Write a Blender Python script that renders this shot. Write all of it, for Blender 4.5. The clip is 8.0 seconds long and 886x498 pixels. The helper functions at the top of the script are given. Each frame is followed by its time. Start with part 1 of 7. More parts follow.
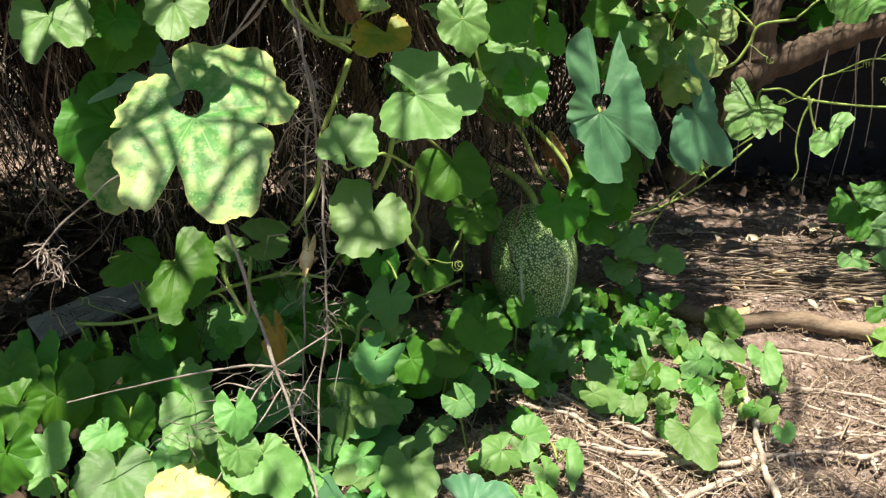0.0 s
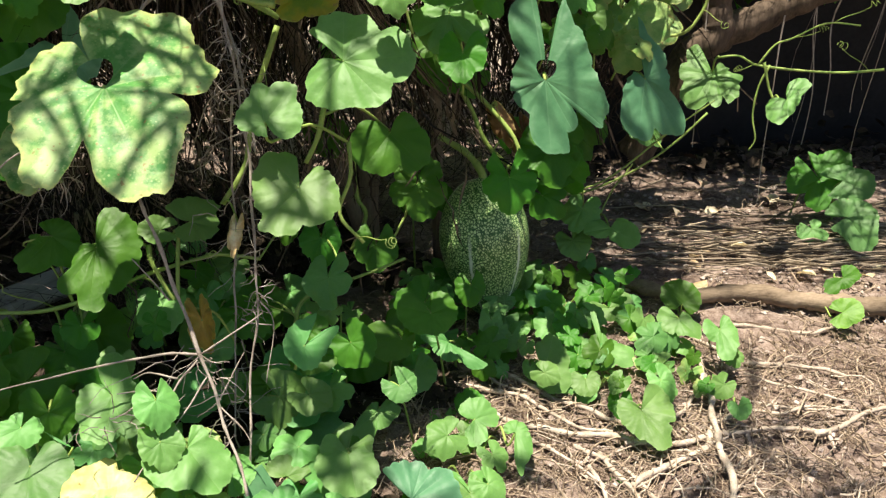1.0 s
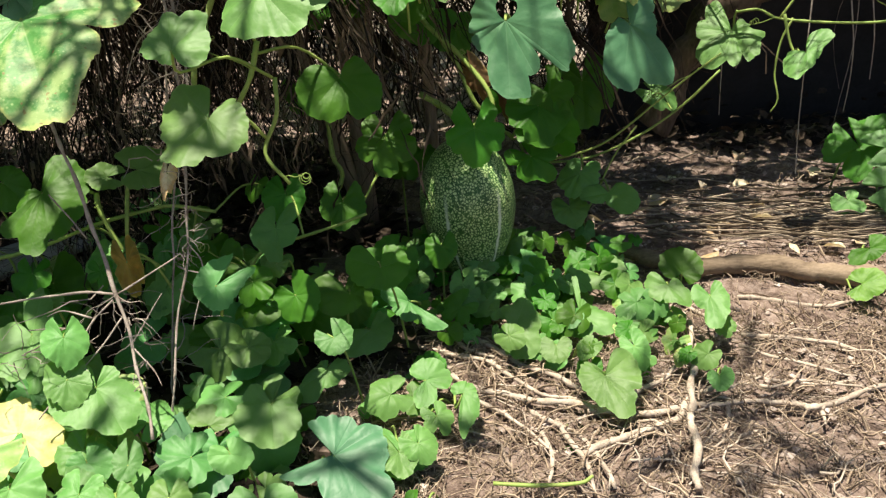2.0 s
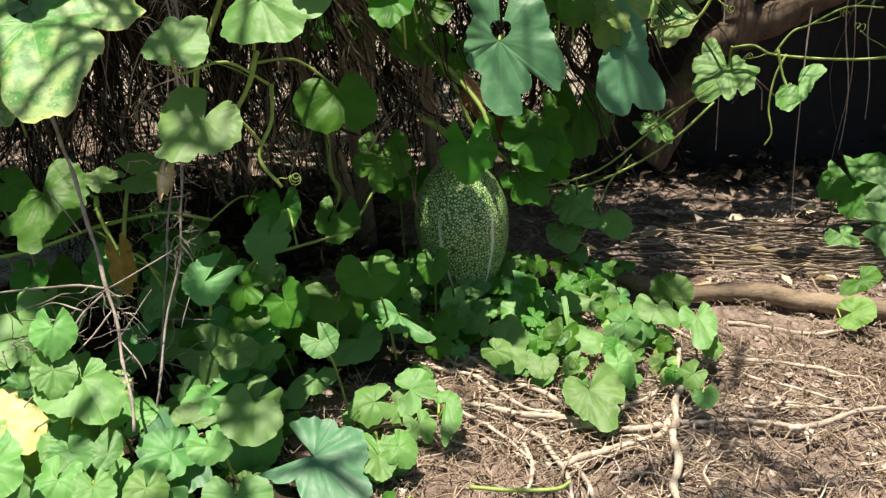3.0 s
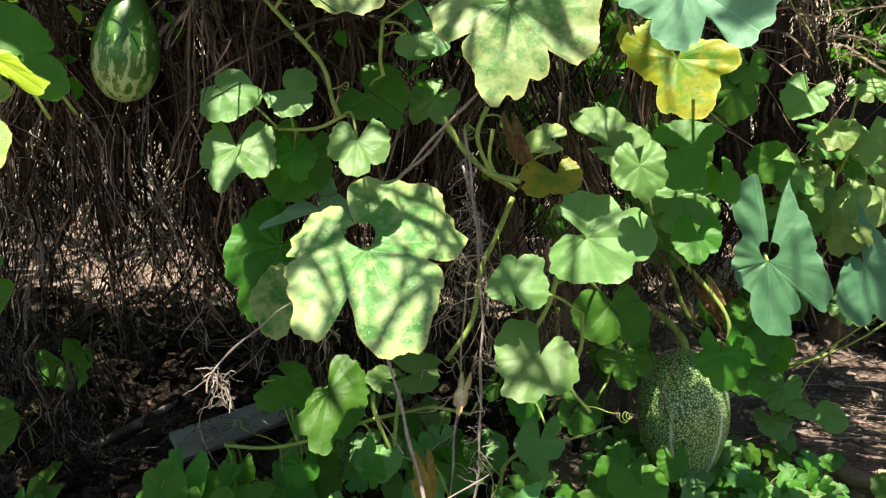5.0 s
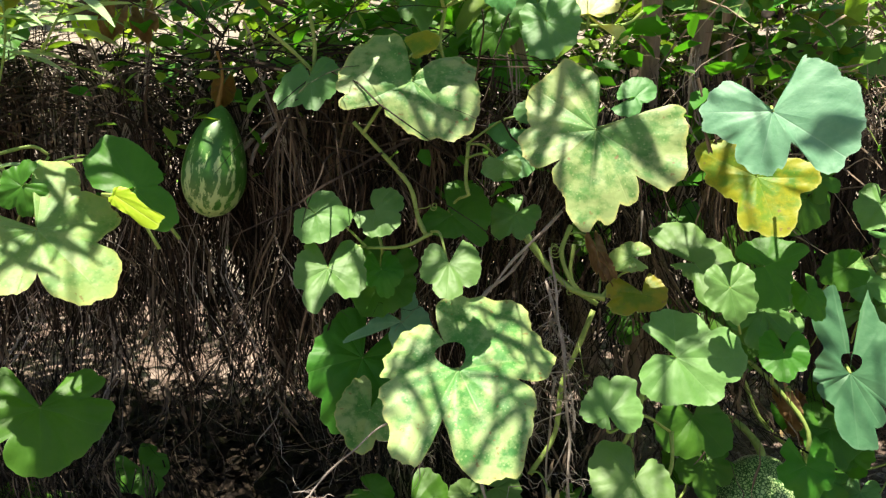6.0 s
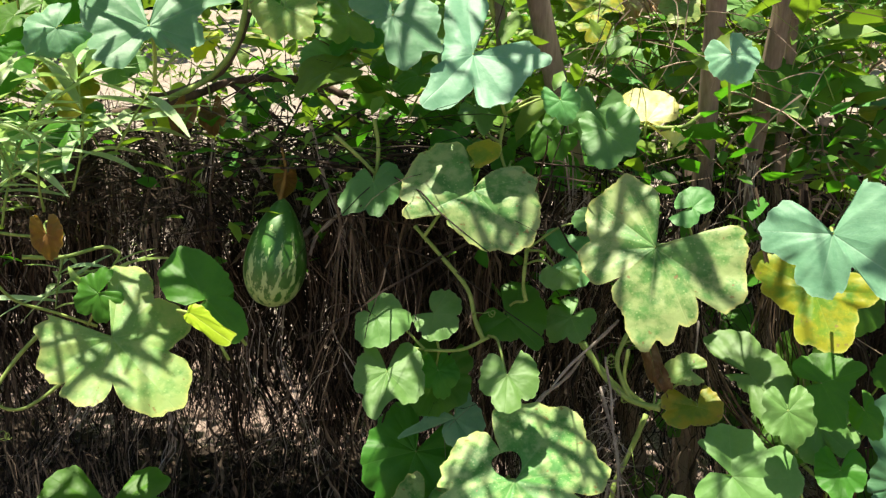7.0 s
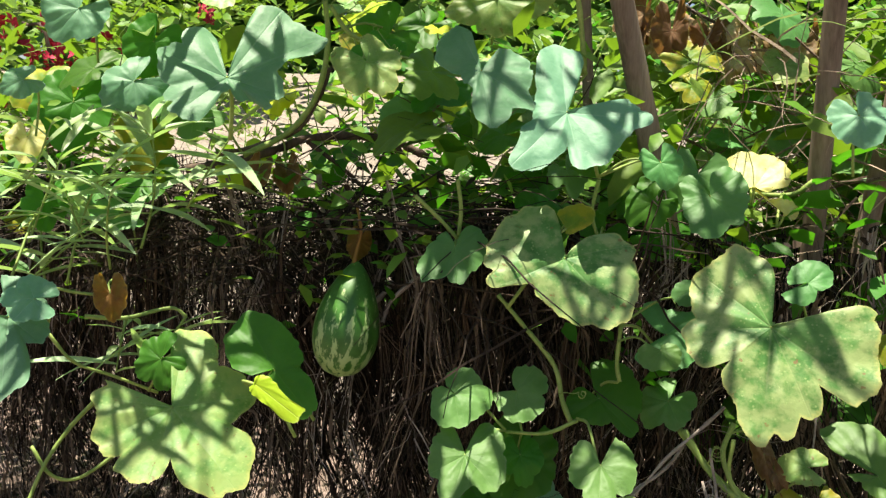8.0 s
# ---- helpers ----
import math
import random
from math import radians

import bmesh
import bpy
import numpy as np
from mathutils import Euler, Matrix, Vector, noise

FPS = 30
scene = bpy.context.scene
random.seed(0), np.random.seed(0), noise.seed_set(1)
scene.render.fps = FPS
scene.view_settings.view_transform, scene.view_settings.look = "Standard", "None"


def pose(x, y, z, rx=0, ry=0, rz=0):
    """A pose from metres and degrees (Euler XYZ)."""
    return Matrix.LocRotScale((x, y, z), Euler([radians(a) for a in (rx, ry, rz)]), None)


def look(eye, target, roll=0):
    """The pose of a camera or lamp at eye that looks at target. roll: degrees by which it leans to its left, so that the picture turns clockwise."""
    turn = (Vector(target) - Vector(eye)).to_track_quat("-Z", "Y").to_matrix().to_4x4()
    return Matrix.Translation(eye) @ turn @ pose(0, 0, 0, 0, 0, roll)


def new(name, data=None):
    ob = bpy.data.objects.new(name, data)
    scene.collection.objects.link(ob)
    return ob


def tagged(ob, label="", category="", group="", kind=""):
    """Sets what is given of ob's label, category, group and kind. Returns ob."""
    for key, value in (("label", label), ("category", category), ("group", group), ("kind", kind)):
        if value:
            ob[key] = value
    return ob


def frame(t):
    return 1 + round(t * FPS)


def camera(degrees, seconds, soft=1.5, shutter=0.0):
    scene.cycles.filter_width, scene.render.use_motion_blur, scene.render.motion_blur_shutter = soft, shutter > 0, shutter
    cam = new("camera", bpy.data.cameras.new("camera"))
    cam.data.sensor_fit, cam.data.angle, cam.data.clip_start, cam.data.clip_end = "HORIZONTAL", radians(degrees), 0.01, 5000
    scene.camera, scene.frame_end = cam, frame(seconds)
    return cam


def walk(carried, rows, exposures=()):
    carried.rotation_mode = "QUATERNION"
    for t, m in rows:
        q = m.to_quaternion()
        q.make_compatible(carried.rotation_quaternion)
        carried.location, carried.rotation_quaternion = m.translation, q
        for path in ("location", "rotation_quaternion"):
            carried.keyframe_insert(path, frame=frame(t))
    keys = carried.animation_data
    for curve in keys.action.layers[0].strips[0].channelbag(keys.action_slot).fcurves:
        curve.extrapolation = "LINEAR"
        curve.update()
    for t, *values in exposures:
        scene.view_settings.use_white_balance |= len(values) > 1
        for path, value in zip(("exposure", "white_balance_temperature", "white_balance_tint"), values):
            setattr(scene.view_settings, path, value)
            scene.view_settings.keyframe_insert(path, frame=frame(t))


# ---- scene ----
cam = camera(55.3, 8.0, soft=1.35)
PATH = [
    (0.0, -0.0008, 0.0001, 1.1794, 63.997, 0.032, -0.094),
    (0.5, 0.0153, 0.0244, 1.1733, 64.612, -0.253, -0.407),
    (1.0, 0.0662, 0.0708, 1.1336, 62.724, 0.251, -2.183),
    (1.5, 0.1918, 0.1367, 1.0623, 62.049, 1.468, -0.926),
    (1.7, 0.2719, 0.1285, 1.0254, 62.610, 3.836, 2.823),
    (2.8, 0.4259, 0.0531, 0.9165, 67.107, 2.244, 5.780),
    (3.0, 0.4070, 0.0536, 0.9155, 67.456, 1.804, 6.007),
    (3.5, 0.3444, 0.0623, 0.9140, 67.027, 0.835, 6.880),
    (4.0, 0.2133, 0.0581, 0.9603, 66.451, -0.355, 7.119),
    (4.5, 0.0245, 0.0548, 1.0780, 68.163, -0.958, 6.339),
    (5.0, -0.1231, 0.0342, 1.2028, 72.033, -0.490, 7.151),
    (5.2, -0.1618, 0.0281, 1.2339, 72.625, -0.368, 7.259),
    (6.3, -0.2616, 0.0155, 1.3613, 77.249, 0.212, 9.619),
    (6.5, -0.2785, 0.0147, 1.4173, 77.265, 0.094, 10.244),
    (7.0, -0.2951, 0.0131, 1.4679, 77.891, -0.707, 10.918),
    (7.5, -0.3308, 0.0466, 1.4830, 78.377, -0.783, 13.229),
    (8.0, -0.3630, 0.1264, 1.4545, 82.067, -1.514, 15.289),
]
walk(cam, [(t, pose(x, y, z, rx, ry, rz)) for t, x, y, z, rx, ry, rz in PATH],
     exposures=[(0.0, 1.38, 6750, 13), (1.0, 1.38, 6750, 13), (1.5, 1.26, 6750, 13), (3.5, 1.16, 6750, 13), (4.5, 1.38, 6750, 13), (5.0, 1.62, 6750, 13), (6.5, 1.54, 6750, 13), (8.0, 1.44, 6750, 13)])

# ---- world and sun ----
SUN_ELEVATION, SUN_FROM = 82.0, 248.0        # degrees; compass direction the light comes from, clockwise from +y
world = bpy.data.worlds.new("sky")
scene.world = world
world.use_nodes = True
wn = world.node_tree.nodes
sky = wn.new("ShaderNodeTexSky")
sky.sky_type = "NISHITA"
sky.sun_disc = False
sky.sun_elevation = radians(SUN_ELEVATION)
sky.sun_rotation = radians(SUN_FROM)
wn["Background"].inputs["Strength"].default_value = 0.05
world.node_tree.links.new(sky.outputs["Color"], wn["Background"].inputs["Color"])
sun_data = bpy.data.lights.new("sun", "SUN")
sun_data.energy, sun_data.angle, sun_data.color = 5.0, radians(0.55), (1.0, 0.95, 0.81)
sun = new("sun", sun_data)
se, sa = radians(SUN_ELEVATION), radians(SUN_FROM)
sun_way = Vector((math.sin(sa) * math.cos(se), math.cos(sa) * math.cos(se), math.sin(se)))
sun.matrix_world = look(sun_way * 20, (0, 0, 0))


# ---- materials ----
def node_material(name):
    m = bpy.data.materials.new(name)
    m.use_nodes = True
    return m, m.node_tree, m.node_tree.nodes["Principled BSDF"]


def add(nt, kind, **values):
    n = nt.nodes.new(kind)
    for k, v in values.items():
        n.inputs[k].default_value = v
    return n


def ramp(nt, source, stops):
    n = nt.nodes.new("ShaderNodeValToRGB")
    while len(n.color_ramp.elements) < len(stops):
        n.color_ramp.elements.new(0.5)
    for e, (p, c) in zip(n.color_ramp.elements, stops):
        e.position, e.color = p, (*c, 1) if len(c) == 3 else c
    nt.links.new(source, n.inputs["Fac"])
    return n.outputs["Color"]


def math_node(nt, op, a, b=None, clamp=False):
    n = nt.nodes.new("ShaderNodeMath")
    n.operation, n.use_clamp = op, clamp
    for i, v in enumerate((a, b)):
        if v is None:
            continue
        if isinstance(v, (int, float)):
            n.inputs[i].default_value = v
        else:
            nt.links.new(v, n.inputs[i])
    return n.outputs[0]


def mix_colour(nt, fac, a, b, mode="MIX"):
    n = nt.nodes.new("ShaderNodeMix")
    n.data_type, n.blend_type = "RGBA", mode
    for key, v in ((0, fac), (6, a), (7, b)):
        if isinstance(v, (int, float)):
            n.inputs[key].default_value = v
        elif isinstance(v, tuple):
            n.inputs[key].default_value = (*v, 1)
        else:
            nt.links.new(v, n.inputs[key])
    return n.outputs[2]


def noise_node(nt, scale, detail=3.0, rough=0.55, source=None):
    n = add(nt, "ShaderNodeTexNoise", Scale=scale, Detail=detail, Roughness=rough)
    if source is None:
        c = nt.nodes.new("ShaderNodeTexCoord")
        source = c.outputs["Object"]
    nt.links.new(source, n.inputs["Vector"])
    return n.outputs["Fac"]


def bump(nt, bsdf, height, strength, distance):
    n = add(nt, "ShaderNodeBump", Strength=strength, Distance=distance)
    nt.links.new(height, n.inputs["Height"])
    nt.links.new(n.outputs["Normal"], bsdf.inputs["Normal"])


def leaf_material(name, dark, light, vein, glow, mottle=None, mottle_amount=0.0, rough=0.48, through_light=0.38):
    """Leaf blade: two greens, radiating veins and side veins, blotches, light passing through."""
    m, nt, bsdf = node_material(name)
    info = nt.nodes.new("ShaderNodeObjectInfo")
    uv = nt.nodes.new("ShaderNodeUVMap")
    uv.uv_map = "veins"
    split = nt.nodes.new("ShaderNodeSeparateXYZ")
    nt.links.new(uv.outputs["UV"], split.inputs[0])
    spread, out = split.outputs["X"], split.outputs["Y"]
    shifted = nt.nodes.new("ShaderNodeVectorMath")
    coord = nt.nodes.new("ShaderNodeTexCoord")
    wide = nt.nodes.new("ShaderNodeCombineXYZ")
    for k in range(3):
        nt.links.new(math_node(nt, "MULTIPLY", info.outputs["Random"], 7.3 + k), wide.inputs[k])
    nt.links.new(coord.outputs["Object"], shifted.inputs[0])
    nt.links.new(wide.outputs[0], shifted.inputs[1])
    place = shifted.outputs[0]
    broad = noise_node(nt, 22.0, 4.0, 0.6, place)
    fine = noise_node(nt, 190.0, 3.0, 0.65, place)
    tone = math_node(nt, "ADD", math_node(nt, "MULTIPLY", broad, 0.8), math_node(nt, "MULTIPLY", fine, 0.2))
    colour = ramp(nt, tone, [(0.36, dark), (0.66, light)] if mottle_amount else [(0.22, dark), (0.80, light)])
    if mottle_amount:
        spots = noise_node(nt, 34.0, 6.0, 0.62, place)
        edge = math_node(nt, "MULTIPLY", out, 0.22)
        mask = ramp(nt, math_node(nt, "ADD", spots, edge), [(0.62 - 0.25 * mottle_amount, (0, 0, 0)), (0.78 - 0.2 * mottle_amount, (1, 1, 1))])
        colour = mix_colour(nt, math_node(nt, "MULTIPLY", mask, 0.8), colour, mottle)
        dots = add(nt, "ShaderNodeTexVoronoi", Scale=120.0)
        nt.links.new(place, dots.inputs["Vector"])
        speck = ramp(nt, math_node(nt, "ADD", dots.outputs["Distance"], math_node(nt, "MULTIPLY", spots, 0.5)), [(0.36, (1, 1, 1)), (0.46, (0, 0, 0))])
        colour = mix_colour(nt, math_node(nt, "MULTIPLY", speck, 0.45), colour, tuple(min(0.8, 1.35 * c) for c in mottle))
    main = math_node(nt, "MULTIPLY", math_node(nt, "ABSOLUTE", spread), out)
    main_mask = math_node(nt, "SUBTRACT", 1.0, math_node(nt, "MULTIPLY", main, 75.0), True)
    side_wave = math_node(nt, "SINE", math_node(nt, "MULTIPLY", math_node(nt, "SUBTRACT", out, math_node(nt, "MULTIPLY", math_node(nt, "ABSOLUTE", spread), 0.75)), 34.0))
    side_mask = math_node(nt, "MULTIPLY", math_node(nt, "SUBTRACT", side_wave, 0.9, True), 4.0, True)
    veins = math_node(nt, "MAXIMUM", main_mask, math_node(nt, "MULTIPLY", side_mask, 0.35), True)
    colour = mix_colour(nt, math_node(nt, "MULTIPLY", veins, 0.34), colour, vein)
    rim = ramp(nt, math_node(nt, "ADD", out, math_node(nt, "MULTIPLY", math_node(nt, "SUBTRACT", fine, 0.5), 0.12)), [(0.95, (0, 0, 0)), (1.01, (1, 1, 1))])
    colour = mix_colour(nt, math_node(nt, "MULTIPLY", rim, 0.5 if mottle_amount else 0.3), colour, (0.54, 0.50, 0.15) if mottle_amount else vein)
    if mottle_amount:
        blight = ramp(nt, math_node(nt, "ADD", noise_node(nt, 75.0, 2.0, 0.5, place), math_node(nt, "MULTIPLY", out, 0.10)), [(0.755, (0, 0, 0)), (0.79, (1, 1, 1))])
        colour = mix_colour(nt, math_node(nt, "MULTIPLY", blight, 0.8), colour, (0.20, 0.12, 0.05))
    island = nt.nodes.new("ShaderNodeNewGeometry")
    chance = math_node(nt, "FRACT", math_node(nt, "ADD", info.outputs["Random"], island.outputs["Random Per Island"]))
    shade = nt.nodes.new("ShaderNodeHueSaturation")
    nt.links.new(math_node(nt, "ADD", 0.482, math_node(nt, "MULTIPLY", chance, 0.036)), shade.inputs["Hue"])
    nt.links.new(math_node(nt, "ADD", 0.78, math_node(nt, "MULTIPLY", chance, 0.42)), shade.inputs["Value"])
    nt.links.new(colour, shade.inputs["Color"])
    colour = shade.outputs[0]
    nt.links.new(colour, bsdf.inputs["Base Color"])
    bsdf.inputs["Roughness"].default_value = rough
    bsdf.inputs["Specular IOR Level"].default_value = 0.28
    height = math_node(nt, "SUBTRACT", math_node(nt, "MULTIPLY", fine, 0.12), math_node(nt, "MULTIPLY", veins, 0.45))
    blister = noise_node(nt, 60.0, 1.5, 0.45, place)
    height = math_node(nt, "ADD", height, math_node(nt, "ADD", math_node(nt, "MULTIPLY", broad, 1.6), math_node(nt, "MULTIPLY", blister, 0.7)))
    bump(nt, bsdf, height, 0.42, 0.0026)
    lit = nt.nodes.new("ShaderNodeBsdfTranslucent")
    nt.links.new(mix_colour(nt, 0.75, colour, glow), lit.inputs["Color"])
    blend = nt.nodes.new("ShaderNodeMixShader")
    blend.inputs[0].default_value = through_light
    nt.links.new(bsdf.outputs[0], blend.inputs[1])
    nt.links.new(lit.outputs[0], blend.inputs[2])
    nt.links.new(blend.outputs[0], nt.nodes["Material Output"].inputs["Surface"])
    return m


LEAF = {
    "fresh": leaf_material("leaf_fresh", (0.074, 0.205, 0.040), (0.172, 0.345, 0.098), (0.270, 0.430, 0.165), (0.190, 0.430, 0.012), through_light=0.32),
    # deep: the same leaf made darker, with shade put into its colour
    "deep": leaf_material("leaf_shade_green", (0.034, 0.135, 0.010), (0.082, 0.235, 0.022), (0.135, 0.300, 0.060), (0.090, 0.380, 0.008), through_light=0.42),
    "cool": leaf_material("leaf_cool", (0.055, 0.185, 0.042), (0.130, 0.300, 0.092), (0.200, 0.380, 0.150), (0.150, 0.440, 0.020), through_light=0.32),
    # teal: the bluish leaf darkened, part shade put into its colour
    "teal": leaf_material("leaf_teal_shaded", (0.042, 0.140, 0.062), (0.098, 0.240, 0.115), (0.18, 0.34, 0.19), (0.110, 0.380, 0.040), rough=0.45, through_light=0.25),
    "weed": leaf_material("leaf_weed", (0.065, 0.160, 0.018), (0.190, 0.325, 0.045), (0.28, 0.40, 0.08), (0.25, 0.45, 0.018)),
    # blue: the tint takes in the sky's reflection on the blade
    "blue": leaf_material("leaf_sky_tinted", (0.070, 0.205, 0.100), (0.170, 0.345, 0.195), (0.33, 0.50, 0.35), (0.150, 0.420, 0.050), rough=0.5, through_light=0.24),
    "pale": leaf_material("leaf_pale", (0.090, 0.230, 0.045), (0.195, 0.350, 0.098), (0.310, 0.450, 0.180), (0.230, 0.430, 0.018), (0.290, 0.390, 0.120), 0.26, through_light=0.30),
    "mottled": leaf_material("leaf_mottled", (0.040, 0.150, 0.028), (0.120, 0.280, 0.070), (0.290, 0.390, 0.165), (0.140, 0.350, 0.016), (0.305, 0.390, 0.150), 0.27, through_light=0.22),
    "yellow": leaf_material("leaf_yellow", (0.620, 0.610, 0.200), (0.820, 0.810, 0.420), (0.829, 0.804, 0.476), (0.800, 0.780, 0.100), (0.600, 0.540, 0.160), 0.10),
    "lime": leaf_material("leaf_lime", (0.330, 0.500, 0.018), (0.560, 0.700, 0.040), (0.672, 0.739, 0.224), (0.640, 0.800, 0.018)),
    "autumn": leaf_material("leaf_turning", (0.075, 0.180, 0.015), (0.200, 0.275, 0.022), (0.300, 0.380, 0.080), (0.300, 0.380, 0.012), (0.330, 0.290, 0.018), 0.26),
    "dead": leaf_material("leaf_withered", (0.11, 0.062, 0.030), (0.29, 0.19, 0.10), (0.470, 0.336, 0.190), (0.504, 0.246, 0.056), (0.112, 0.056, 0.022), 0.4, rough=0.75, through_light=0.25),
    "rust": leaf_material("leaf_rusty", (0.16, 0.085, 0.022), (0.36, 0.22, 0.045), (0.45, 0.30, 0.10), (0.55, 0.30, 0.03), (0.20, 0.16, 0.03), 0.3, rough=0.7, through_light=0.3),
    "bleached": leaf_material("leaf_bleached", (0.470, 0.403, 0.269), (0.784, 0.717, 0.538), (0.806, 0.739, 0.560), (0.784, 0.616, 0.336), (0.426, 0.246, 0.112), 0.3, rough=0.8, through_light=0.25),
}


def plain_material(name, dark, light, scale, rough=0.7, relief=0.3, depth=0.003, stretch=(1, 1, 1), detail=5.0, low=0.35, high=0.68, islands=0.22):
    m, nt, bsdf = node_material(name)
    coord = nt.nodes.new("ShaderNodeTexCoord")
    mapping = nt.nodes.new("ShaderNodeMapping")
    mapping.inputs["Scale"].default_value = stretch
    nt.links.new(coord.outputs["Object"], mapping.inputs["Vector"])
    big = noise_node(nt, scale, detail, 0.62, mapping.outputs[0])
    small = noise_node(nt, scale * 9, 3.0, 0.6, mapping.outputs[0])
    tone = math_node(nt, "ADD", math_node(nt, "MULTIPLY", big, 0.65), math_node(nt, "MULTIPLY", small, 0.35))
    info = nt.nodes.new("ShaderNodeNewGeometry")
    tone = math_node(nt, "ADD", tone, math_node(nt, "MULTIPLY", math_node(nt, "SUBTRACT", info.outputs["Random Per Island"], 0.5), islands))
    nt.links.new(ramp(nt, tone, [(low, dark), (high, light)]), bsdf.inputs["Base Color"])
    bsdf.inputs["Roughness"].default_value = rough
    bsdf.inputs["Specular IOR Level"].default_value = 0.25
    bump(nt, bsdf, tone, relief, depth)
    return m


STEM = plain_material("vine_stem", (0.13, 0.22, 0.045), (0.30, 0.38, 0.10), 24, 0.55, 0.25, 0.002)
TWIG = plain_material("dry_twig", (0.13, 0.10, 0.08), (0.42, 0.37, 0.32), 40, 0.85, 0.6)
ROOT = plain_material("bleached_root", (0.19, 0.145, 0.11), (0.54, 0.46, 0.375), 34, 0.85, 0.7, 0.004)
LOG = plain_material("bare_log", (0.085, 0.060, 0.038), (0.27, 0.205, 0.145), 20, 0.85, 0.8, 0.005, (0.35, 1, 1))
# dead plant matter; its near-black colour holds the deep shade
DEAD_SHADE = plain_material("dead_matter_shade", (0.010, 0.007, 0.005), (0.060, 0.042, 0.028), 30, 0.9)
STRAW = plain_material("dry_straw", (0.075, 0.050, 0.032), (0.43, 0.335, 0.245), 30, 0.85)
ROWS = plain_material("dry_vine_stems", (0.075, 0.055, 0.036), (0.37, 0.30, 0.22), 26, 0.85, 0.5, islands=0.4)
# grey-brown stalks; the near-black end of the tone stands for shaded gaps
CURTAIN = plain_material("stalks_with_shade", (0.005, 0.0040, 0.0025), (0.20, 0.160, 0.118), 18, 0.9, 0.6, low=0.50, high=0.96, islands=0.70)
SHRED = plain_material("withered_shred", (0.020, 0.014, 0.009), (0.20, 0.150, 0.105), 26, 0.95, 0.8, 0.004, low=0.40, high=0.85, islands=0.5)
HANK = plain_material("frayed_roots", (0.016, 0.010, 0.006), (0.150, 0.105, 0.066), 30, 0.95, 0.8, 0.004, low=0.36, high=0.90, islands=0.6)
BARK = plain_material("bark", (0.03, 0.021, 0.015), (0.15, 0.108, 0.078), 16, 0.9, 0.8, 0.006, (1, 1, 0.25))
STAKE = plain_material("weathered_stake", (0.115, 0.082, 0.056), (0.29, 0.225, 0.165), 22, 0.85, 0.6, 0.003, (1, 1, 0.12))
BOARD = plain_material("grey_board", (0.15, 0.15, 0.13), (0.33, 0.33, 0.29), 14, 0.85, 0.5, 0.002, (0.3, 2, 2))
# near-black, standing for the darkness of the hollow
BLACK = plain_material("hollow_shade", (0.005, 0.005, 0.006), (0.016, 0.016, 0.017), 8, 0.75, 0.2)
PETAL = plain_material("red_bract", (0.26, 0.008, 0.03), (0.55, 0.03, 0.08), 30, 0.6)
STONE = plain_material("pebble", (0.16, 0.12, 0.10), (0.56, 0.47, 0.41), 30, 0.9, 0.5)


def soil_material():
    m, nt, bsdf = node_material("dry_soil")
    coord = nt.nodes.new("ShaderNodeTexCoord")
    place = coord.outputs["Object"]
    patch = noise_node(nt, 6.5, 5.0, 0.62, place)
    crumbs = noise_node(nt, 48.0, 6.0, 0.7, place)
    grit = noise_node(nt, 340.0, 3.0, 0.6, place)
    tone = math_node(nt, "ADD", math_node(nt, "MULTIPLY", patch, 0.34), math_node(nt, "MULTIPLY", crumbs, 0.44))
    tone = math_node(nt, "ADD", tone, math_node(nt, "MULTIPLY", grit, 0.22))
    colour = ramp(nt, tone, [(0.37, (0.040, 0.026, 0.020)), (0.47, (0.150, 0.108, 0.088)), (0.57, (0.28, 0.218, 0.184)), (0.69, (0.47, 0.385, 0.335))])
    # paler, greyer tone for the ground beyond about y = 4
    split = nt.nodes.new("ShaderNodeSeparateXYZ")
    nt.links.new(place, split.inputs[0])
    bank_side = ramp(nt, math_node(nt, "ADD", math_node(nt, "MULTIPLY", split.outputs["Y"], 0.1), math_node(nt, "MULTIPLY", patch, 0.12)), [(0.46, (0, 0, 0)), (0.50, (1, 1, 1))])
    far_tone = ramp(nt, tone, [(0.37, (0.13, 0.11, 0.088)), (0.62, (0.35, 0.30, 0.25))])
    colour = mix_colour(nt, bank_side, colour, far_tone)
    nt.links.new(colour, bsdf.inputs["Base Color"])
    bsdf.inputs["Roughness"].default_value = 0.95
    bsdf.inputs["Specular IOR Level"].default_value = 0.1
    bump(nt, bsdf, math_node(nt, "ADD", crumbs, math_node(nt, "MULTIPLY", grit, 0.4)), 0.9, 0.008)
    return m


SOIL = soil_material()


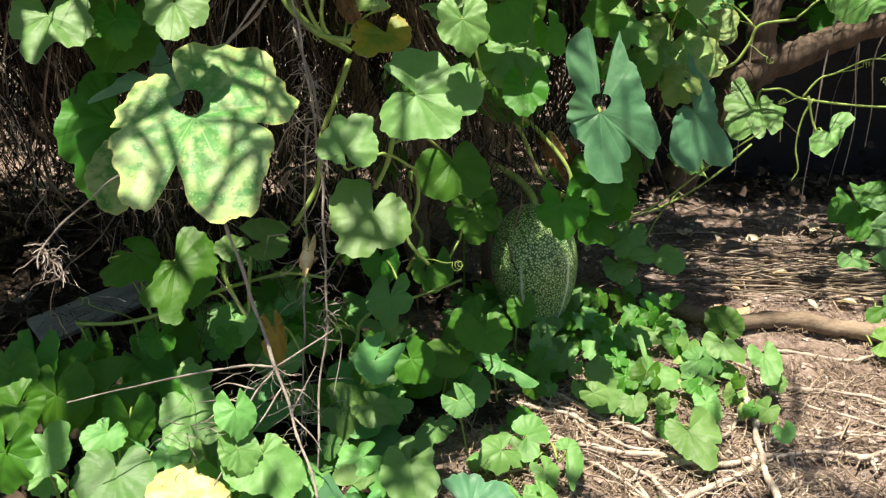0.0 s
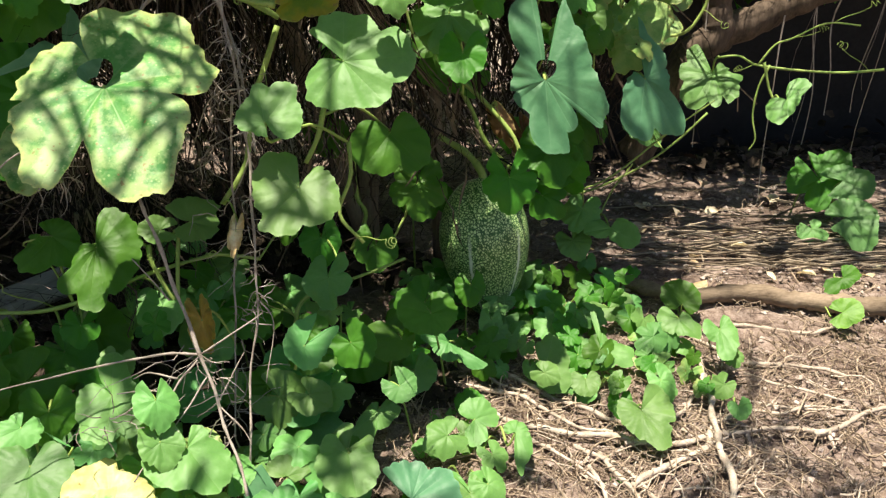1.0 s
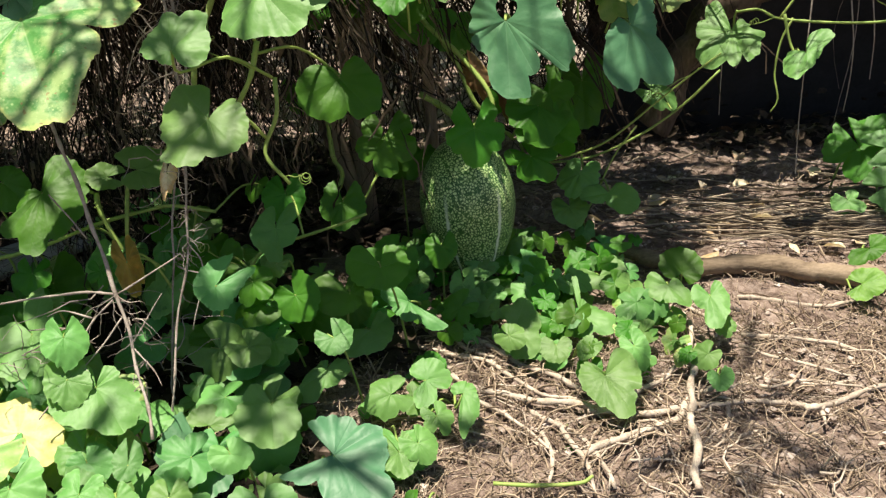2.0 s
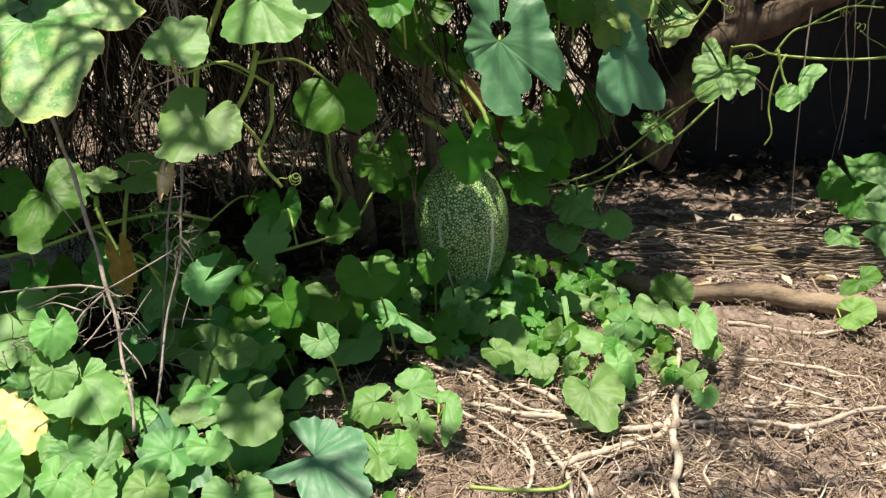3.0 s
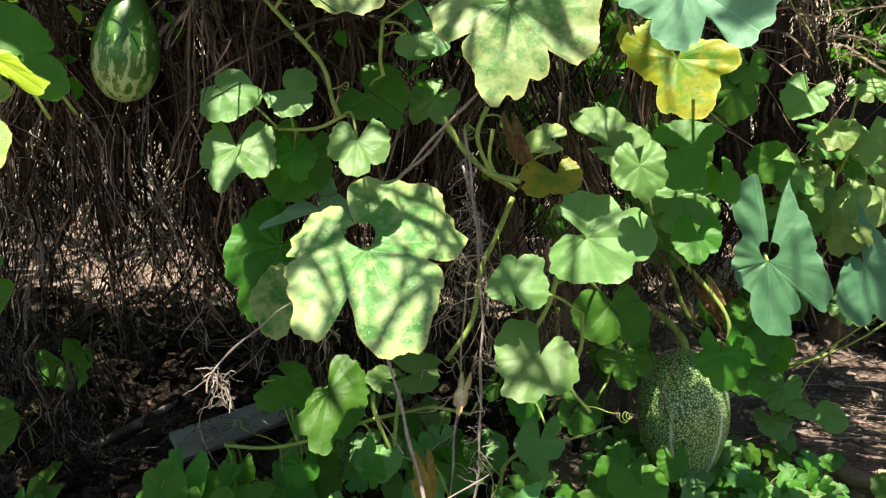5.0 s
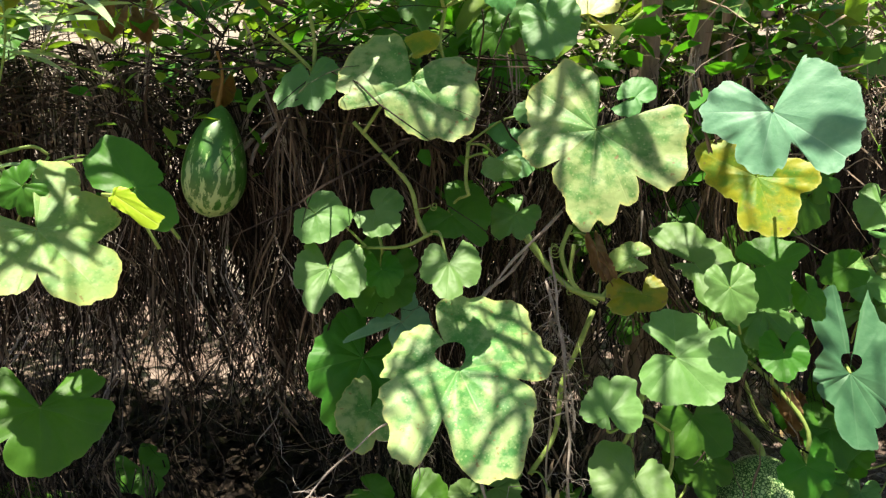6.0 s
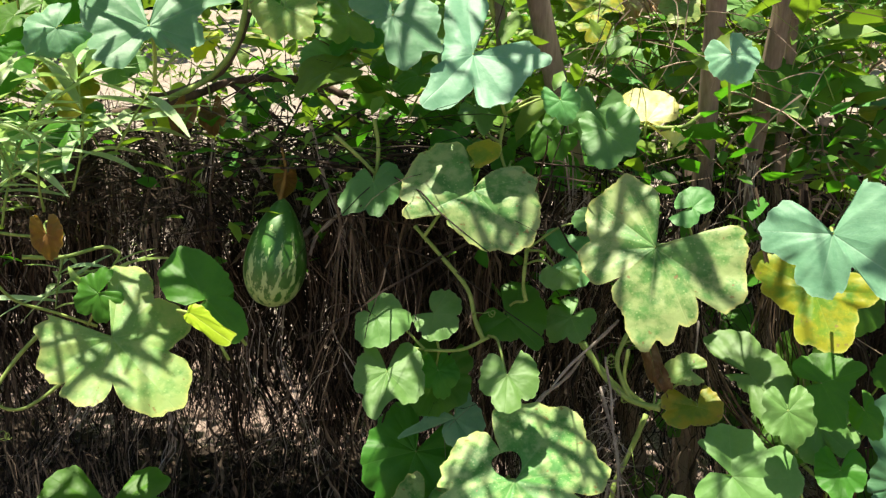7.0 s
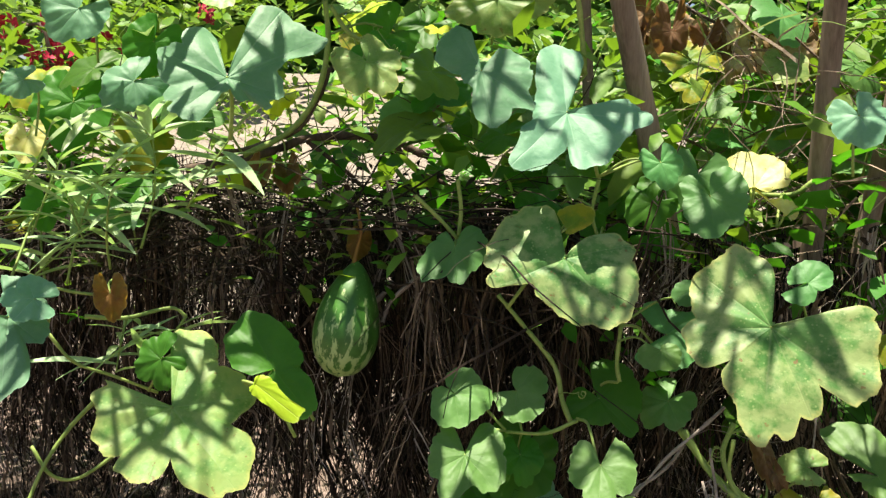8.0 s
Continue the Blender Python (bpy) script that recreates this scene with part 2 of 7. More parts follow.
def gourd_material(name, stripes):
    """Dark green rind: a net of pale flecks and pale lengthwise streaks (stripes: broken bands all round instead)."""
    m, nt, bsdf = node_material(name)
    coord = nt.nodes.new("ShaderNodeTexCoord")
    place = coord.outputs["Object"]
    split = nt.nodes.new("ShaderNodeSeparateXYZ")
    nt.links.new(place, split.inputs[0])
    turn = math_node(nt, "ARCTAN2", split.outputs["X"], math_node(nt, "MULTIPLY", split.outputs["Y"], -1.0))
    wobble = noise_node(nt, 28.0, 3.0, 0.6, place)
    fine = noise_node(nt, 120.0, 3.0, 0.6, place)
    green = ramp(nt, wobble, [(0.35, (0.030, 0.115, 0.014)), (0.7, (0.060, 0.190, 0.028))] if stripes else [(0.35, (0.020, 0.080, 0.012)), (0.7, (0.048, 0.145, 0.024))])
    if stripes:
        long_way = nt.nodes.new("ShaderNodeMapping")
        long_way.inputs["Scale"].default_value = (1.0, 1.0, 0.30)
        nt.links.new(place, long_way.inputs["Vector"])
        bands = math_node(nt, "SINE", math_node(nt, "ADD", math_node(nt, "MULTIPLY", turn, 13.0), math_node(nt, "MULTIPLY", wobble, 6.0)))
        breaks = noise_node(nt, 70.0, 5.0, 0.70, long_way.outputs[0])
        drop = math_node(nt, "MULTIPLY", split.outputs["Z"], -0.9)
        tall = math_node(nt, "ADD", math_node(nt, "ADD", math_node(nt, "MULTIPLY", bands, 0.065), breaks), drop)
        mask = ramp(nt, tall, [(0.545, (0, 0, 0)), (0.60, (1, 1, 1))])
        colour = mix_colour(nt, math_node(nt, "MULTIPLY", mask, 0.9), green, (0.36, 0.50, 0.20))
    else:
        warp = nt.nodes.new("ShaderNodeVectorMath")
        warp.operation = "ADD"
        nt.links.new(place, warp.inputs[0])
        jitter = nt.nodes.new("ShaderNodeTexNoise")
        jitter.inputs["Scale"].default_value = 95.0
        nt.links.new(place, jitter.inputs["Vector"])
        small = nt.nodes.new("ShaderNodeVectorMath")
        small.operation = "SCALE"
        small.inputs["Scale"].default_value = 0.010
        nt.links.new(jitter.outputs["Color"], small.inputs[0])
        nt.links.new(small.outputs[0], warp.inputs[1])
        cells = nt.nodes.new("ShaderNodeTexVoronoi")
        cells.feature = "DISTANCE_TO_EDGE"
        cells.inputs["Scale"].default_value = 152.0
        nt.links.new(warp.outputs[0], cells.inputs["Vector"])
        mask = ramp(nt, cells.outputs["Distance"], [(0.11, (0, 0, 0)), (0.19, (1, 1, 1))])
        flecks = mix_colour(nt, math_node(nt, "MULTIPLY", mask, 0.9), green, (0.50, 0.66, 0.29))
        swing = math_node(nt, "ADD", math_node(nt, "MULTIPLY", turn, 0.859), math_node(nt, "MULTIPLY", wobble, 0.08))
        near = math_node(nt, "ABSOLUTE", math_node(nt, "SUBTRACT", math_node(nt, "FRACT", math_node(nt, "ADD", swing, 0.79)), 0.5))
        thin = math_node(nt, "ADD", near, math_node(nt, "MULTIPLY", fine, 0.05))
        streak = ramp(nt, thin, [(0.044, (1, 1, 1)), (0.068, (0, 0, 0))])
        low = ramp(nt, split.outputs["Z"], [(0.0, (1, 1, 1)), (0.075, (0, 0, 0))])
        colour = mix_colour(nt, math_node(nt, "MULTIPLY", streak, low), flecks, (0.66, 0.72, 0.58))
    nt.links.new(colour, bsdf.inputs["Base Color"])
    bsdf.inputs["Roughness"].default_value = 0.38
    bsdf.inputs["Specular IOR Level"].default_value = 0.45
    bump(nt, bsdf, math_node(nt, "ADD", wobble, math_node(nt, "MULTIPLY", fine, 0.3)), 0.25, 0.003)
    return m


RIND = gourd_material("gourd_rind", False)
RIND_STRIPED = gourd_material("striped_rind", True)


# ---- building helpers ----
def mesh_of(name, verts, faces, material, smooth=True, uvs=None):
    me = bpy.data.meshes.new(name)
    me.from_pydata([tuple(v) for v in verts], [], faces)
    if uvs is not None:
        layer = me.uv_layers.new(name="veins")
        index = np.empty(len(me.loops), dtype=np.int32)
        me.loops.foreach_get("vertex_index", index)
        layer.data.foreach_set("uv", np.asarray(uvs, dtype=np.float32)[index].ravel())
    if smooth:
        me.polygons.foreach_set("use_smooth", [True] * len(me.polygons))
    me.materials.append(material)
    me.update()
    return me


def thing(name, label, category, group="", kind=""):
    return tagged(new(name), label, category, group, kind)


def part(name, mesh, parent, m=None, label=""):
    ob = new(name, mesh)
    ob.parent = parent
    if m is not None:
        ob.matrix_basis = m
    if label:
        ob["label"] = label
    return ob


def smooth_line(points, steps=5):
    """A Catmull-Rom line through the points."""
    p = [Vector(q) for q in points]
    p = [p[0] * 2 - p[1]] + p + [p[-1] * 2 - p[-2]]
    line = []
    for i in range(1, len(p) - 2):
        for k in range(steps):
            t = k / steps
            a, b, c, d = p[i - 1:i + 3]
            line.append(0.5 * (2 * b + (c - a) * t + (2 * a - 5 * b + 4 * c - d) * t * t + (3 * b - a - 3 * c + d) * t ** 3))
    line.append(p[-2])
    return line


def tube_data(line, r0, r1, sides=6, rough=0.0, rng=None, verts=None, faces=None):
    """Rings of a tapering tube along a line, with closed ends, appended to verts and faces."""
    verts = [] if verts is None else verts
    faces = [] if faces is None else faces
    start, n = len(verts), len(line)
    side = None
    for i, p in enumerate(line):
        way = (line[min(i + 1, n - 1)] - line[max(i - 1, 0)]).normalized()
        if side is None:
            side = way.orthogonal().normalized()
        side = (side - way * side.dot(way)).normalized()
        other = way.cross(side)
        r = r0 + (r1 - r0) * i / max(n - 1, 1)
        if rng and rough:
            r *= 1 + rough * rng.uniform(-1, 1)
        for k in range(sides):
            a = 2 * math.pi * k / sides
            verts.append(p + (side * math.cos(a) + other * math.sin(a)) * r)
    for i in range(n - 1):
        for k in range(sides):
            a, b = start + i * sides + k, start + i * sides + (k + 1) % sides
            faces.append((a, b, b + sides, a + sides))
    faces.append(tuple(start + k for k in reversed(range(sides))))
    faces.append(tuple(start + (n - 1) * sides + k for k in range(sides)))
    return verts, faces


def tube(name, points, r0, r1, material, parent, label="", sides=7, rough=0.12, steps=5, seed=1, wander=0.0):
    line = smooth_line(points, steps)
    if wander:
        shift = Vector((seed * 3.7, seed * 1.9, 0))
        line = [q + Vector((noise.noise(q * 11 + shift), noise.noise(q * 11 - shift), 0.25 * noise.noise(q * 17 + shift))) * wander for q in line]
    v, f = tube_data(line, r0, r1, sides, rough, random.Random(seed))
    return part(name, mesh_of(name, v, f, material), parent, None, label)


def rim_knots(rng, lobe):
    """Lobe tips and notches of a gourd leaf as (degrees from the tip, reach): five broad rounded lobes and an open base."""
    back = rng.uniform(122, 140)
    mid = back * rng.uniform(0.47, 0.55)
    tips = [(-back, rng.uniform(0.80, 0.98)), (-mid, rng.uniform(0.88, 1.02)), (rng.uniform(-6, 6), 1.0), (mid, rng.uniform(0.88, 1.02)), (back, rng.uniform(0.80, 0.98))]
    slit = rng.uniform(8.0, 26.0)
    knots = [(-180 + slit, 0.32), (-166 + slit * 0.5, 0.74)]
    for i, (angle, reach) in enumerate(tips):
        wide = rng.uniform(13, 19)
        knots += [(angle - wide, reach * 0.965), (angle + wide * rng.uniform(-0.3, 0.3), reach), (angle + wide, reach * rng.uniform(0.95, 0.98))]
        if i < 4:
            depth = 0.05 + lobe * rng.choice((0.12, 0.25, 0.45, 0.75)) * rng.uniform(0.8, 1.2)
            knots.append((0.5 * (angle + tips[i + 1][0]) + rng.uniform(-4, 4), 0.97 - depth))
    knots += [(166 - slit * 0.5, 0.74), (180 - slit, 0.32)]
    return knots


def rim_reach(knots, angles):
    """Radii at the angles: rounded over the lobes, pointed in the notches, closed outside the first and last knot."""
    a = [k[0] for k in knots]
    r = [k[1] for k in knots]
    n = len(a)
    chord = [(r[i + 1] - r[i]) / max(a[i + 1] - a[i], 0.5) for i in range(n - 1)]
    out = []
    for th in angles:
        if th <= a[0] or th >= a[-1]:
            gap = (a[0] - th) if th <= a[0] else (th - a[-1])
            out.append(max(0.04, (r[0] if th <= a[0] else r[-1]) * (1 - gap / 5)))
            continue
        i = max(k for k in range(n - 1) if a[k] <= th)
        h = max(a[i + 1] - a[i], 0.5)
        u = (th - a[i]) / h
        slope = []
        for k, own in ((i, chord[i]), (i + 1, chord[i])):
            other = chord[k - 1] if k == i and i > 0 else (chord[k] if k == i + 1 and i + 1 < n - 1 else own)
            if own * other > 0:
                slope.append(2 * own * other / (own + other))
            elif 0 < k < n - 1 and r[k] < r[k - 1] and r[k] < r[k + 1]:
                slope.append(1.5 * own)
            else:
                slope.append(0.0 if 0 < k < n - 1 else own)
        out.append((2 * u ** 3 - 3 * u ** 2 + 1) * r[i] + (u ** 3 - 2 * u ** 2 + u) * h * slope[0] + (3 * u ** 2 - 2 * u ** 3) * r[i + 1] + (u ** 3 - u ** 2) * h * slope[1])
    return out


def blade_mesh(length, width, knots, seed, material, rings=7, spokes=120, droop=0.25, cup=0.12, fold=0.0, hole=0.0, crease=1.0):
    """A gourd leaf round its stalk's end at the origin, tip along +y, face along +z, with the rim that the knots give.
    width: across the blade, or None to keep the rim's own; hole: reach of the round opening where the basal lobes meet."""
    rng = random.Random(seed)
    phase = [rng.uniform(0, 6.28) for _ in range(8)]
    shift = Vector((rng.uniform(0, 50), rng.uniform(0, 50), 0))
    scallops = rng.uniform(6.5, 9.5)
    degrees = [-180 + 360 * k / spokes for k in range(spokes + 1)]
    angles = [radians(d) for d in degrees]
    radii = rim_reach(knots, [d + 1.3 * math.sin(13 * t + phase[6]) for d, t in zip(degrees, angles)])
    lobes = [knots[k][0] for k in range(1, len(knots) - 1) if knots[k][1] >= knots[k - 1][1] and knots[k][1] > knots[k + 1][1]] or [0.0]
    near = [min((d - v for v in lobes), key=abs) for d in degrees]
    for k, t in enumerate(angles):
        radii[k] *= 1 + 0.012 * math.sin(11 * t + phase[1]) + 0.012 * math.sin(23 * t + phase[2])
        radii[k] *= 1 + 0.034 * (abs(math.sin(scallops * t + phase[7] + 0.5 * math.sin(3 * t + phase[0]))) - 0.64)
        if spokes > 60:
            radii[k] *= 1 + 0.009 * (1 if k % 3 == 0 else -0.5) * (0.6 + 0.4 * math.sin(9 * t + phase[6]))
    for _ in range(rng.choice((0, 0, 1, 1, 2))):
        k = rng.randrange(12, spokes - 12)
        bite = rng.uniform(0.04, 0.13)
        for d, f in ((-2, 0.3), (-1, 0.8), (0, 1.0), (1, 0.7)):
            radii[k + d] *= 1 - bite * f
    xs = [r * math.sin(a) for r, a in zip(radii, angles)]
    fy = length
    if width is None:
        fx, width = length, (max(xs) - min(xs)) * length
    else:
        fx = width / (max(xs) - min(xs))
    size = 0.5 * (length + width)
    verts, uvs, faces = [], [], []
    for j in range(rings + 1):
        for a, d, r, v in zip(angles, degrees, radii, near):
            inner = 0.012
            if hole and abs(d) > 112:
                inner = min(0.9, max(inner, hole / max(r, 0.05) * math.sin(math.pi * min(1.0, (abs(d) - 112) / 50) / 2)))
            s = inner + (1 - inner) * (j / rings) ** 0.85
            x, y = r * s * math.sin(a) * fx, r * s * math.cos(a) * fy
            ridge = min(1.0, abs(v) / 20)
            bulge = 0.022 * size * math.sin(math.pi * min(s, 1.0)) * ridge
            wave = crease * size * s * s * (0.035 * math.sin(3 * a + phase[3]) + 0.014 * math.sin(7 * a + phase[4]) + 0.011 * s * math.sin(15 * a + phase[5]))
            q = Vector((x, y, 0)) / size
            crumple = crease * size * s * (0.085 * noise.noise(q * 2.2 + shift) + 0.030 * noise.noise(q * 7.5 + shift) + 0.010 * noise.noise(q * 19 + shift))
            drop = -droop * max(0.0, y) ** 2 / max(length, 1e-4) - cup * (x * x) / width + fold * (math.sqrt(x * x + (0.06 * width) ** 2) - 0.06 * width)
            verts.append(Vector((x, y, bulge + wave + crumple + drop)))
            uvs.append((radians(abs(v)), s))
    ring = spokes + 1
    for k in range(spokes):
        for j in range(rings):
            a = j * ring + k
            faces.append((a, a + 1, a + ring + 1, a + ring))
    return mesh_of("leaf", verts, faces, material, True, uvs)


leaf_count = 0
STEM_POINTS = []          # places along the vines' stems, where leaf stalks begin


def leaf(parent, base, tip, face, width, kind, lobe=0.2, stalk=True, detail=1, rim=None, hole=0.0):
    """One leaf from its stalk's end, its tip, the way its face looks and its width (None: as the rim has it)."""
    global leaf_count
    leaf_count += 1
    base, tip, face = Vector(base), Vector(tip), Vector(face).normalized()
    along = (tip - base)
    length = along.length
    along.normalize()
    face = (face - along * face.dot(along)).normalized()
    across = along.cross(face)
    m = Matrix((across, along, face)).transposed().to_4x4()
    m.translation = base
    rng = random.Random(leaf_count * 7 + 3)
    size = width or 1.6 * length
    if rim:
        me = blade_mesh(length, None, rim, leaf_count, LEAF[kind], 9, 192 if size > 0.13 else 132, rng.uniform(-0.04, 0.08), rng.uniform(-0.12, 0.15), 0.0, hole, 0.6)
    else:
        rings, spokes = (8, 144 if width > 0.13 else 112) if detail else (5, 72)
        dry = kind in ("dead", "rust", "bleached")
        me = blade_mesh(length, width, rim_knots(rng, 0.35 if dry else lobe), leaf_count, LEAF[kind], rings, spokes, rng.uniform(0.0, 0.45), rng.uniform(-0.2, 0.5),
                        rng.choice((-1, 1)) * rng.uniform(0.8, 1.7) if dry else 0.0, 0.0, 4.2 if dry else 1.0)
    ob = part("leaf", me, parent, m)
    if stalk:
        best = None
        for q in STEM_POINTS:
            d = (q - base).length
            if 0.03 < d < (0.20 if base.z > 0.3 else 0.10) and (best is None or d < (best - base).length):
                best = q
        away = base - face * 0.03 - along * 0.02
        if best is None:
            best = base + Vector((rng.uniform(-.04, .04), 0.05 + rng.uniform(0, .05), -0.10 if base.z > 0.3 else -base.z))
        half = (away + best) / 2 + Vector((0, 0.01, 0.03 * (best - base).length / 0.2))
        v, f = tube_data(smooth_line([base, away, half, best], 4), 0.0015 + 0.006 * size, 0.002 + 0.007 * size, 5)
        inv = m.inverted()
        petiole = mesh_of("petiole", [inv @ q for q in v], f, STEM)
        part("petiole", petiole, ob)
    return ob


def shaped_leaf(parent, base, tip, face, kind, rim, hole=0.0):
    """A leaf whose lobes and notches differ from the usual: rim as rim_knots gives it."""
    return leaf(parent, base, tip, face, None, kind, rim=rim, hole=hole)


# ---- ground ----
def ground_mesh():
    """One sheet, fine near the vines and coarse out to the horizon."""
    def axis(lo, hi, step, far):
        mid = list(np.arange(lo, hi + 1e-6, step))
        out = [far * 0.02, far * 0.05, far * 0.15, far * 0.4, far]
        return [lo - d for d in reversed(out)] + mid + [hi + d for d in out]
    xs, ys = axis(-2.0, 2.4, 0.025, 400), axis(0.4, 3.6, 0.025, 400)
    ys = sorted(ys + [4.2, 5.0, 6.0, 7.0, 9.0, 10.5, 14.0])
    verts, faces = [], []
    for y in ys:
        for x in xs:
            z = 0.020 * noise.noise((x * 3.1, y * 3.1, 0)) + 0.010 * noise.noise((x * 11, y * 11, 3)) + 0.005 * noise.noise((x * 33, y * 33, 5))
            near = max(0.0, 1 - max(abs(x) - 3, abs(y - 2) - 3, 0) / 3)
            rise = 0.30 * min(max(0.0, y - 4.2), 8.0) if y < 60 else 2.4
            verts.append((x, y, z * near - 0.004 + rise))
    n = len(xs)
    for j in range(len(ys) - 1):
        for i in range(n - 1):
            faces.append((j * n + i, j * n + i + 1, (j + 1) * n + i + 1, (j + 1) * n + i))
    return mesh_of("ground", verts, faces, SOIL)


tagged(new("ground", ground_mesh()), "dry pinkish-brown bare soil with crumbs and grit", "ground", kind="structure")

# ---- vine stems ----
vine = thing("gourd_vine", "climbing gourd vine with broad lobed green leaves on a dry thicket", "vine")
tube("stem", [(-0.325, 1.671, 0.929), (-0.301, 1.670, 0.898), (-0.245, 1.668, 0.839), (-0.179, 1.668, 0.798)], 0.006, 0.005, STEM, vine, seed=1)
tube("stem", [(-0.229, 1.684, 0.916), (-0.231, 1.671, 0.844), (-0.179, 1.668, 0.798)], 0.004, 0.005, STEM, vine, seed=2)
tube("stem", [(-0.185, 1.684, 0.780), (-0.216, 1.659, 0.701), (-0.243, 1.636, 0.637), (-0.255, 1.599, 0.542), (-0.301, 1.561, 0.471)], 0.006, 0.005, STEM, vine, seed=3)
tube("stem", [(-0.742, 1.475, 0.292), (-0.650, 1.486, 0.288), (-0.560, 1.508, 0.304), (-0.460, 1.543, 0.333), (-0.372, 1.577, 0.345), (-0.330, 1.596, 0.345), (-0.255, 1.625, 0.318)], 0.0042, 0.0036, STEM, vine, seed=4)
tube("stem", [(-0.091, 1.537, 0.675), (-0.105, 1.517, 0.620), (-0.128, 1.498, 0.576)], 0.005, 0.004, STEM, vine, seed=5)
tube("stem", [(-0.046, 1.460, 0.630), (-0.045, 1.437, 0.573), (-0.065, 1.410, 0.516), (-0.024, 1.389, 0.469)], 0.004, 0.003, STEM, vine, seed=6)
tube("stem", [(0.114, 1.938, 0.700), (0.154, 1.916, 0.626), (0.234, 1.885, 0.554), (0.299, 1.846, 0.470), (0.287, 1.813, 0.385)], 0.006, 0.005, STEM, vine, seed=7)
tube("stem", [(0.315, 2.123, 0.223), (0.428, 2.109, 0.234), (0.560, 2.097, 0.279), (0.685, 2.101, 0.380), (0.751, 2.099, 0.436), (0.820, 2.092, 0.492)], 0.0032, 0.002, STEM, vine, seed=8)
tube("stem", [(0.437, 2.104, 0.111), (0.513, 2.079, 0.096), (0.587, 2.125, 0.230), (0.644, 2.141, 0.307)], 0.003, 0.002, STEM, vine, seed=9)
tube("stem", [(0.702, 2.378, 0.582), (0.803, 2.350, 0.601), (0.848, 2.348, 0.661), (0.872, 2.351, 0.714), (0.957, 2.321, 0.735)], 0.0045, 0.004, STEM, vine, seed=10)
tube("stem", [(0.909, 2.349, 0.533), (0.957, 2.331, 0.541), (0.993, 2.312, 0.524), (1.033, 2.293, 0.519), (1.112, 2.255, 0.518), (1.198, 2.212, 0.524), (1.280, 2.171, 0.542)], 0.003, 0.0035, STEM, vine, seed=11)
tube("stem", [(1.000, 2.257, 0.542), (1.012, 2.235, 0.485), (1.025, 2.218, 0.451)], 0.004, 0.003, STEM, vine, seed=12)
tube("stem", [(1.033, 2.294, 0.524), (1.009, 2.288, 0.469), (0.997, 2.268, 0.393), (1.005, 2.244, 0.334), (0.989, 2.238, 0.302)], 0.0032, 0.002, STEM, vine, seed=13)
tube("stem", [(1.006, 2.306, 0.525), (1.042, 2.304, 0.577), (1.080, 2.292, 0.596), (1.152, 2.267, 0.640), (1.224, 2.229, 0.642)], 0.003, 0.002, STEM, vine, seed=14)
tube("stem", [(-0.661, 1.630, 1.159), (-0.610, 1.632, 1.103), (-0.552, 1.628, 1.037), (-0.533, 1.616, 0.977), (-0.515, 1.608, 0.940)], 0.004, 0.005, STEM, vine, seed=15)
tube("stem", [(-0.625, 1.562, 0.925), (-0.555, 1.576, 0.926), (-0.501, 1.592, 0.951)], 0.003, 0.004, STEM, vine, seed=16)
tube("stem", [(-0.318, 1.607, 0.950), (-0.275, 1.589, 0.890), (-0.226, 1.575, 0.852), (-0.168, 1.568, 0.841)], 0.005, 0.006, STEM, vine, seed=17)
tube("stem", [(-0.236, 1.613, 0.970), (-0.252, 1.599, 0.922), (-0.240, 1.585, 0.882), (-0.221, 1.575, 0.852)], 0.005, 0.004, STEM, vine, seed=18)
tube("stem", [(-0.828, 1.643, 1.333), (-0.786, 1.654, 1.294), (-0.748, 1.661, 1.255)], 0.004, 0.004, STEM, vine, seed=19)
tube("stem", [(-0.753, 1.667, 1.366), (-0.745, 1.667, 1.310), (-0.747, 1.662, 1.260)], 0.004, 0.004, STEM, vine, seed=20)
tube("stem", [(-0.498, 1.750, 1.376), (-0.508, 1.746, 1.308), (-0.490, 1.744, 1.251)], 0.004, 0.003, STEM, vine, seed=21)
tube("stem", [(-0.437, 1.640, 1.118), (-0.440, 1.626, 1.053), (-0.433, 1.619, 1.021)], 0.004, 0.004, STEM, vine, seed=22)
tube("stem", [(-1.389, 1.326, 1.091), (-1.351, 1.341, 1.040), (-1.297, 1.374, 1.011), (-1.230, 1.409, 0.977)], 0.003, 0.003, STEM, vine, seed=23)
tube("stem", [(-1.383, 1.250, 0.806), (-1.375, 1.291, 0.871), (-1.353, 1.337, 0.929), (-1.318, 1.385, 0.980)], 0.0032, 0.004, STEM, vine, seed=24)
tube("stem", [(-1.404, 1.293, 0.897), (-1.371, 1.298, 0.848), (-1.334, 1.323, 0.837), (-1.290, 1.374, 0.871), (-1.270, 1.396, 0.887)], 0.003, 0.0035, STEM, vine, seed=25)
tube("stem", [(-1.495, 1.364, 1.176), (-1.422, 1.420, 1.146), (-1.380, 1.451, 1.136)], 0.003, 0.003, STEM, vine, seed=26)
tube("stem", [(-1.347, 1.368, 1.115), (-1.294, 1.406, 1.109), (-1.232, 1.453, 1.123), (-1.206, 1.466, 1.107)], 0.004, 0.003, STEM, vine, seed=27)
tube("stem", [(-0.978, 1.975, 1.365), (-0.927, 1.987, 1.302), (-0.861, 1.999, 1.239), (-0.833, 2.000, 1.188)], 0.006, 0.006, STEM, vine, seed=28)
tube("stem", [(-1.268, 1.796, 1.391), (-1.183, 1.840, 1.442), (-1.127, 1.865, 1.524), (-1.102, 1.868, 1.633), (-1.104, 1.855, 1.726)], 0.007, 0.006, STEM, vine, seed=29)
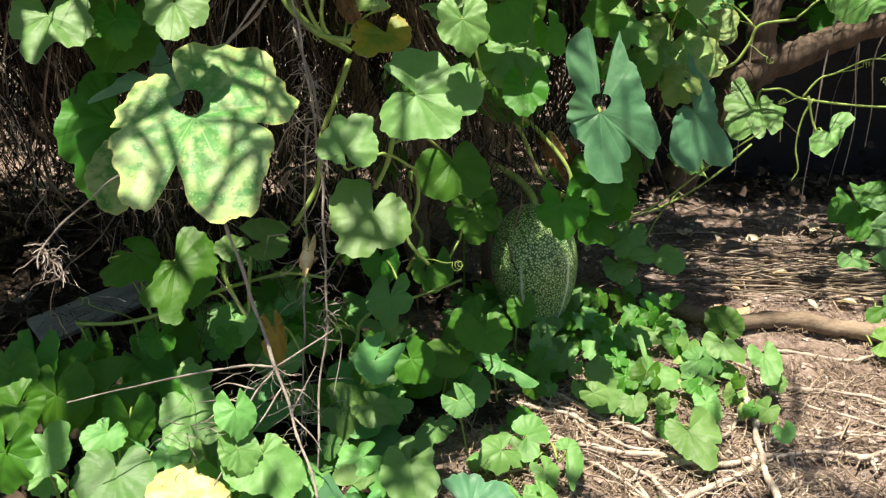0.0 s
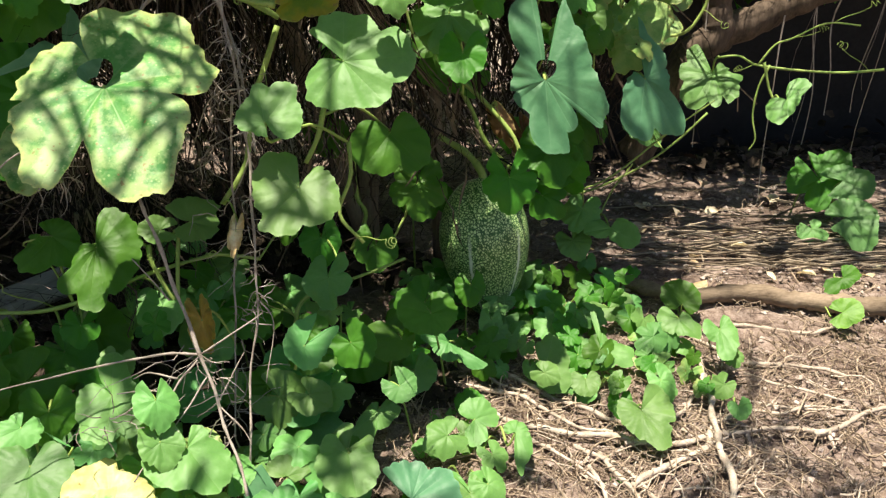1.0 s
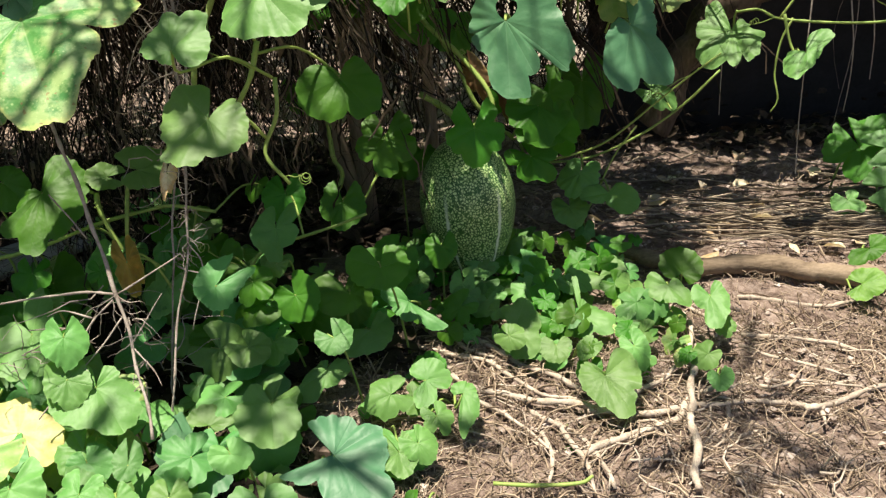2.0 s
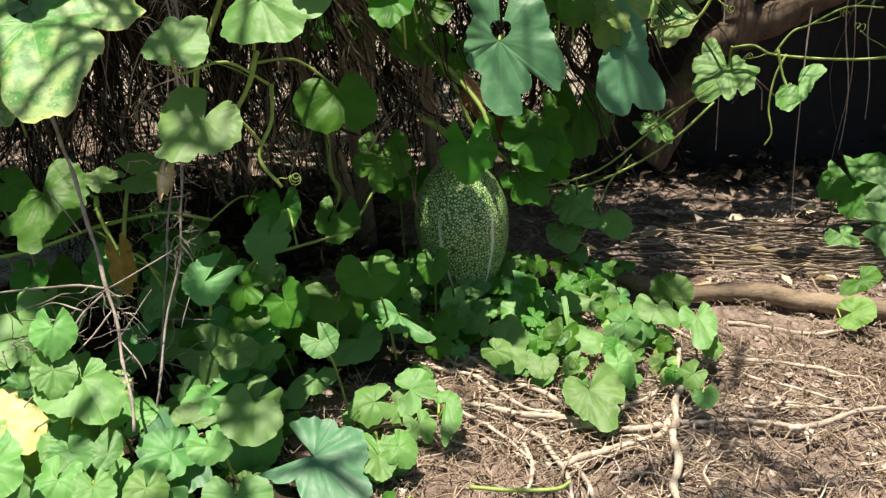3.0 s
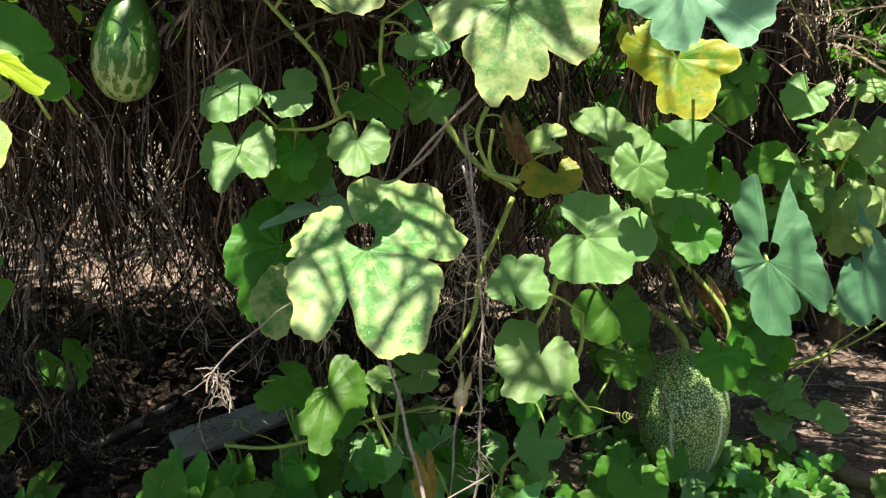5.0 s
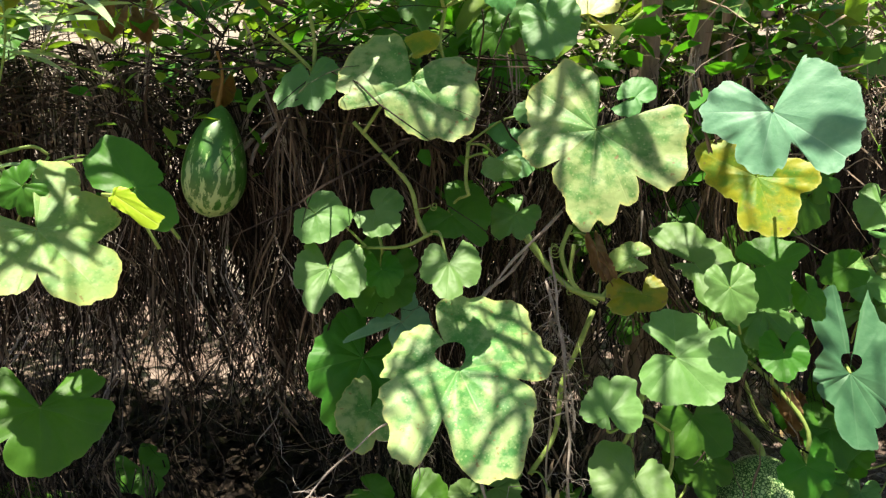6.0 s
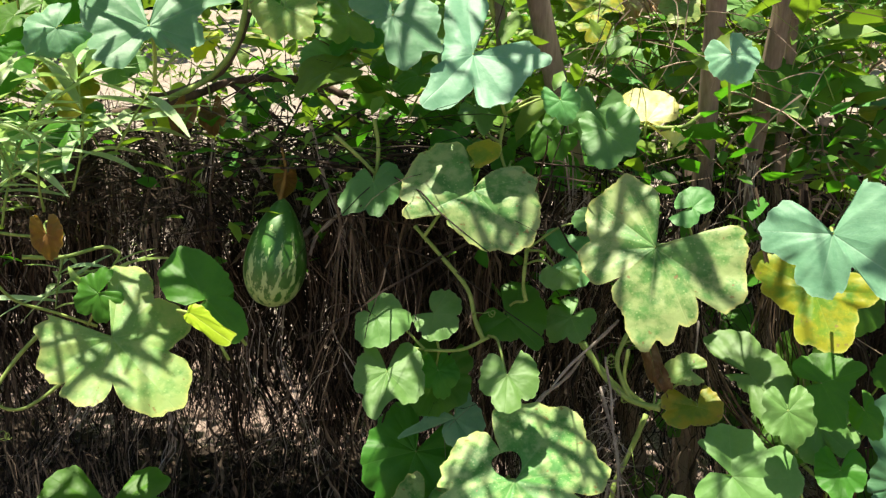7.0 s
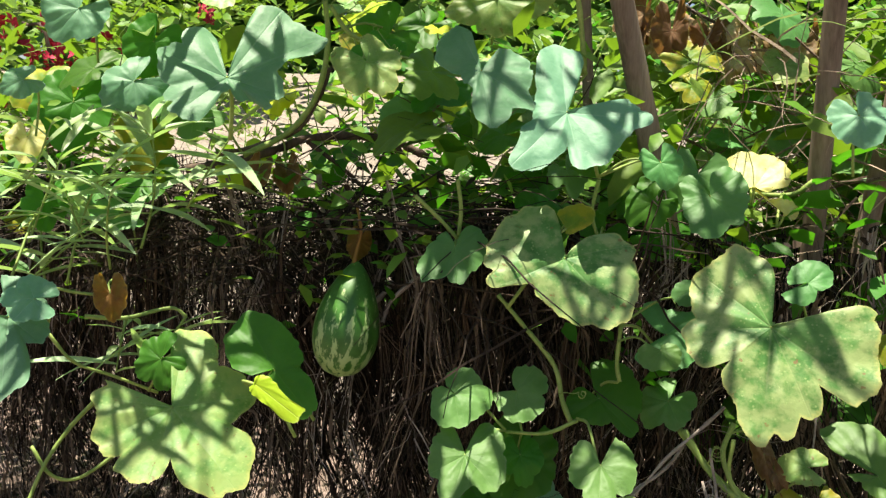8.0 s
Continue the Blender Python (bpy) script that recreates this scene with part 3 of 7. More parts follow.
tube("stem", [(-0.212, 1.967, 1.344), (-0.132, 1.959, 1.346), (-0.092, 1.955, 1.376)], 0.005, 0.005, STEM, vine, seed=30)
tube("stem", [(-0.552, 1.912, 1.580), (-0.561, 1.904, 1.659), (-0.575, 1.888, 1.756)], 0.006, 0.006, STEM, vine, seed=31)
tube("stem", [(-1.055, 1.770, 1.701), (-1.020, 1.791, 1.647), (-0.934, 1.826, 1.611)], 0.005, 0.004, STEM, vine, seed=32)
tube("stem", [(-0.078, 1.939, 0.446), (-0.071, 1.909, 0.333), (-0.051, 1.897, 0.283), (-0.087, 1.862, 0.211)], 0.006, 0.005, STEM, vine, seed=33)
tube("stem", [(-0.136, 1.609, 0.250), (-0.070, 1.632, 0.262), (-0.020, 1.649, 0.272), (0.043, 1.669, 0.289)], 0.0032, 0.003, STEM, vine, seed=34)
tube("stem", [(0.099, 2.131, 0.649), (0.154, 2.125, 0.570), (0.210, 2.112, 0.478), (0.253, 2.092, 0.385), (0.339, 2.072, 0.307)], 0.006, 0.006, STEM, vine, seed=35)
tube("stem", [(-0.447, 1.536, 0.400), (-0.442, 1.526, 0.364), (-0.413, 1.515, 0.298), (-0.398, 1.513, 0.275)], 0.005, 0.004, STEM, vine, seed=36)
tube("stem", [(-0.395, 1.566, 0.409), (-0.400, 1.541, 0.347), (-0.401, 1.511, 0.276)], 0.004, 0.004, STEM, vine, seed=37)
tube("stem", [(-0.032, 1.783, 0.202), (0.004, 1.809, 0.247), (0.040, 1.836, 0.306)], 0.004, 0.003, STEM, vine, seed=38)
tube("stem", [(0.414, 2.193, 0.195), (0.530, 2.190, 0.207), (0.655, 2.193, 0.262), (0.760, 2.197, 0.337), (0.846, 2.200, 0.424)], 0.0035, 0.003, STEM, vine, seed=39)
tube("stem", [(-0.187, 1.563, 0.187), (-0.178, 1.585, 0.228), (-0.136, 1.611, 0.256)], 0.005, 0.004, STEM, vine, seed=40)
tube("stem", [(0.310, 1.125, 0.066), (0.375, 1.124, 0.064), (0.443, 1.124, 0.070), (0.464, 1.130, 0.080)], 0.0035, 0.003, STEM, vine, seed=41)
root = thing("fallen_stick", "bleached bent stick or root lying on dry soil", "stick", "sticks on the soil")
tube("wood", [(0.212, 1.488, 0.012), (0.311, 1.444, 0.012), (0.412, 1.407, 0.012), (0.548, 1.383, 0.012), (0.659, 1.401, 0.012), (0.759, 1.415, 0.012), (0.850, 1.404, 0.012), (0.896, 1.388, 0.012)], 0.0072, 0.0048, ROOT, root, sides=8, rough=0.28, steps=9, seed=42, wander=0.02)
root = thing("fallen_stick", "bleached bent stick or root lying on dry soil", "stick", "sticks on the soil")
tube("wood", [(0.867, 1.389, 0.016), (0.898, 1.404, 0.016), (0.972, 1.438, 0.016), (1.060, 1.466, 0.016), (1.192, 1.521, 0.016)], 0.0063, 0.0037, ROOT, root, sides=8, rough=0.28, steps=9, seed=43, wander=0.02)
root = thing("fallen_stick", "bleached bent stick or root lying on dry soil", "stick", "sticks on the soil")
tube("wood", [(0.888, 1.388, 0.012), (0.886, 1.353, 0.012)], 0.0043, 0.0024, ROOT, root, sides=8, rough=0.28, steps=9, seed=44, wander=0.02)
root = thing("fallen_stick", "bleached bent stick or root lying on dry soil", "stick", "sticks on the soil")
tube("wood", [(0.713, 1.684, 0.022), (0.695, 1.588, 0.022), (0.684, 1.473, 0.022), (0.662, 1.356, 0.022), (0.646, 1.266, 0.022), (0.630, 1.165, 0.022)], 0.0067, 0.0067, ROOT, root, sides=8, rough=0.28, steps=9, seed=45, wander=0.02)
root = thing("fallen_stick", "bleached bent stick or root lying on dry soil", "stick", "sticks on the soil")
tube("wood", [(0.468, 1.256, 0.012), (0.564, 1.320, 0.012), (0.664, 1.415, 0.012), (0.741, 1.481, 0.012)], 0.0065, 0.0048, ROOT, root, sides=8, rough=0.28, steps=9, seed=46, wander=0.02)
root = thing("fallen_stick", "bleached bent stick or root lying on dry soil", "stick", "sticks on the soil")
tube("wood", [(0.465, 1.380, 0.012), (0.547, 1.425, 0.012), (0.624, 1.481, 0.012), (0.677, 1.531, 0.012)], 0.0058, 0.0036, ROOT, root, sides=8, rough=0.28, steps=9, seed=47, wander=0.02)
root = thing("fallen_stick", "bleached bent stick or root lying on dry soil", "stick", "sticks on the soil")
tube("wood", [(0.217, 1.657, 0.012), (0.283, 1.606, 0.012), (0.351, 1.542, 0.012), (0.427, 1.482, 0.012), (0.501, 1.430, 0.012)], 0.0065, 0.0048, ROOT, root, sides=8, rough=0.28, steps=9, seed=48, wander=0.02)
root = thing("fallen_stick", "bleached bent stick or root lying on dry soil", "stick", "sticks on the soil")
tube("wood", [(0.838, 1.806, 0.010), (0.918, 1.790, 0.010), (1.006, 1.764, 0.010), (1.057, 1.784, 0.010), (1.097, 1.810, 0.010)], 0.0058, 0.0036, ROOT, root, sides=8, rough=0.28, steps=9, seed=49, wander=0.02)
root = thing("fallen_stick", "bleached bent stick or root lying on dry soil", "stick", "sticks on the soil")
tube("wood", [(0.815, 1.645, 0.010), (0.911, 1.636, 0.010), (0.977, 1.607, 0.010), (1.029, 1.579, 0.010)], 0.0050, 0.0036, ROOT, root, sides=8, rough=0.28, steps=9, seed=50, wander=0.02)
root = thing("fallen_stick", "bleached bent stick or root lying on dry soil", "stick", "sticks on the soil")
tube("wood", [(0.776, 1.506, 0.008), (0.861, 1.486, 0.008), (0.980, 1.476, 0.008)], 0.0036, 0.0024, ROOT, root, sides=8, rough=0.28, steps=9, seed=51, wander=0.02)
root = thing("fallen_stick", "bleached bent stick or root lying on dry soil", "stick", "sticks on the soil")
tube("wood", [(0.736, 1.420, 0.008), (0.726, 1.349, 0.008), (0.705, 1.284, 0.008)], 0.0043, 0.0030, ROOT, root, sides=8, rough=0.28, steps=9, seed=52, wander=0.02)
root = thing("fallen_stick", "bleached bent stick or root lying on dry soil", "stick", "sticks on the soil")
tube("wood", [(0.417, 1.346, 0.012), (0.453, 1.253, 0.012), (0.466, 1.168, 0.012)], 0.0050, 0.0036, ROOT, root, sides=8, rough=0.28, steps=9, seed=53, wander=0.02)
root = thing("fallen_stick", "bleached bent stick or root lying on dry soil", "stick", "sticks on the soil")
tube("wood", [(0.387, 1.309, 0.012), (0.401, 1.247, 0.012), (0.404, 1.161, 0.012)], 0.0043, 0.0030, ROOT, root, sides=8, rough=0.28, steps=9, seed=54, wander=0.02)
root = thing("fallen_stick", "bleached bent stick or root lying on dry soil", "stick", "sticks on the soil")
tube("wood", [(0.372, 1.377, 0.012), (0.427, 1.338, 0.012), (0.469, 1.301, 0.012), (0.497, 1.227, 0.012), (0.511, 1.172, 0.012)], 0.0050, 0.0036, ROOT, root, sides=8, rough=0.28, steps=9, seed=55, wander=0.02)
root = thing("fallen_stick", "bleached bent stick or root lying on dry soil", "stick", "sticks on the soil")
tube("wood", [(0.191, 1.579, 0.014), (0.286, 1.532, 0.014), (0.333, 1.484, 0.014), (0.398, 1.432, 0.014), (0.460, 1.410, 0.014)], 0.0050, 0.0036, ROOT, root, sides=8, rough=0.28, steps=9, seed=56, wander=0.02)
root = thing("fallen_stick", "bleached bent stick or root lying on dry soil", "stick", "sticks on the soil")
tube("wood", [(0.795, 1.599, 0.010), (0.873, 1.564, 0.010), (0.937, 1.530, 0.010), (0.998, 1.497, 0.010)], 0.0036, 0.0024, ROOT, root, sides=8, rough=0.28, steps=9, seed=57, wander=0.02)
root = thing("fallen_stick", "bleached bent stick or root lying on dry soil", "stick", "sticks on the soil")
tube("wood", [(0.789, 1.476, 0.010), (0.870, 1.475, 0.010), (0.986, 1.468, 0.010)], 0.0036, 0.0024, ROOT, root, sides=8, rough=0.28, steps=9, seed=58, wander=0.02)
root = thing("fallen_stick", "bleached bent stick or root lying on dry soil", "stick", "sticks on the soil")
tube("wood", [(0.660, 1.862, 0.012), (0.709, 1.757, 0.012), (0.762, 1.708, 0.012)], 0.0043, 0.0036, ROOT, root, sides=8, rough=0.28, steps=9, seed=59, wander=0.02)
root = thing("fallen_stick", "bleached bent stick or root lying on dry soil", "stick", "sticks on the soil")
tube("wood", [(0.544, 2.218, 0.020), (0.561, 2.053, 0.020), (0.604, 1.926, 0.020), (0.630, 1.811, 0.020)], 0.0043, 0.0024, ROOT, root, sides=8, rough=0.28, steps=9, seed=60, wander=0.02)
root = thing("fallen_stick", "bleached bent stick or root lying on dry soil", "stick", "sticks on the soil")
tube("wood", [(0.211, 1.617, 0.020), (0.250, 1.574, 0.020), (0.302, 1.557, 0.020)], 0.0050, 0.0030, ROOT, root, sides=8, rough=0.28, steps=9, seed=61, wander=0.02)
root = thing("fallen_stick", "bleached bent stick or root lying on dry soil", "stick", "sticks on the soil")
tube("wood", [(0.270, 1.416, 0.012), (0.361, 1.329, 0.012), (0.404, 1.264, 0.012)], 0.0043, 0.0024, ROOT, root, sides=8, rough=0.28, steps=9, seed=62, wander=0.02)
dry_twig = thing("dry_stalk", "bare grey dead stalk with thin side twigs among leaves", "dead plant")
tube("twig", [(-0.396, 1.343, 0.644), (-0.375, 1.332, 0.564), (-0.350, 1.320, 0.504), (-0.324, 1.290, 0.418), (-0.295, 1.250, 0.338), (-0.266, 1.207, 0.273), (-0.239, 1.164, 0.220), (-0.213, 1.103, 0.162)], 0.0034, 0.0026, TWIG, dry_twig, sides=6, rough=0.3, seed=63, wander=0.008)
tube("twig", [(-0.295, 1.250, 0.338), (-0.340, 1.243, 0.346), (-0.395, 1.226, 0.349), (-0.464, 1.194, 0.351), (-0.542, 1.149, 0.359), (-0.599, 1.108, 0.368)], 0.0023, 0.0011, TWIG, dry_twig, sides=6, rough=0.3, seed=64, wander=0.008)
tube("twig", [(-0.295, 1.250, 0.338), (-0.244, 1.273, 0.359), (-0.195, 1.296, 0.389)], 0.0019, 0.0011, TWIG, dry_twig, sides=6, rough=0.3, seed=65, wander=0.008)
tube("twig", [(-0.295, 1.247, 0.334), (-0.324, 1.222, 0.310), (-0.345, 1.188, 0.275), (-0.352, 1.154, 0.241), (-0.382, 1.100, 0.202)], 0.0019, 0.0011, TWIG, dry_twig, sides=6, rough=0.3, seed=66, wander=0.008)
tube("twig", [(-0.282, 1.229, 0.305), (-0.309, 1.201, 0.277), (-0.335, 1.171, 0.252), (-0.367, 1.124, 0.218)], 0.0015, 0.0009, TWIG, dry_twig, sides=6, rough=0.3, seed=67, wander=0.008)
tube("twig", [(-0.324, 1.222, 0.310), (-0.367, 1.219, 0.324), (-0.389, 1.207, 0.320)], 0.0015, 0.0008, TWIG, dry_twig, sides=6, rough=0.3, seed=68, wander=0.008)
tube("twig", [(-0.337, 1.202, 0.289), (-0.374, 1.199, 0.303), (-0.419, 1.186, 0.310)], 0.0015, 0.0008, TWIG, dry_twig, sides=6, rough=0.3, seed=69, wander=0.008)
tube("twig", [(-0.266, 1.204, 0.269), (-0.247, 1.228, 0.294), (-0.224, 1.259, 0.332)], 0.0015, 0.0008, TWIG, dry_twig, sides=6, rough=0.3, seed=70, wander=0.008)
tube("twig", [(-0.260, 1.201, 0.265), (-0.225, 1.182, 0.237), (-0.210, 1.167, 0.218)], 0.0015, 0.0008, TWIG, dry_twig, sides=6, rough=0.3, seed=71, wander=0.008)
tube("twig", [(-0.341, 1.287, 0.421), (-0.364, 1.296, 0.455), (-0.396, 1.301, 0.492)], 0.0015, 0.0008, TWIG, dry_twig, sides=6, rough=0.3, seed=72, wander=0.008)
dry_vstem = thing("dry_stalk", "thin dry upright stem with withered wisps", "dead plant")
tube("twig", [(-0.273, 1.578, 0.933), (-0.261, 1.566, 0.855), (-0.246, 1.550, 0.775), (-0.234, 1.522, 0.675), (-0.225, 1.494, 0.595), (-0.225, 1.438, 0.468), (-0.222, 1.382, 0.364), (-0.229, 1.301, 0.241), (-0.229, 1.179, 0.092)], 0.0026, 0.0023, TWIG, dry_vstem, sides=6, rough=0.3, seed=73, wander=0.008)
tube("twig", [(-0.225, 1.494, 0.595), (-0.243, 1.476, 0.556), (-0.265, 1.455, 0.519)], 0.0015, 0.0008, TWIG, dry_vstem, sides=6, rough=0.3, seed=74, wander=0.008)
tube("twig", [(-0.226, 1.519, 0.665), (-0.257, 1.525, 0.696), (-0.281, 1.530, 0.727)], 0.0015, 0.0008, TWIG, dry_vstem, sides=6, rough=0.3, seed=75, wander=0.008)
tube("twig", [(-0.231, 1.508, 0.635), (-0.279, 1.494, 0.618), (-0.310, 1.477, 0.590)], 0.0015, 0.0008, TWIG, dry_vstem, sides=6, rough=0.3, seed=76, wander=0.008)
tube("twig", [(-0.222, 1.382, 0.364), (-0.196, 1.363, 0.326), (-0.202, 1.304, 0.239)], 0.0015, 0.0008, TWIG, dry_vstem, sides=6, rough=0.3, seed=77, wander=0.008)
tube("twig", [(-0.236, 1.531, 0.705), (-0.272, 1.524, 0.702), (-0.298, 1.513, 0.683), (-0.320, 1.487, 0.620)], 0.0015, 0.0009, TWIG, dry_vstem, sides=6, rough=0.3, seed=78, wander=0.008)
dry_upper = thing("dry_stalk", "pale grey dead stick leaning through the vine", "dead plant")
tube("twig", [(-0.320, 1.609, 0.923), (-0.353, 1.594, 0.875), (-0.398, 1.574, 0.833), (-0.407, 1.563, 0.793)], 0.0037, 0.0030, TWIG, dry_upper, sides=6, rough=0.3, seed=79, wander=0.008)
tube("twig", [(-0.253, 1.620, 0.995), (-0.305, 1.606, 0.945), (-0.341, 1.592, 0.902), (-0.407, 1.559, 0.823)], 0.0030, 0.0023, TWIG, dry_upper, sides=6, rough=0.3, seed=80, wander=0.008)
dry_bent = thing("dry_stalk", "thin bent dry stem with a withered shoot", "dead plant")
tube("twig", [(-0.454, 1.364, 0.683), (-0.499, 1.347, 0.681), (-0.550, 1.321, 0.665), (-0.591, 1.291, 0.635), (-0.635, 1.254, 0.600), (-0.655, 1.230, 0.571), (-0.654, 1.220, 0.550)], 0.0019, 0.0015, TWIG, dry_bent, sides=6, rough=0.3, seed=81, wander=0.008)
dry_stick = thing("dry_stalk", "thin dry stems hanging among leaves", "dead plant")
tube("twig", [(-0.278, 1.619, 0.856), (-0.258, 1.597, 0.795), (-0.243, 1.572, 0.736), (-0.230, 1.545, 0.679), (-0.222, 1.502, 0.596)], 0.0030, 0.0023, TWIG, dry_stick, sides=6, rough=0.3, seed=82, wander=0.008)
tube("twig", [(-0.102, 1.652, 0.994), (-0.105, 1.634, 0.930), (-0.109, 1.618, 0.878)], 0.0023, 0.0015, TWIG, dry_stick, sides=6, rough=0.3, seed=83, wander=0.008)
tube("twig", [(-0.259, 1.548, 0.684), (-0.268, 1.521, 0.567), (-0.266, 1.495, 0.468), (-0.270, 1.451, 0.351), (-0.277, 1.337, 0.130), (-0.268, 1.313, 0.086)], 0.0023, 0.0015, TWIG, dry_stick, sides=6, rough=0.3, seed=84, wander=0.008)
limb = thing("branch", "brown bare branch arching over the thicket", "branch", "branches over the thicket")
tube("wood", [(-1.396, 1.777, 1.357), (-1.281, 1.845, 1.380), (-1.170, 1.901, 1.428), (-1.077, 1.941, 1.439), (-0.980, 1.976, 1.429), (-0.905, 1.999, 1.393)], 0.01, 0.009, BARK, limb, rough=0.25, steps=8, seed=85, wander=0.012)
limb = thing("branch", "brown bare branch arching over the thicket", "branch", "branches over the thicket")
tube("wood", [(-1.335, 1.792, 1.389), (-1.251, 1.840, 1.412), (-1.173, 1.878, 1.452), (-1.139, 1.893, 1.512), (-1.104, 1.904, 1.587)], 0.007, 0.006, BARK, limb, rough=0.25, steps=8, seed=86, wander=0.012)
limb = thing("branch", "brown bare branch arching over the thicket", "branch", "branches over the thicket")
tube("wood", [(-1.170, 1.901, 1.424), (-1.099, 1.930, 1.375), (-1.050, 1.947, 1.325)], 0.006, 0.004, BARK, limb, rough=0.25, steps=8, seed=87, wander=0.012)
limb = thing("branch", "brown bare branch arching over the thicket", "branch", "branches over the thicket")
tube("wood", [(-0.996, 2.023, 1.422), (-0.944, 2.038, 1.364), (-0.865, 2.058, 1.326)], 0.006, 0.005, BARK, limb, rough=0.25, steps=8, seed=88, wander=0.012)
limb = thing("branch", "pale broken twig in the thicket", "branch", "branches over the thicket")
tube("wood", [(-1.158, 1.937, 1.360), (-1.137, 1.939, 1.269), (-1.103, 1.944, 1.191)], 0.006, 0.005, TWIG, limb, rough=0.25, steps=8, seed=89, wander=0.012)
limb = thing("branch", "pale broken twig in the thicket", "branch", "branches over the thicket")
tube("wood", [(-0.949, 1.902, 1.116), (-0.982, 1.883, 1.078), (-1.014, 1.863, 1.041), (-1.045, 1.839, 0.992)], 0.006, 0.005, TWIG, limb, rough=0.25, steps=8, seed=90, wander=0.012)
limb = thing("branch", "pale broken twig in the thicket", "branch", "branches over the thicket")
tube("wood", [(-0.883, 1.848, 1.145), (-0.925, 1.826, 1.096), (-0.947, 1.808, 1.046)], 0.005, 0.004, TWIG, limb, rough=0.25, steps=8, seed=91, wander=0.012)
for ob in vine.children:
    for k, v in enumerate(ob.data.vertices):
        if k % 14 == 0:
            STEM_POINTS.append(v.co.copy())

# ---- leaves of the vine ----
shaped_leaf(vine, (-0.681, 1.490, 0.901), (-0.661, 1.415, 0.837), (0.17, -0.62, 0.76), "fresh", ((-163, .37), (-158, .67), (-143, .77), (-91, .67), (-40, .82), (-26, .76), (-18, .60), (-8, .62), (4, .79), (14, 1), (44, .63), (60, .70), (87, .62), (112, .61), (158, .67), (163, .30)))
shaped_leaf(vine, (-0.448, 1.451, 0.928), (-0.433, 1.395, 0.879), (0.08, -0.65, 0.76), "fresh", ((-151, .18), (-150, .58), (-149, .79), (-84, .75), (-33, .82), (-25, .62), (-11, .92), (8, 1), (24, .92), (37, .66), (55, .75), (96, .63), (152, .69), (166, .44), (167, .20)))
shaped_leaf(vine, (-0.424, 1.404, 0.749), (-0.309, 1.247, 0.640), (0.10, -0.52, 0.85), "mottled", ((-178, .49), (-173, .63), (-151, .77), (-136, .78), (-123, .89), (-102, .78), (-77, .79), (-66, .73), (-57, .60), (-53, .44), (-42, .64), (-19, .78), (3, 1), (25, .80), (32, .60), (40, .47), (42, .80), (43, .91), (49, .92), (62, .86), (72, .73), (116, .60), (162, .57), (178, .47)), hole=0.25)
leaf(vine, (-0.661, 1.653, 0.663), (-0.699, 1.542, 0.565), (0.28, -0.69, 0.67), 0.225, "deep", 0.34)
leaf(vine, (-0.622, 1.551, 0.592), (-0.632, 1.478, 0.538), (0.24, -0.60, 0.77), 0.135, "mottled", 0.39)
shaped_leaf(vine, (-0.579, 1.661, 0.744), (-0.508, 1.613, 0.645), (0.27, -0.78, 0.57), "blue", ((-153, .38), (-141, .67), (-127, .52), (-108, .40), (-9, .54), (92, .17), (93, .66), (95, .98), (96, 1), (102, .87), (111, .56), (153, .27)))
leaf(vine, (-0.609, 1.625, 0.853), (-0.626, 1.567, 0.782), (0.30, -0.77, 0.56), 0.148, "deep", 0.30)
shaped_leaf(vine, (-0.047, 1.456, 0.771), (0.062, 1.421, 0.739), (-0.01, -0.70, 0.71), "fresh", ((-161, .20), (-159, .66), (-149, .69), (-135, .83), (-114, .85), (-82, .79), (-66, .70), (-65, .82), (-60, .93), (-27, 1), (-8, .95), (4, .75), (25, .87), (50, .73), (101, .75), (143, .47), (161, .29)))
shaped_leaf(vine, (-0.166, 1.346, 0.705), (-0.199, 1.401, 0.757), (0.08, -0.66, 0.75), "fresh", ((-170, .32), (-106, .31), (-75, .56), (-37, .57), (-8, .65), (11, .85), (26, .78), (44, .96), (57, 1), (71, .80), (124, .68), (152, .57), (170, .33)))
shaped_leaf(vine, (-0.118, 1.323, 0.604), (-0.130, 1.244, 0.550), (0.05, -0.57, 0.82), "fresh", ((-162, .13), (-161, .40), (-148, .54), (-111, .60), (-52, .79), (-31, .80), (-13, .74), (-3, .91), (14, 1), (29, 1), (41, .78), (82, .77), (130, .86), (147, .77), (166, .58), (167, .31)))
shaped_leaf(vine, (0.020, 1.653, 0.576), (0.039, 1.603, 0.497), (0.19, -0.81, 0.56), "deep", ((-149, .31), (-134, .56), (-105, .64), (-81, .79), (-32, 1), (-16, .93), (-3, .71), (16, .88), (48, .96), (71, .94), (95, .81), (133, .51), (149, .28)))
leaf(vine, (0.034, 1.454, 0.902), (0.040, 1.417, 0.854), (-0.01, -0.79, 0.61), 0.090, "fresh", 0.34)
leaf(vine, (0.144, 1.790, 0.877), (0.148, 1.744, 0.795), (-0.06, -0.87, 0.49), 0.142, "deep", 0.21)
leaf(vine, (0.136, 1.645, 0.807), (0.113, 1.593, 0.744), (-0.05, -0.75, 0.65), 0.134, "fresh", 0.53)
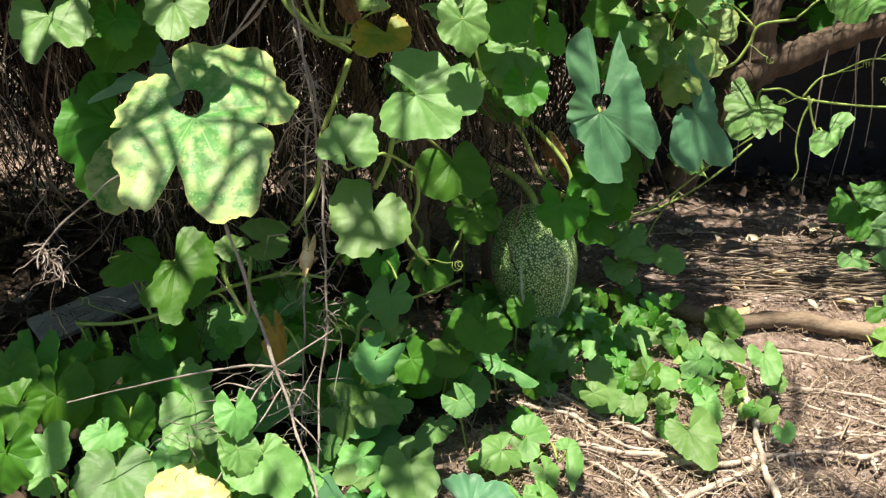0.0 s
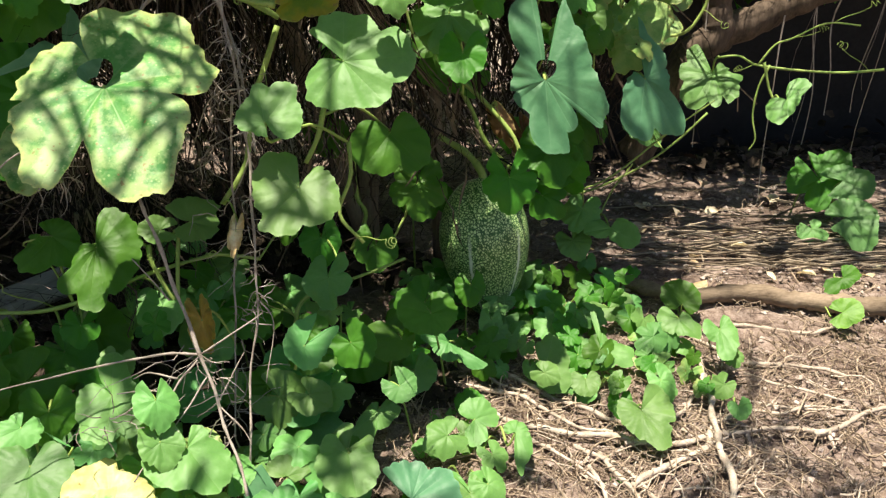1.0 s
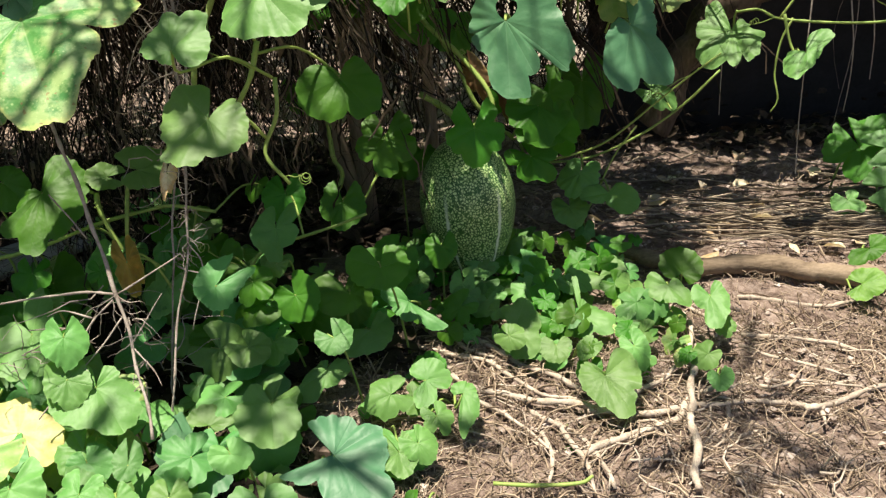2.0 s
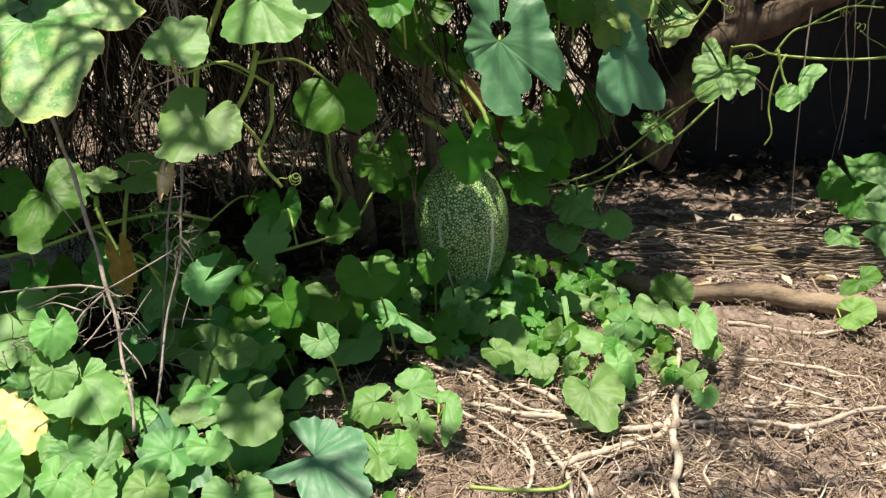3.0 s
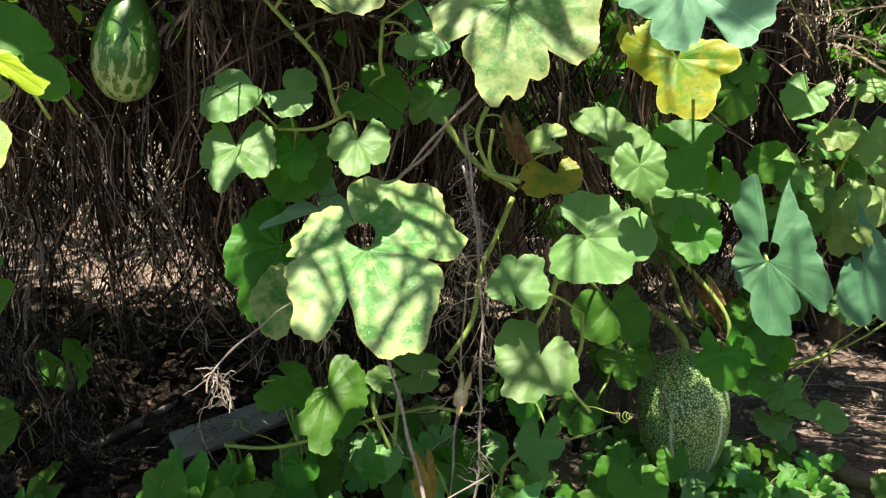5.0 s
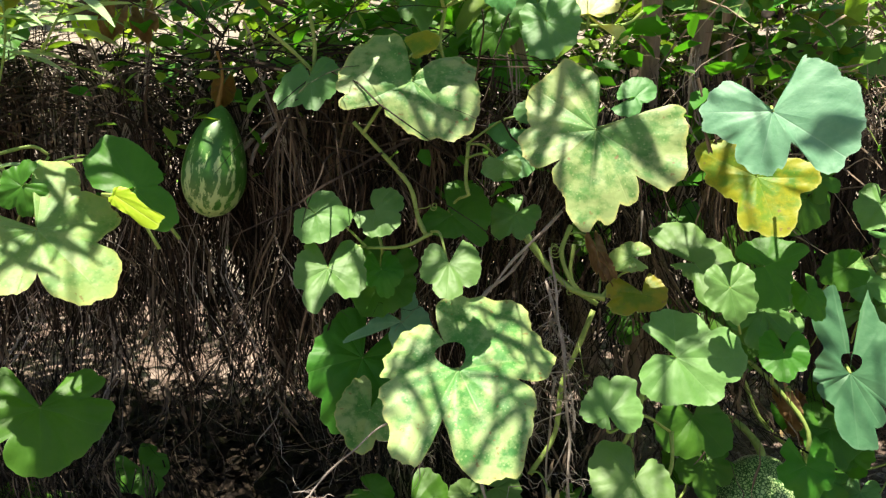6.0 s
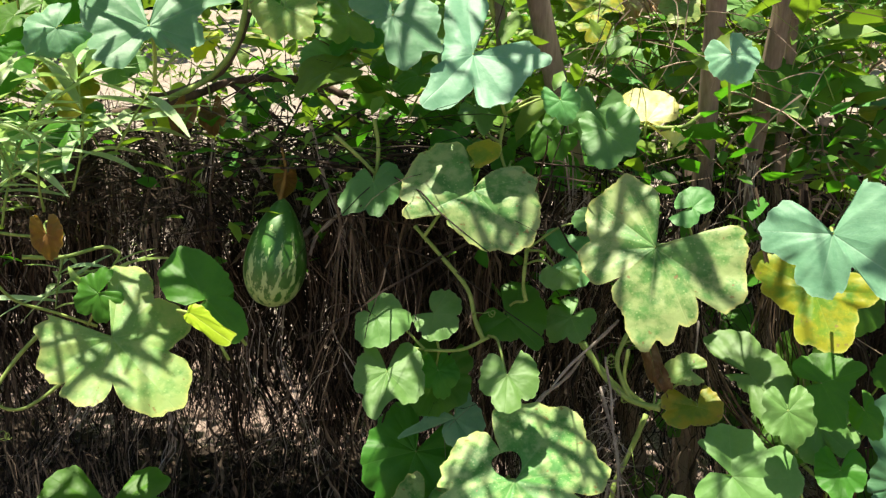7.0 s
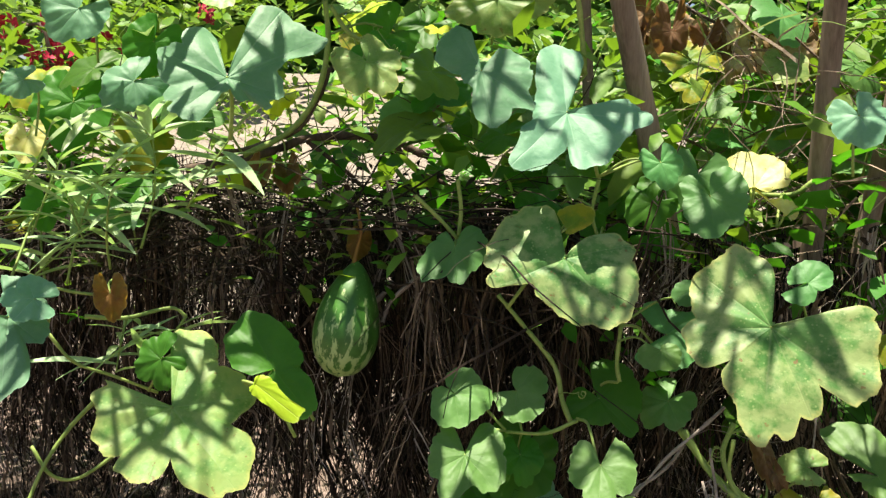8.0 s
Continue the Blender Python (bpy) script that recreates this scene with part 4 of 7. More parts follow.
shaped_leaf(vine, (0.333, 1.728, 0.656), (0.318, 1.645, 0.492), (-0.00, -0.89, 0.45), "teal", ((-175, .26), (-174, .62), (-173, .86), (-172, 1), (-169, .88), (-158, .74), (-144, .65), (-119, .55), (-97, .57), (-81, .69), (-65, .79), (-56, .81), (-51, .70), (-50, .51), (-49, .35), (-43, .54), (-32, .65), (-27, .60), (-20, .82), (-8, .83), (2, .74), (15, .59), (21, .40), (50, .40), (90, .36), (115, .37), (129, .38), (136, .59), (150, .83), (159, .98), (167, .99), (172, .78), (175, .42)), hole=0.22)
shaped_leaf(vine, (0.588, 1.915, 0.601), (0.659, 1.852, 0.486), (-0.10, -0.90, 0.43), "teal", ((-159, .43), (-158, .94), (-146, .64), (-87, .35), (-37, .38), (-7, 1), (8, .90), (17, .74), (24, .90), (35, .91), (50, .82), (80, .44), (126, .24), (159, .18)))
leaf(vine, (0.744, 2.535, 0.645), (0.630, 2.465, 0.539), (-0.19, -0.71, 0.68), 0.277, "mottled", 0.48)
leaf(vine, (0.771, 2.525, 0.735), (0.725, 2.480, 0.663), (-0.22, -0.75, 0.62), 0.181, "fresh", 0.48)
shaped_leaf(vine, (0.907, 2.375, 0.479), (0.879, 2.294, 0.396), (-0.25, -0.65, 0.72), "fresh", ((-158, .32), (-131, .34), (-101, .44), (-93, .69), (-72, .66), (-46, .84), (-29, .90), (-27, .62), (-12, .91), (1, .73), (22, 1), (45, .91), (68, .65), (94, .77), (117, .68), (141, .92), (152, .83), (158, .38)))
shaped_leaf(vine, (1.028, 2.145, 0.474), (1.065, 2.087, 0.440), (-0.30, -0.62, 0.73), "fresh", ((-147, .29), (-133, .68), (-107, .98), (-92, 1), (-64, .46), (-10, .35), (39, .67), (52, .97), (120, .64), (147, .38)))
leaf(vine, (1.119, 2.340, 0.806), (1.094, 2.294, 0.741), (-0.34, -0.70, 0.63), 0.180, "fresh", 0.39)
shaped_leaf(vine, (1.274, 2.365, 0.156), (1.311, 2.277, 0.092), (-0.34, -0.64, 0.69), "deep", ((-170, .86), (-154, .67), (-107, 1), (-82, .83), (-1, .58), (26, .87), (47, .82), (73, .47), (96, .82), (124, .81), (151, .69), (170, .86)))
shaped_leaf(vine, (1.316, 2.312, 0.173), (1.401, 2.298, 0.201), (-0.34, -0.61, 0.71), "cool", ((-145, .74), (-99, .58), (-46, .58), (2, .90), (42, 1), (90, .65), (145, .68)))
shaped_leaf(vine, (1.300, 2.215, 0.103), (1.408, 2.198, 0.142), (-0.35, -0.62, 0.70), "cool", ((-158, .52), (-68, .47), (-13, .64), (41, .74), (75, 1), (95, .95), (105, .66), (126, .48), (158, .50)))
shaped_leaf(vine, (1.157, 1.922, 0.070), (1.192, 1.879, 0.052), (-0.31, -0.58, 0.76), "deep", ((-138, .51), (-96, .78), (-60, .79), (-12, .51), (56, .51), (76, 1), (99, 1), (138, .57)))
shaped_leaf(vine, (1.212, 2.230, 0.059), (1.233, 2.188, 0.037), (-0.34, -0.57, 0.75), "fresh", ((-163, .43), (-109, .68), (-64, .35), (-17, 1), (22, .61), (63, .84), (132, .81), (163, .68)))
shaped_leaf(vine, (1.091, 1.777, 0.057), (1.138, 1.767, 0.070), (-0.32, -0.55, 0.77), "weed", ((-151, .60), (-66, .80), (-31, 1), (11, .98), (61, .73), (113, .84), (151, .78)))
shaped_leaf(vine, (0.567, 2.011, 0.183), (0.564, 1.941, 0.137), (-0.16, -0.54, 0.83), "fresh", ((-143, .41), (-109, .60), (-52, 1), (-35, .97), (-15, .59), (18, .27), (65, .62), (83, .82), (143, .41)))
leaf(vine, (0.502, 2.068, 0.212), (0.478, 2.019, 0.176), (-0.13, -0.56, 0.82), 0.104, "fresh", 0.30)
leaf(vine, (0.476, 2.032, 0.139), (0.493, 1.985, 0.112), (-0.13, -0.53, 0.84), 0.092, "fresh", 0.30)
shaped_leaf(vine, (-0.618, 1.524, 0.428), (-0.538, 1.525, 0.396), (0.29, -0.65, 0.71), "deep", ((-156, .40), (-53, .47), (-11, .59), (22, .88), (45, .80), (67, .65), (109, 1), (125, .88), (136, .57), (156, .40)))
shaped_leaf(vine, (-0.528, 1.495, 0.417), (-0.454, 1.432, 0.338), (0.25, -0.64, 0.73), "deep", ((-154, .19), (-149, .52), (-132, .69), (-56, .63), (-31, .66), (6, .76), (37, 1), (42, .96), (51, .76), (66, .81), (82, .69), (83, .46), (154, .14)))
shaped_leaf(vine, (-0.368, 1.566, 0.433), (-0.305, 1.590, 0.429), (0.27, -0.58, 0.77), "fresh", ((-160, .25), (-147, .55), (-141, .82), (-69, .85), (-26, 1), (-13, .73), (23, .81), (76, .64), (132, .62), (160, .51)))
leaf(vine, (-0.421, 1.542, 0.429), (-0.461, 1.531, 0.436), (0.29, -0.55, 0.78), 0.065, "fresh", 0.30)
leaf(vine, (0.267, 1.728, 0.446), (0.273, 1.681, 0.386), (0.04, -0.78, 0.62), 0.120, "deep", 0.48)
leaf(vine, (0.207, 2.138, 0.555), (0.223, 2.108, 0.506), (0.05, -0.84, 0.54), 0.116, "deep", 0.39)
leaf(vine, (0.073, 1.802, 0.405), (0.077, 1.748, 0.339), (0.12, -0.77, 0.63), 0.131, "deep", 0.57)
shaped_leaf(vine, (0.663, 1.697, 0.102), (0.660, 1.644, 0.065), (-0.11, -0.57, 0.81), "fresh", ((-146, .33), (-86, .50), (-65, .83), (-41, 1), (-18, .69), (20, .64), (103, .74), (135, .68), (146, .38)))
shaped_leaf(vine, (0.737, 1.633, 0.111), (0.750, 1.571, 0.072), (-0.14, -0.55, 0.82), "fresh", ((-161, .25), (-148, .51), (-106, .43), (-53, .55), (-19, .77), (7, 1), (25, .85), (35, .43), (150, .53), (161, .19)))
shaped_leaf(vine, (0.721, 1.845, 0.051), (0.737, 1.891, 0.096), (-0.17, -0.66, 0.74), "deep", ((-144, .31), (-75, .86), (-47, 1), (102, .62), (144, .46)))
shaped_leaf(vine, (0.533, 1.819, 0.060), (0.549, 1.770, 0.026), (-0.07, -0.59, 0.80), "fresh", ((-140, .26), (-138, .95), (-85, 1), (-51, .99), (-30, .57), (26, .57), (73, .73), (110, .93), (132, .69), (140, .25)))
shaped_leaf(vine, (0.477, 1.649, 0.066), (0.528, 1.589, 0.030), (-0.05, -0.55, 0.83), "fresh", ((-155, .32), (-154, .54), (-153, .88), (-152, .99), (-147, 1), (-143, .63), (-137, .36), (-91, .26), (-62, .54), (-39, .89), (-14, .94), (5, .62), (37, .68), (100, .53), (126, .61), (155, .42)))
leaf(vine, (0.425, 1.648, 0.061), (0.413, 1.618, 0.041), (-0.03, -0.55, 0.84), 0.054, "fresh", 0.13)
shaped_leaf(vine, (0.424, 1.545, 0.050), (0.423, 1.512, 0.030), (-0.03, -0.52, 0.85), "fresh", ((-150, .59), (-115, .81), (-57, .88), (-9, 1), (129, .78), (150, .31)))
leaf(vine, (0.351, 1.588, 0.039), (0.363, 1.547, 0.013), (-0.00, -0.53, 0.85), 0.067, "fresh", 0.10)
leaf(vine, (0.311, 1.593, 0.050), (0.310, 1.571, 0.036), (0.01, -0.53, 0.85), 0.036, "fresh", 0.08)
shaped_leaf(vine, (0.341, 1.573, 0.069), (0.416, 1.576, 0.072), (-0.01, -0.56, 0.83), "fresh", ((-134, .17), (-121, .46), (-92, .82), (-68, 1), (-40, .83), (14, .65), (36, .86), (61, .94), (85, .86), (115, .69), (134, .30)))
shaped_leaf(vine, (0.283, 1.697, 0.068), (0.289, 1.657, 0.041), (0.02, -0.56, 0.83), "fresh", ((-158, .42), (-124, .55), (-60, .56), (37, .94), (74, 1), (110, .79), (158, .39)))
shaped_leaf(vine, (0.507, 1.404, 0.075), (0.517, 1.325, 0.032), (-0.07, -0.49, 0.87), "fresh", ((-156, .24), (-155, .53), (-150, .69), (-126, .76), (-105, .71), (-42, .76), (-24, 1), (-10, .97), (1, .75), (59, .53), (135, .53), (156, .15)))
leaf(vine, (0.485, 1.481, 0.038), (0.478, 1.452, 0.016), (-0.06, -0.59, 0.81), 0.051, "deep", 0.13)
leaf(vine, (0.486, 1.503, 0.073), (0.466, 1.484, 0.061), (-0.05, -0.52, 0.85), 0.045, "fresh", 0.13)
leaf(vine, (0.570, 1.494, 0.081), (0.590, 1.457, 0.060), (-0.08, -0.52, 0.85), 0.061, "fresh", 0.28)
shaped_leaf(vine, (0.721, 1.443, 0.048), (0.719, 1.416, 0.032), (-0.13, -0.49, 0.86), "fresh", ((-153, .77), (-112, .88), (-45, .86), (2, 1), (50, .73), (114, .69), (153, .33)))
leaf(vine, (0.667, 1.520, 0.041), (0.656, 1.502, 0.029), (-0.11, -0.51, 0.85), 0.033, "pale", 0.18)
leaf(vine, (0.697, 1.520, 0.045), (0.707, 1.494, 0.031), (-0.13, -0.51, 0.85), 0.044, "fresh", 0.18)
leaf(vine, (0.762, 1.604, 0.064), (0.769, 1.577, 0.048), (-0.15, -0.54, 0.83), 0.045, "fresh", 0.23)
shaped_leaf(vine, (0.176, 1.409, 0.061), (0.229, 1.434, 0.071), (0.05, -0.48, 0.87), "fresh", ((-157, .22), (-118, .65), (9, .83), (38, .80), (66, .45), (102, .91), (123, 1), (157, .55)))
shaped_leaf(vine, (0.250, 1.350, 0.074), (0.307, 1.409, 0.103), (0.03, -0.46, 0.89), "fresh", ((-147, .18), (-100, .29), (41, .29), (126, .76), (138, 1), (145, .63), (147, .37)))
leaf(vine, (0.114, 1.489, -0.002), (0.108, 1.453, -0.022), (0.08, -0.48, 0.87), 0.065, "fresh", 0.18)
leaf(vine, (0.176, 1.502, 0.026), (0.141, 1.512, 0.037), (0.08, -0.59, 0.80), 0.073, "deep", 0.13)
leaf(vine, (0.076, 1.370, 0.021), (0.072, 1.393, 0.034), (0.10, -0.47, 0.88), 0.057, "fresh", 0.13)
shaped_leaf(vine, (0.049, 1.176, 0.075), (0.170, 1.201, 0.073), (0.10, -0.40, 0.91), "teal", ((-130, .13), (-129, .27), (-128, .54), (-123, .58), (-64, .59), (-51, .53), (-27, .72), (27, .70), (37, .95), (53, 1), (123, .41), (148, .65), (167, .75)))
shaped_leaf(vine, (-0.156, 1.144, 0.098), (-0.181, 1.065, 0.067), (0.19, -0.41, 0.89), "teal", ((-134, .18), (-98, .39), (-60, .82), (29, .87), (47, .77), (76, .87), (97, .86), (127, 1), (128, .52), (134, .22)))
shaped_leaf(vine, (-0.059, 1.223, 0.141), (-0.068, 1.153, 0.108), (0.15, -0.44, 0.88), "fresh", ((-139, .17), (-131, .39), (-90, .59), (-63, .84), (-19, 1), (67, .77), (83, .61), (108, .67), (128, .66), (139, .47), (140, .16)))
shaped_leaf(vine, (0.149, 1.224, 0.059), (0.159, 1.170, 0.031), (0.17, -0.42, 0.89), "fresh", ((-158, .37), (-136, .54), (-113, .83), (-83, .95), (-56, .96), (-35, .84), (-34, .53), (-15, .93), (4, 1), (22, .98), (99, .66), (143, .67), (158, .47)))
shaped_leaf(vine, (-0.166, 1.207, 0.109), (-0.158, 1.244, 0.126), (0.19, -0.45, 0.87), "fresh", ((-119, .33), (-88, 1), (-21, .96), (23, .86), (62, .99), (80, .69), (119, .39)))
leaf(vine, (0.185, 1.207, 0.077), (0.211, 1.183, 0.064), (0.06, -0.43, 0.90), 0.062, "fresh", 0.13)
leaf(vine, (0.152, 1.196, 0.066), (0.168, 1.156, 0.047), (0.07, -0.42, 0.91), 0.069, "fresh", 0.18)
leaf(vine, (-0.078, 1.161, 0.024), (-0.082, 1.104, 0.001), (0.15, -0.38, 0.91), 0.130, "fresh", 0.23)
leaf(vine, (0.024, 1.165, 0.000), (0.068, 1.134, -0.017), (0.10, -0.37, 0.92), 0.087, "fresh", 0.18)
leaf(vine, (-0.280, 0.993, 0.152), (-0.281, 0.949, 0.134), (0.26, -0.37, 0.89), 0.070, "fresh", 0.18)
leaf(vine, (-0.236, 1.005, 0.136), (-0.224, 0.973, 0.119), (0.23, -0.38, 0.90), 0.057, "fresh", 0.18)
leaf(vine, (-0.166, 1.026, 0.117), (-0.160, 0.985, 0.099), (0.20, -0.37, 0.91), 0.067, "fresh", 0.18)
leaf(vine, (-0.321, 1.090, 0.151), (-0.333, 1.047, 0.135), (0.27, -0.41, 0.87), 0.076, "fresh", 0.18)
leaf(vine, (-0.277, 1.110, 0.135), (-0.246, 1.074, 0.110), (0.24, -0.41, 0.88), 0.076, "pale", 0.18)
shaped_leaf(vine, (-0.309, 1.149, 0.227), (-0.294, 1.073, 0.180), (0.27, -0.46, 0.84), "fresh", ((-167, .42), (-143, .47), (-111, .41), (-78, .75), (-54, .93), (-32, 1), (-1, .76), (57, .82), (89, .72), (110, .77), (137, .66), (167, .39)))
leaf(vine, (-0.253, 1.175, 0.141), (-0.239, 1.216, 0.159), (0.24, -0.46, 0.86), 0.072, "fresh", 0.23)
leaf(vine, (-0.352, 1.170, 0.307), (-0.338, 1.132, 0.277), (0.32, -0.50, 0.80), 0.072, "fresh", 0.18)
leaf(vine, (-0.346, 1.139, 0.248), (-0.328, 1.102, 0.221), (0.30, -0.47, 0.83), 0.071, "fresh", 0.18)
shaped_leaf(vine, (-0.595, 1.207, 0.230), (-0.606, 1.165, 0.212), (0.34, -0.45, 0.83), "fresh", ((-163, .59), (-122, .71), (-66, .78), (-19, .78), (17, 1), (41, 1), (106, .54), (134, .62), (163, .57)))
shaped_leaf(vine, (-0.564, 1.147, 0.199), (-0.558, 1.075, 0.169), (0.17, -0.36, 0.92), "cool", ((-162, .26), (-161, .50), (-149, .65), (-112, .74), (-86, .89), (-61, .97), (-37, 1), (-6, 1), (90, .83), (142, .62), (162, .39)))
leaf(vine, (-0.641, 1.336, 0.135), (-0.659, 1.287, 0.118), (0.20, -0.40, 0.90), 0.136, "fresh", 0.18)
shaped_leaf(vine, (-0.657, 1.116, 0.255), (-0.594, 1.118, 0.241), (0.22, -0.37, 0.90), "fresh", ((-155, .28), (-145, .69), (-135, .70), (-123, .58), (-109, .83), (-89, 1), (-78, .97), (-60, .63), (-18, .54), (37, .54), (77, .63), (126, .56), (155, .57)))
shaped_leaf(vine, (-0.444, 1.229, 0.275), (-0.378, 1.180, 0.243), (0.15, -0.40, 0.91), "fresh", ((-173, .38), (-163, .66), (-160, .87), (-141, .98), (-131, .93), (-120, .68), (-93, .44), (-46, .50), (-2, .91), (23, 1), (31, .83), (45, .99), (64, .98), (84, .81), (122, .62), (155, .55), (173, .43)))
leaf(vine, (-0.455, 1.298, 0.294), (-0.459, 1.266, 0.279), (0.16, -0.45, 0.88), 0.066, "fresh", 0.13)
shaped_leaf(vine, (-0.151, 1.439, 0.137), (-0.021, 1.459, 0.142), (0.03, -0.42, 0.91), "cool", ((-176, .27), (-151, .69), (-135, .85), (-120, .80), (-106, .87), (-97, 1), (-90, .92), (-86, .64), (-79, .48), (-75, .76), (-62, .95), (-48, .99), (-28, .84), (-14, .63), (-13, .34), (5, .50), (28, .63), (48, .66), (64, .57), (74, .42), (81, .60), (95, .70), (140, .74), (160, .67), (176, .53)))
shaped_leaf(vine, (0.130, 1.577, 0.134), (0.063, 1.519, 0.101), (0.07, -0.55, 0.83), "cool", ((-108, .16), (-107, .37), (-106, .68), (-104, 1), (-97, 1), (-82, .80), (-75, .44), (-44, .50), (-14, .40), (33, .40), (61, .66), (90, .49), (108, .17)))
shaped_leaf(vine, (0.058, 1.516, 0.105), (0.104, 1.468, 0.070), (0.11, -0.52, 0.85), "fresh", ((-135, .30), (-121, .62), (24, .64), (42, .72), (63, .93), (83, 1), (106, .76), (127, .45), (135, .15)))
shaped_leaf(vine, (-0.018, 1.435, 0.066), (-0.048, 1.359, 0.027), (0.14, -0.49, 0.86), "fresh", ((-166, .36), (-113, .51), (-79, .39), (-21, .43), (-10, .72), (10, .93), (26, 1), (34, .59), (94, .22), (166, .22)))
leaf(vine, (-0.266, 1.612, 0.208), (-0.263, 1.559, 0.158), (0.26, -0.65, 0.71), 0.101, "deep", 0.18)
shaped_leaf(vine, (0.102, 1.815, 0.051), (0.166, 1.835, 0.054), (0.17, -0.66, 0.73), "fresh", ((-119, .22), (-93, .89), (-68, 1), (-37, .89), (-12, .87), (57, .29), (119, .18)))
leaf(vine, (-0.140, 1.729, 0.311), (-0.137, 1.686, 0.264), (0.21, -0.71, 0.67), 0.094, "deep", 0.18)
leaf(vine, (-0.022, 1.750, 0.282), (-0.021, 1.705, 0.234), (0.16, -0.71, 0.68), 0.102, "deep", 0.18)
leaf(vine, (0.187, 1.724, 0.187), (0.187, 1.689, 0.154), (0.07, -0.69, 0.72), 0.072, "deep", 0.13)
leaf(vine, (0.232, 1.688, 0.116), (0.226, 1.655, 0.093), (0.04, -0.58, 0.81), 0.058, "fresh", 0.18)
leaf(vine, (-0.010, 1.604, 0.134), (0.005, 1.541, 0.079), (0.15, -0.64, 0.76), 0.124, "deep", 0.23)
leaf(vine, (0.083, 1.692, 0.165), (0.042, 1.637, 0.122), (0.12, -0.67, 0.74), 0.126, "deep", 0.23)
leaf(vine, (0.521, 2.324, 0.374), (0.532, 2.246, 0.271), (-0.07, -0.80, 0.60), 0.191, "deep", 0.20)
leaf(vine, (0.720, 2.368, 0.323), (0.770, 2.324, 0.303), (-0.08, -0.50, 0.86), 0.083, "fresh", 0.18)
leaf(vine, (0.348, 1.287, -0.032), (0.330, 1.259, -0.044), (0.00, -0.41, 0.91), 0.051, "fresh", 0.13)
leaf(vine, (0.436, 1.289, -0.017), (0.451, 1.271, -0.026), (-0.04, -0.51, 0.86), 0.038, "deep", 0.18)
leaf(vine, (-0.636, 1.495, 0.437), (-0.623, 1.502, 0.436), (0.45, -0.66, 0.61), 0.021, "deep", 0.13)
shaped_leaf(vine, (-0.431, 1.108, 0.170), (-0.440, 1.174, 0.209), (0.19, -0.48, 0.86), "yellow", ((-161, .32), (-142, .82), (-105, .97), (-62, .90), (-32, .78), (-7, .81), (18, .56), (45, .60), (98, .93), (132, 1), (161, .61)))
leaf(vine, (-0.325, 0.923, 0.224), (-0.313, 0.873, 0.199), (0.30, -0.38, 0.88), 0.089, "fresh", 0.21)
leaf(vine, (-0.380, 0.935, 0.259), (-0.422, 0.863, 0.242), (0.27, -0.38, 0.89), 0.11, "pale", 0.26)
shaped_leaf(vine, (-1.100, 1.254, 1.013), (-0.953, 1.234, 0.922), (0.38, -0.56, 0.73), "pale", ((-143, .19), (-141, .81), (-131, .91), (-116, .86), (-92, .55), (-85, .66), (-56, .74), (-44, .67), (-28, .50), (-25, .70), (9, 1), (32, .83), (40, .67), (44, .50), (49, .67), (56, .76), (81, .72), (88, .59), (96, .68), (108, .70), (128, .64), (145, .69), (159, .66), (160, .49), (161, .25), (162, .15)))
shaped_leaf(vine, (-0.950, 1.304, 1.076), (-0.891, 1.380, 1.129), (0.36, -0.71, 0.60), "deep", ((-160, .33), (-96, .93), (-79, 1), (-65, .94), (-42, .71), (-9, .53), (17, .45), (32, .32), (58, .55), (77, .78), (92, .85), (105, .80), (124, .51), (160, .29)))
shaped_leaf(vine, (-0.936, 1.215, 1.080), (-0.863, 1.236, 1.048), (0.42, -0.81, 0.42), "lime", ((-129, .08), (-20, .38), (-3, .57), (4, .77), (5, .99), (15, 1), (29, .81), (36, .46), (58, .25), (129, .11)))
leaf(vine, (-1.122, 1.238, 0.703), (-1.080, 1.154, 0.643), (0.31, -0.44, 0.84), 0.239, "deep", 0.44)
shaped_leaf(vine, (-0.741, 1.615, 1.246), (-0.726, 1.560, 1.170), (0.23, -0.77, 0.60), "cool", ((-163, .28), (-155, .48), (-131, .63), (-31, .61), (-4, .83), (13, .68), (30, .85), (37, 1), (77, .62), (107, .41), (150, .37), (163, .15)))
shaped_leaf(vine, (-0.540, 1.623, 1.289), (-0.478, 1.639, 1.293), (0.16, -0.79, 0.59), "autumn", ((-115, .56), (-37, 1), (22, .27), (115, .14)))
shaped_leaf(vine, (-0.537, 1.596, 1.239), (-0.549, 1.499, 1.120), (0.12, -0.78, 0.62), "mottled", ((-162, .16), (-147, .46), (-118, .80), (-102, .79), (-77, .87), (-61, .99), (-50, 1), (4, .61), (39, .49), (48, .70), (52, .92), (136, .86), (153, .70), (161, .44), (162, .20)))
shaped_leaf(vine, (-0.198, 1.538, 1.158), (-0.236, 1.431, 1.003), (-0.05, -0.82, 0.58), "mottled", ((-153, .06), (-124, .16), (-120, .70), (-113, .81), (-92, .81), (-65, .92), (-56, .85), (-54, .74), (-50, .64), (-49, .55), (-34, .83), (-29, .76), (-8, 1), (5, .88), (11, .72), (29, .60), (32, .46), (49, .71), (72, .71), (84, .59), (118, .78), (133, .76), (144, .80), (168, .58), (174, .42), (176, .11)))
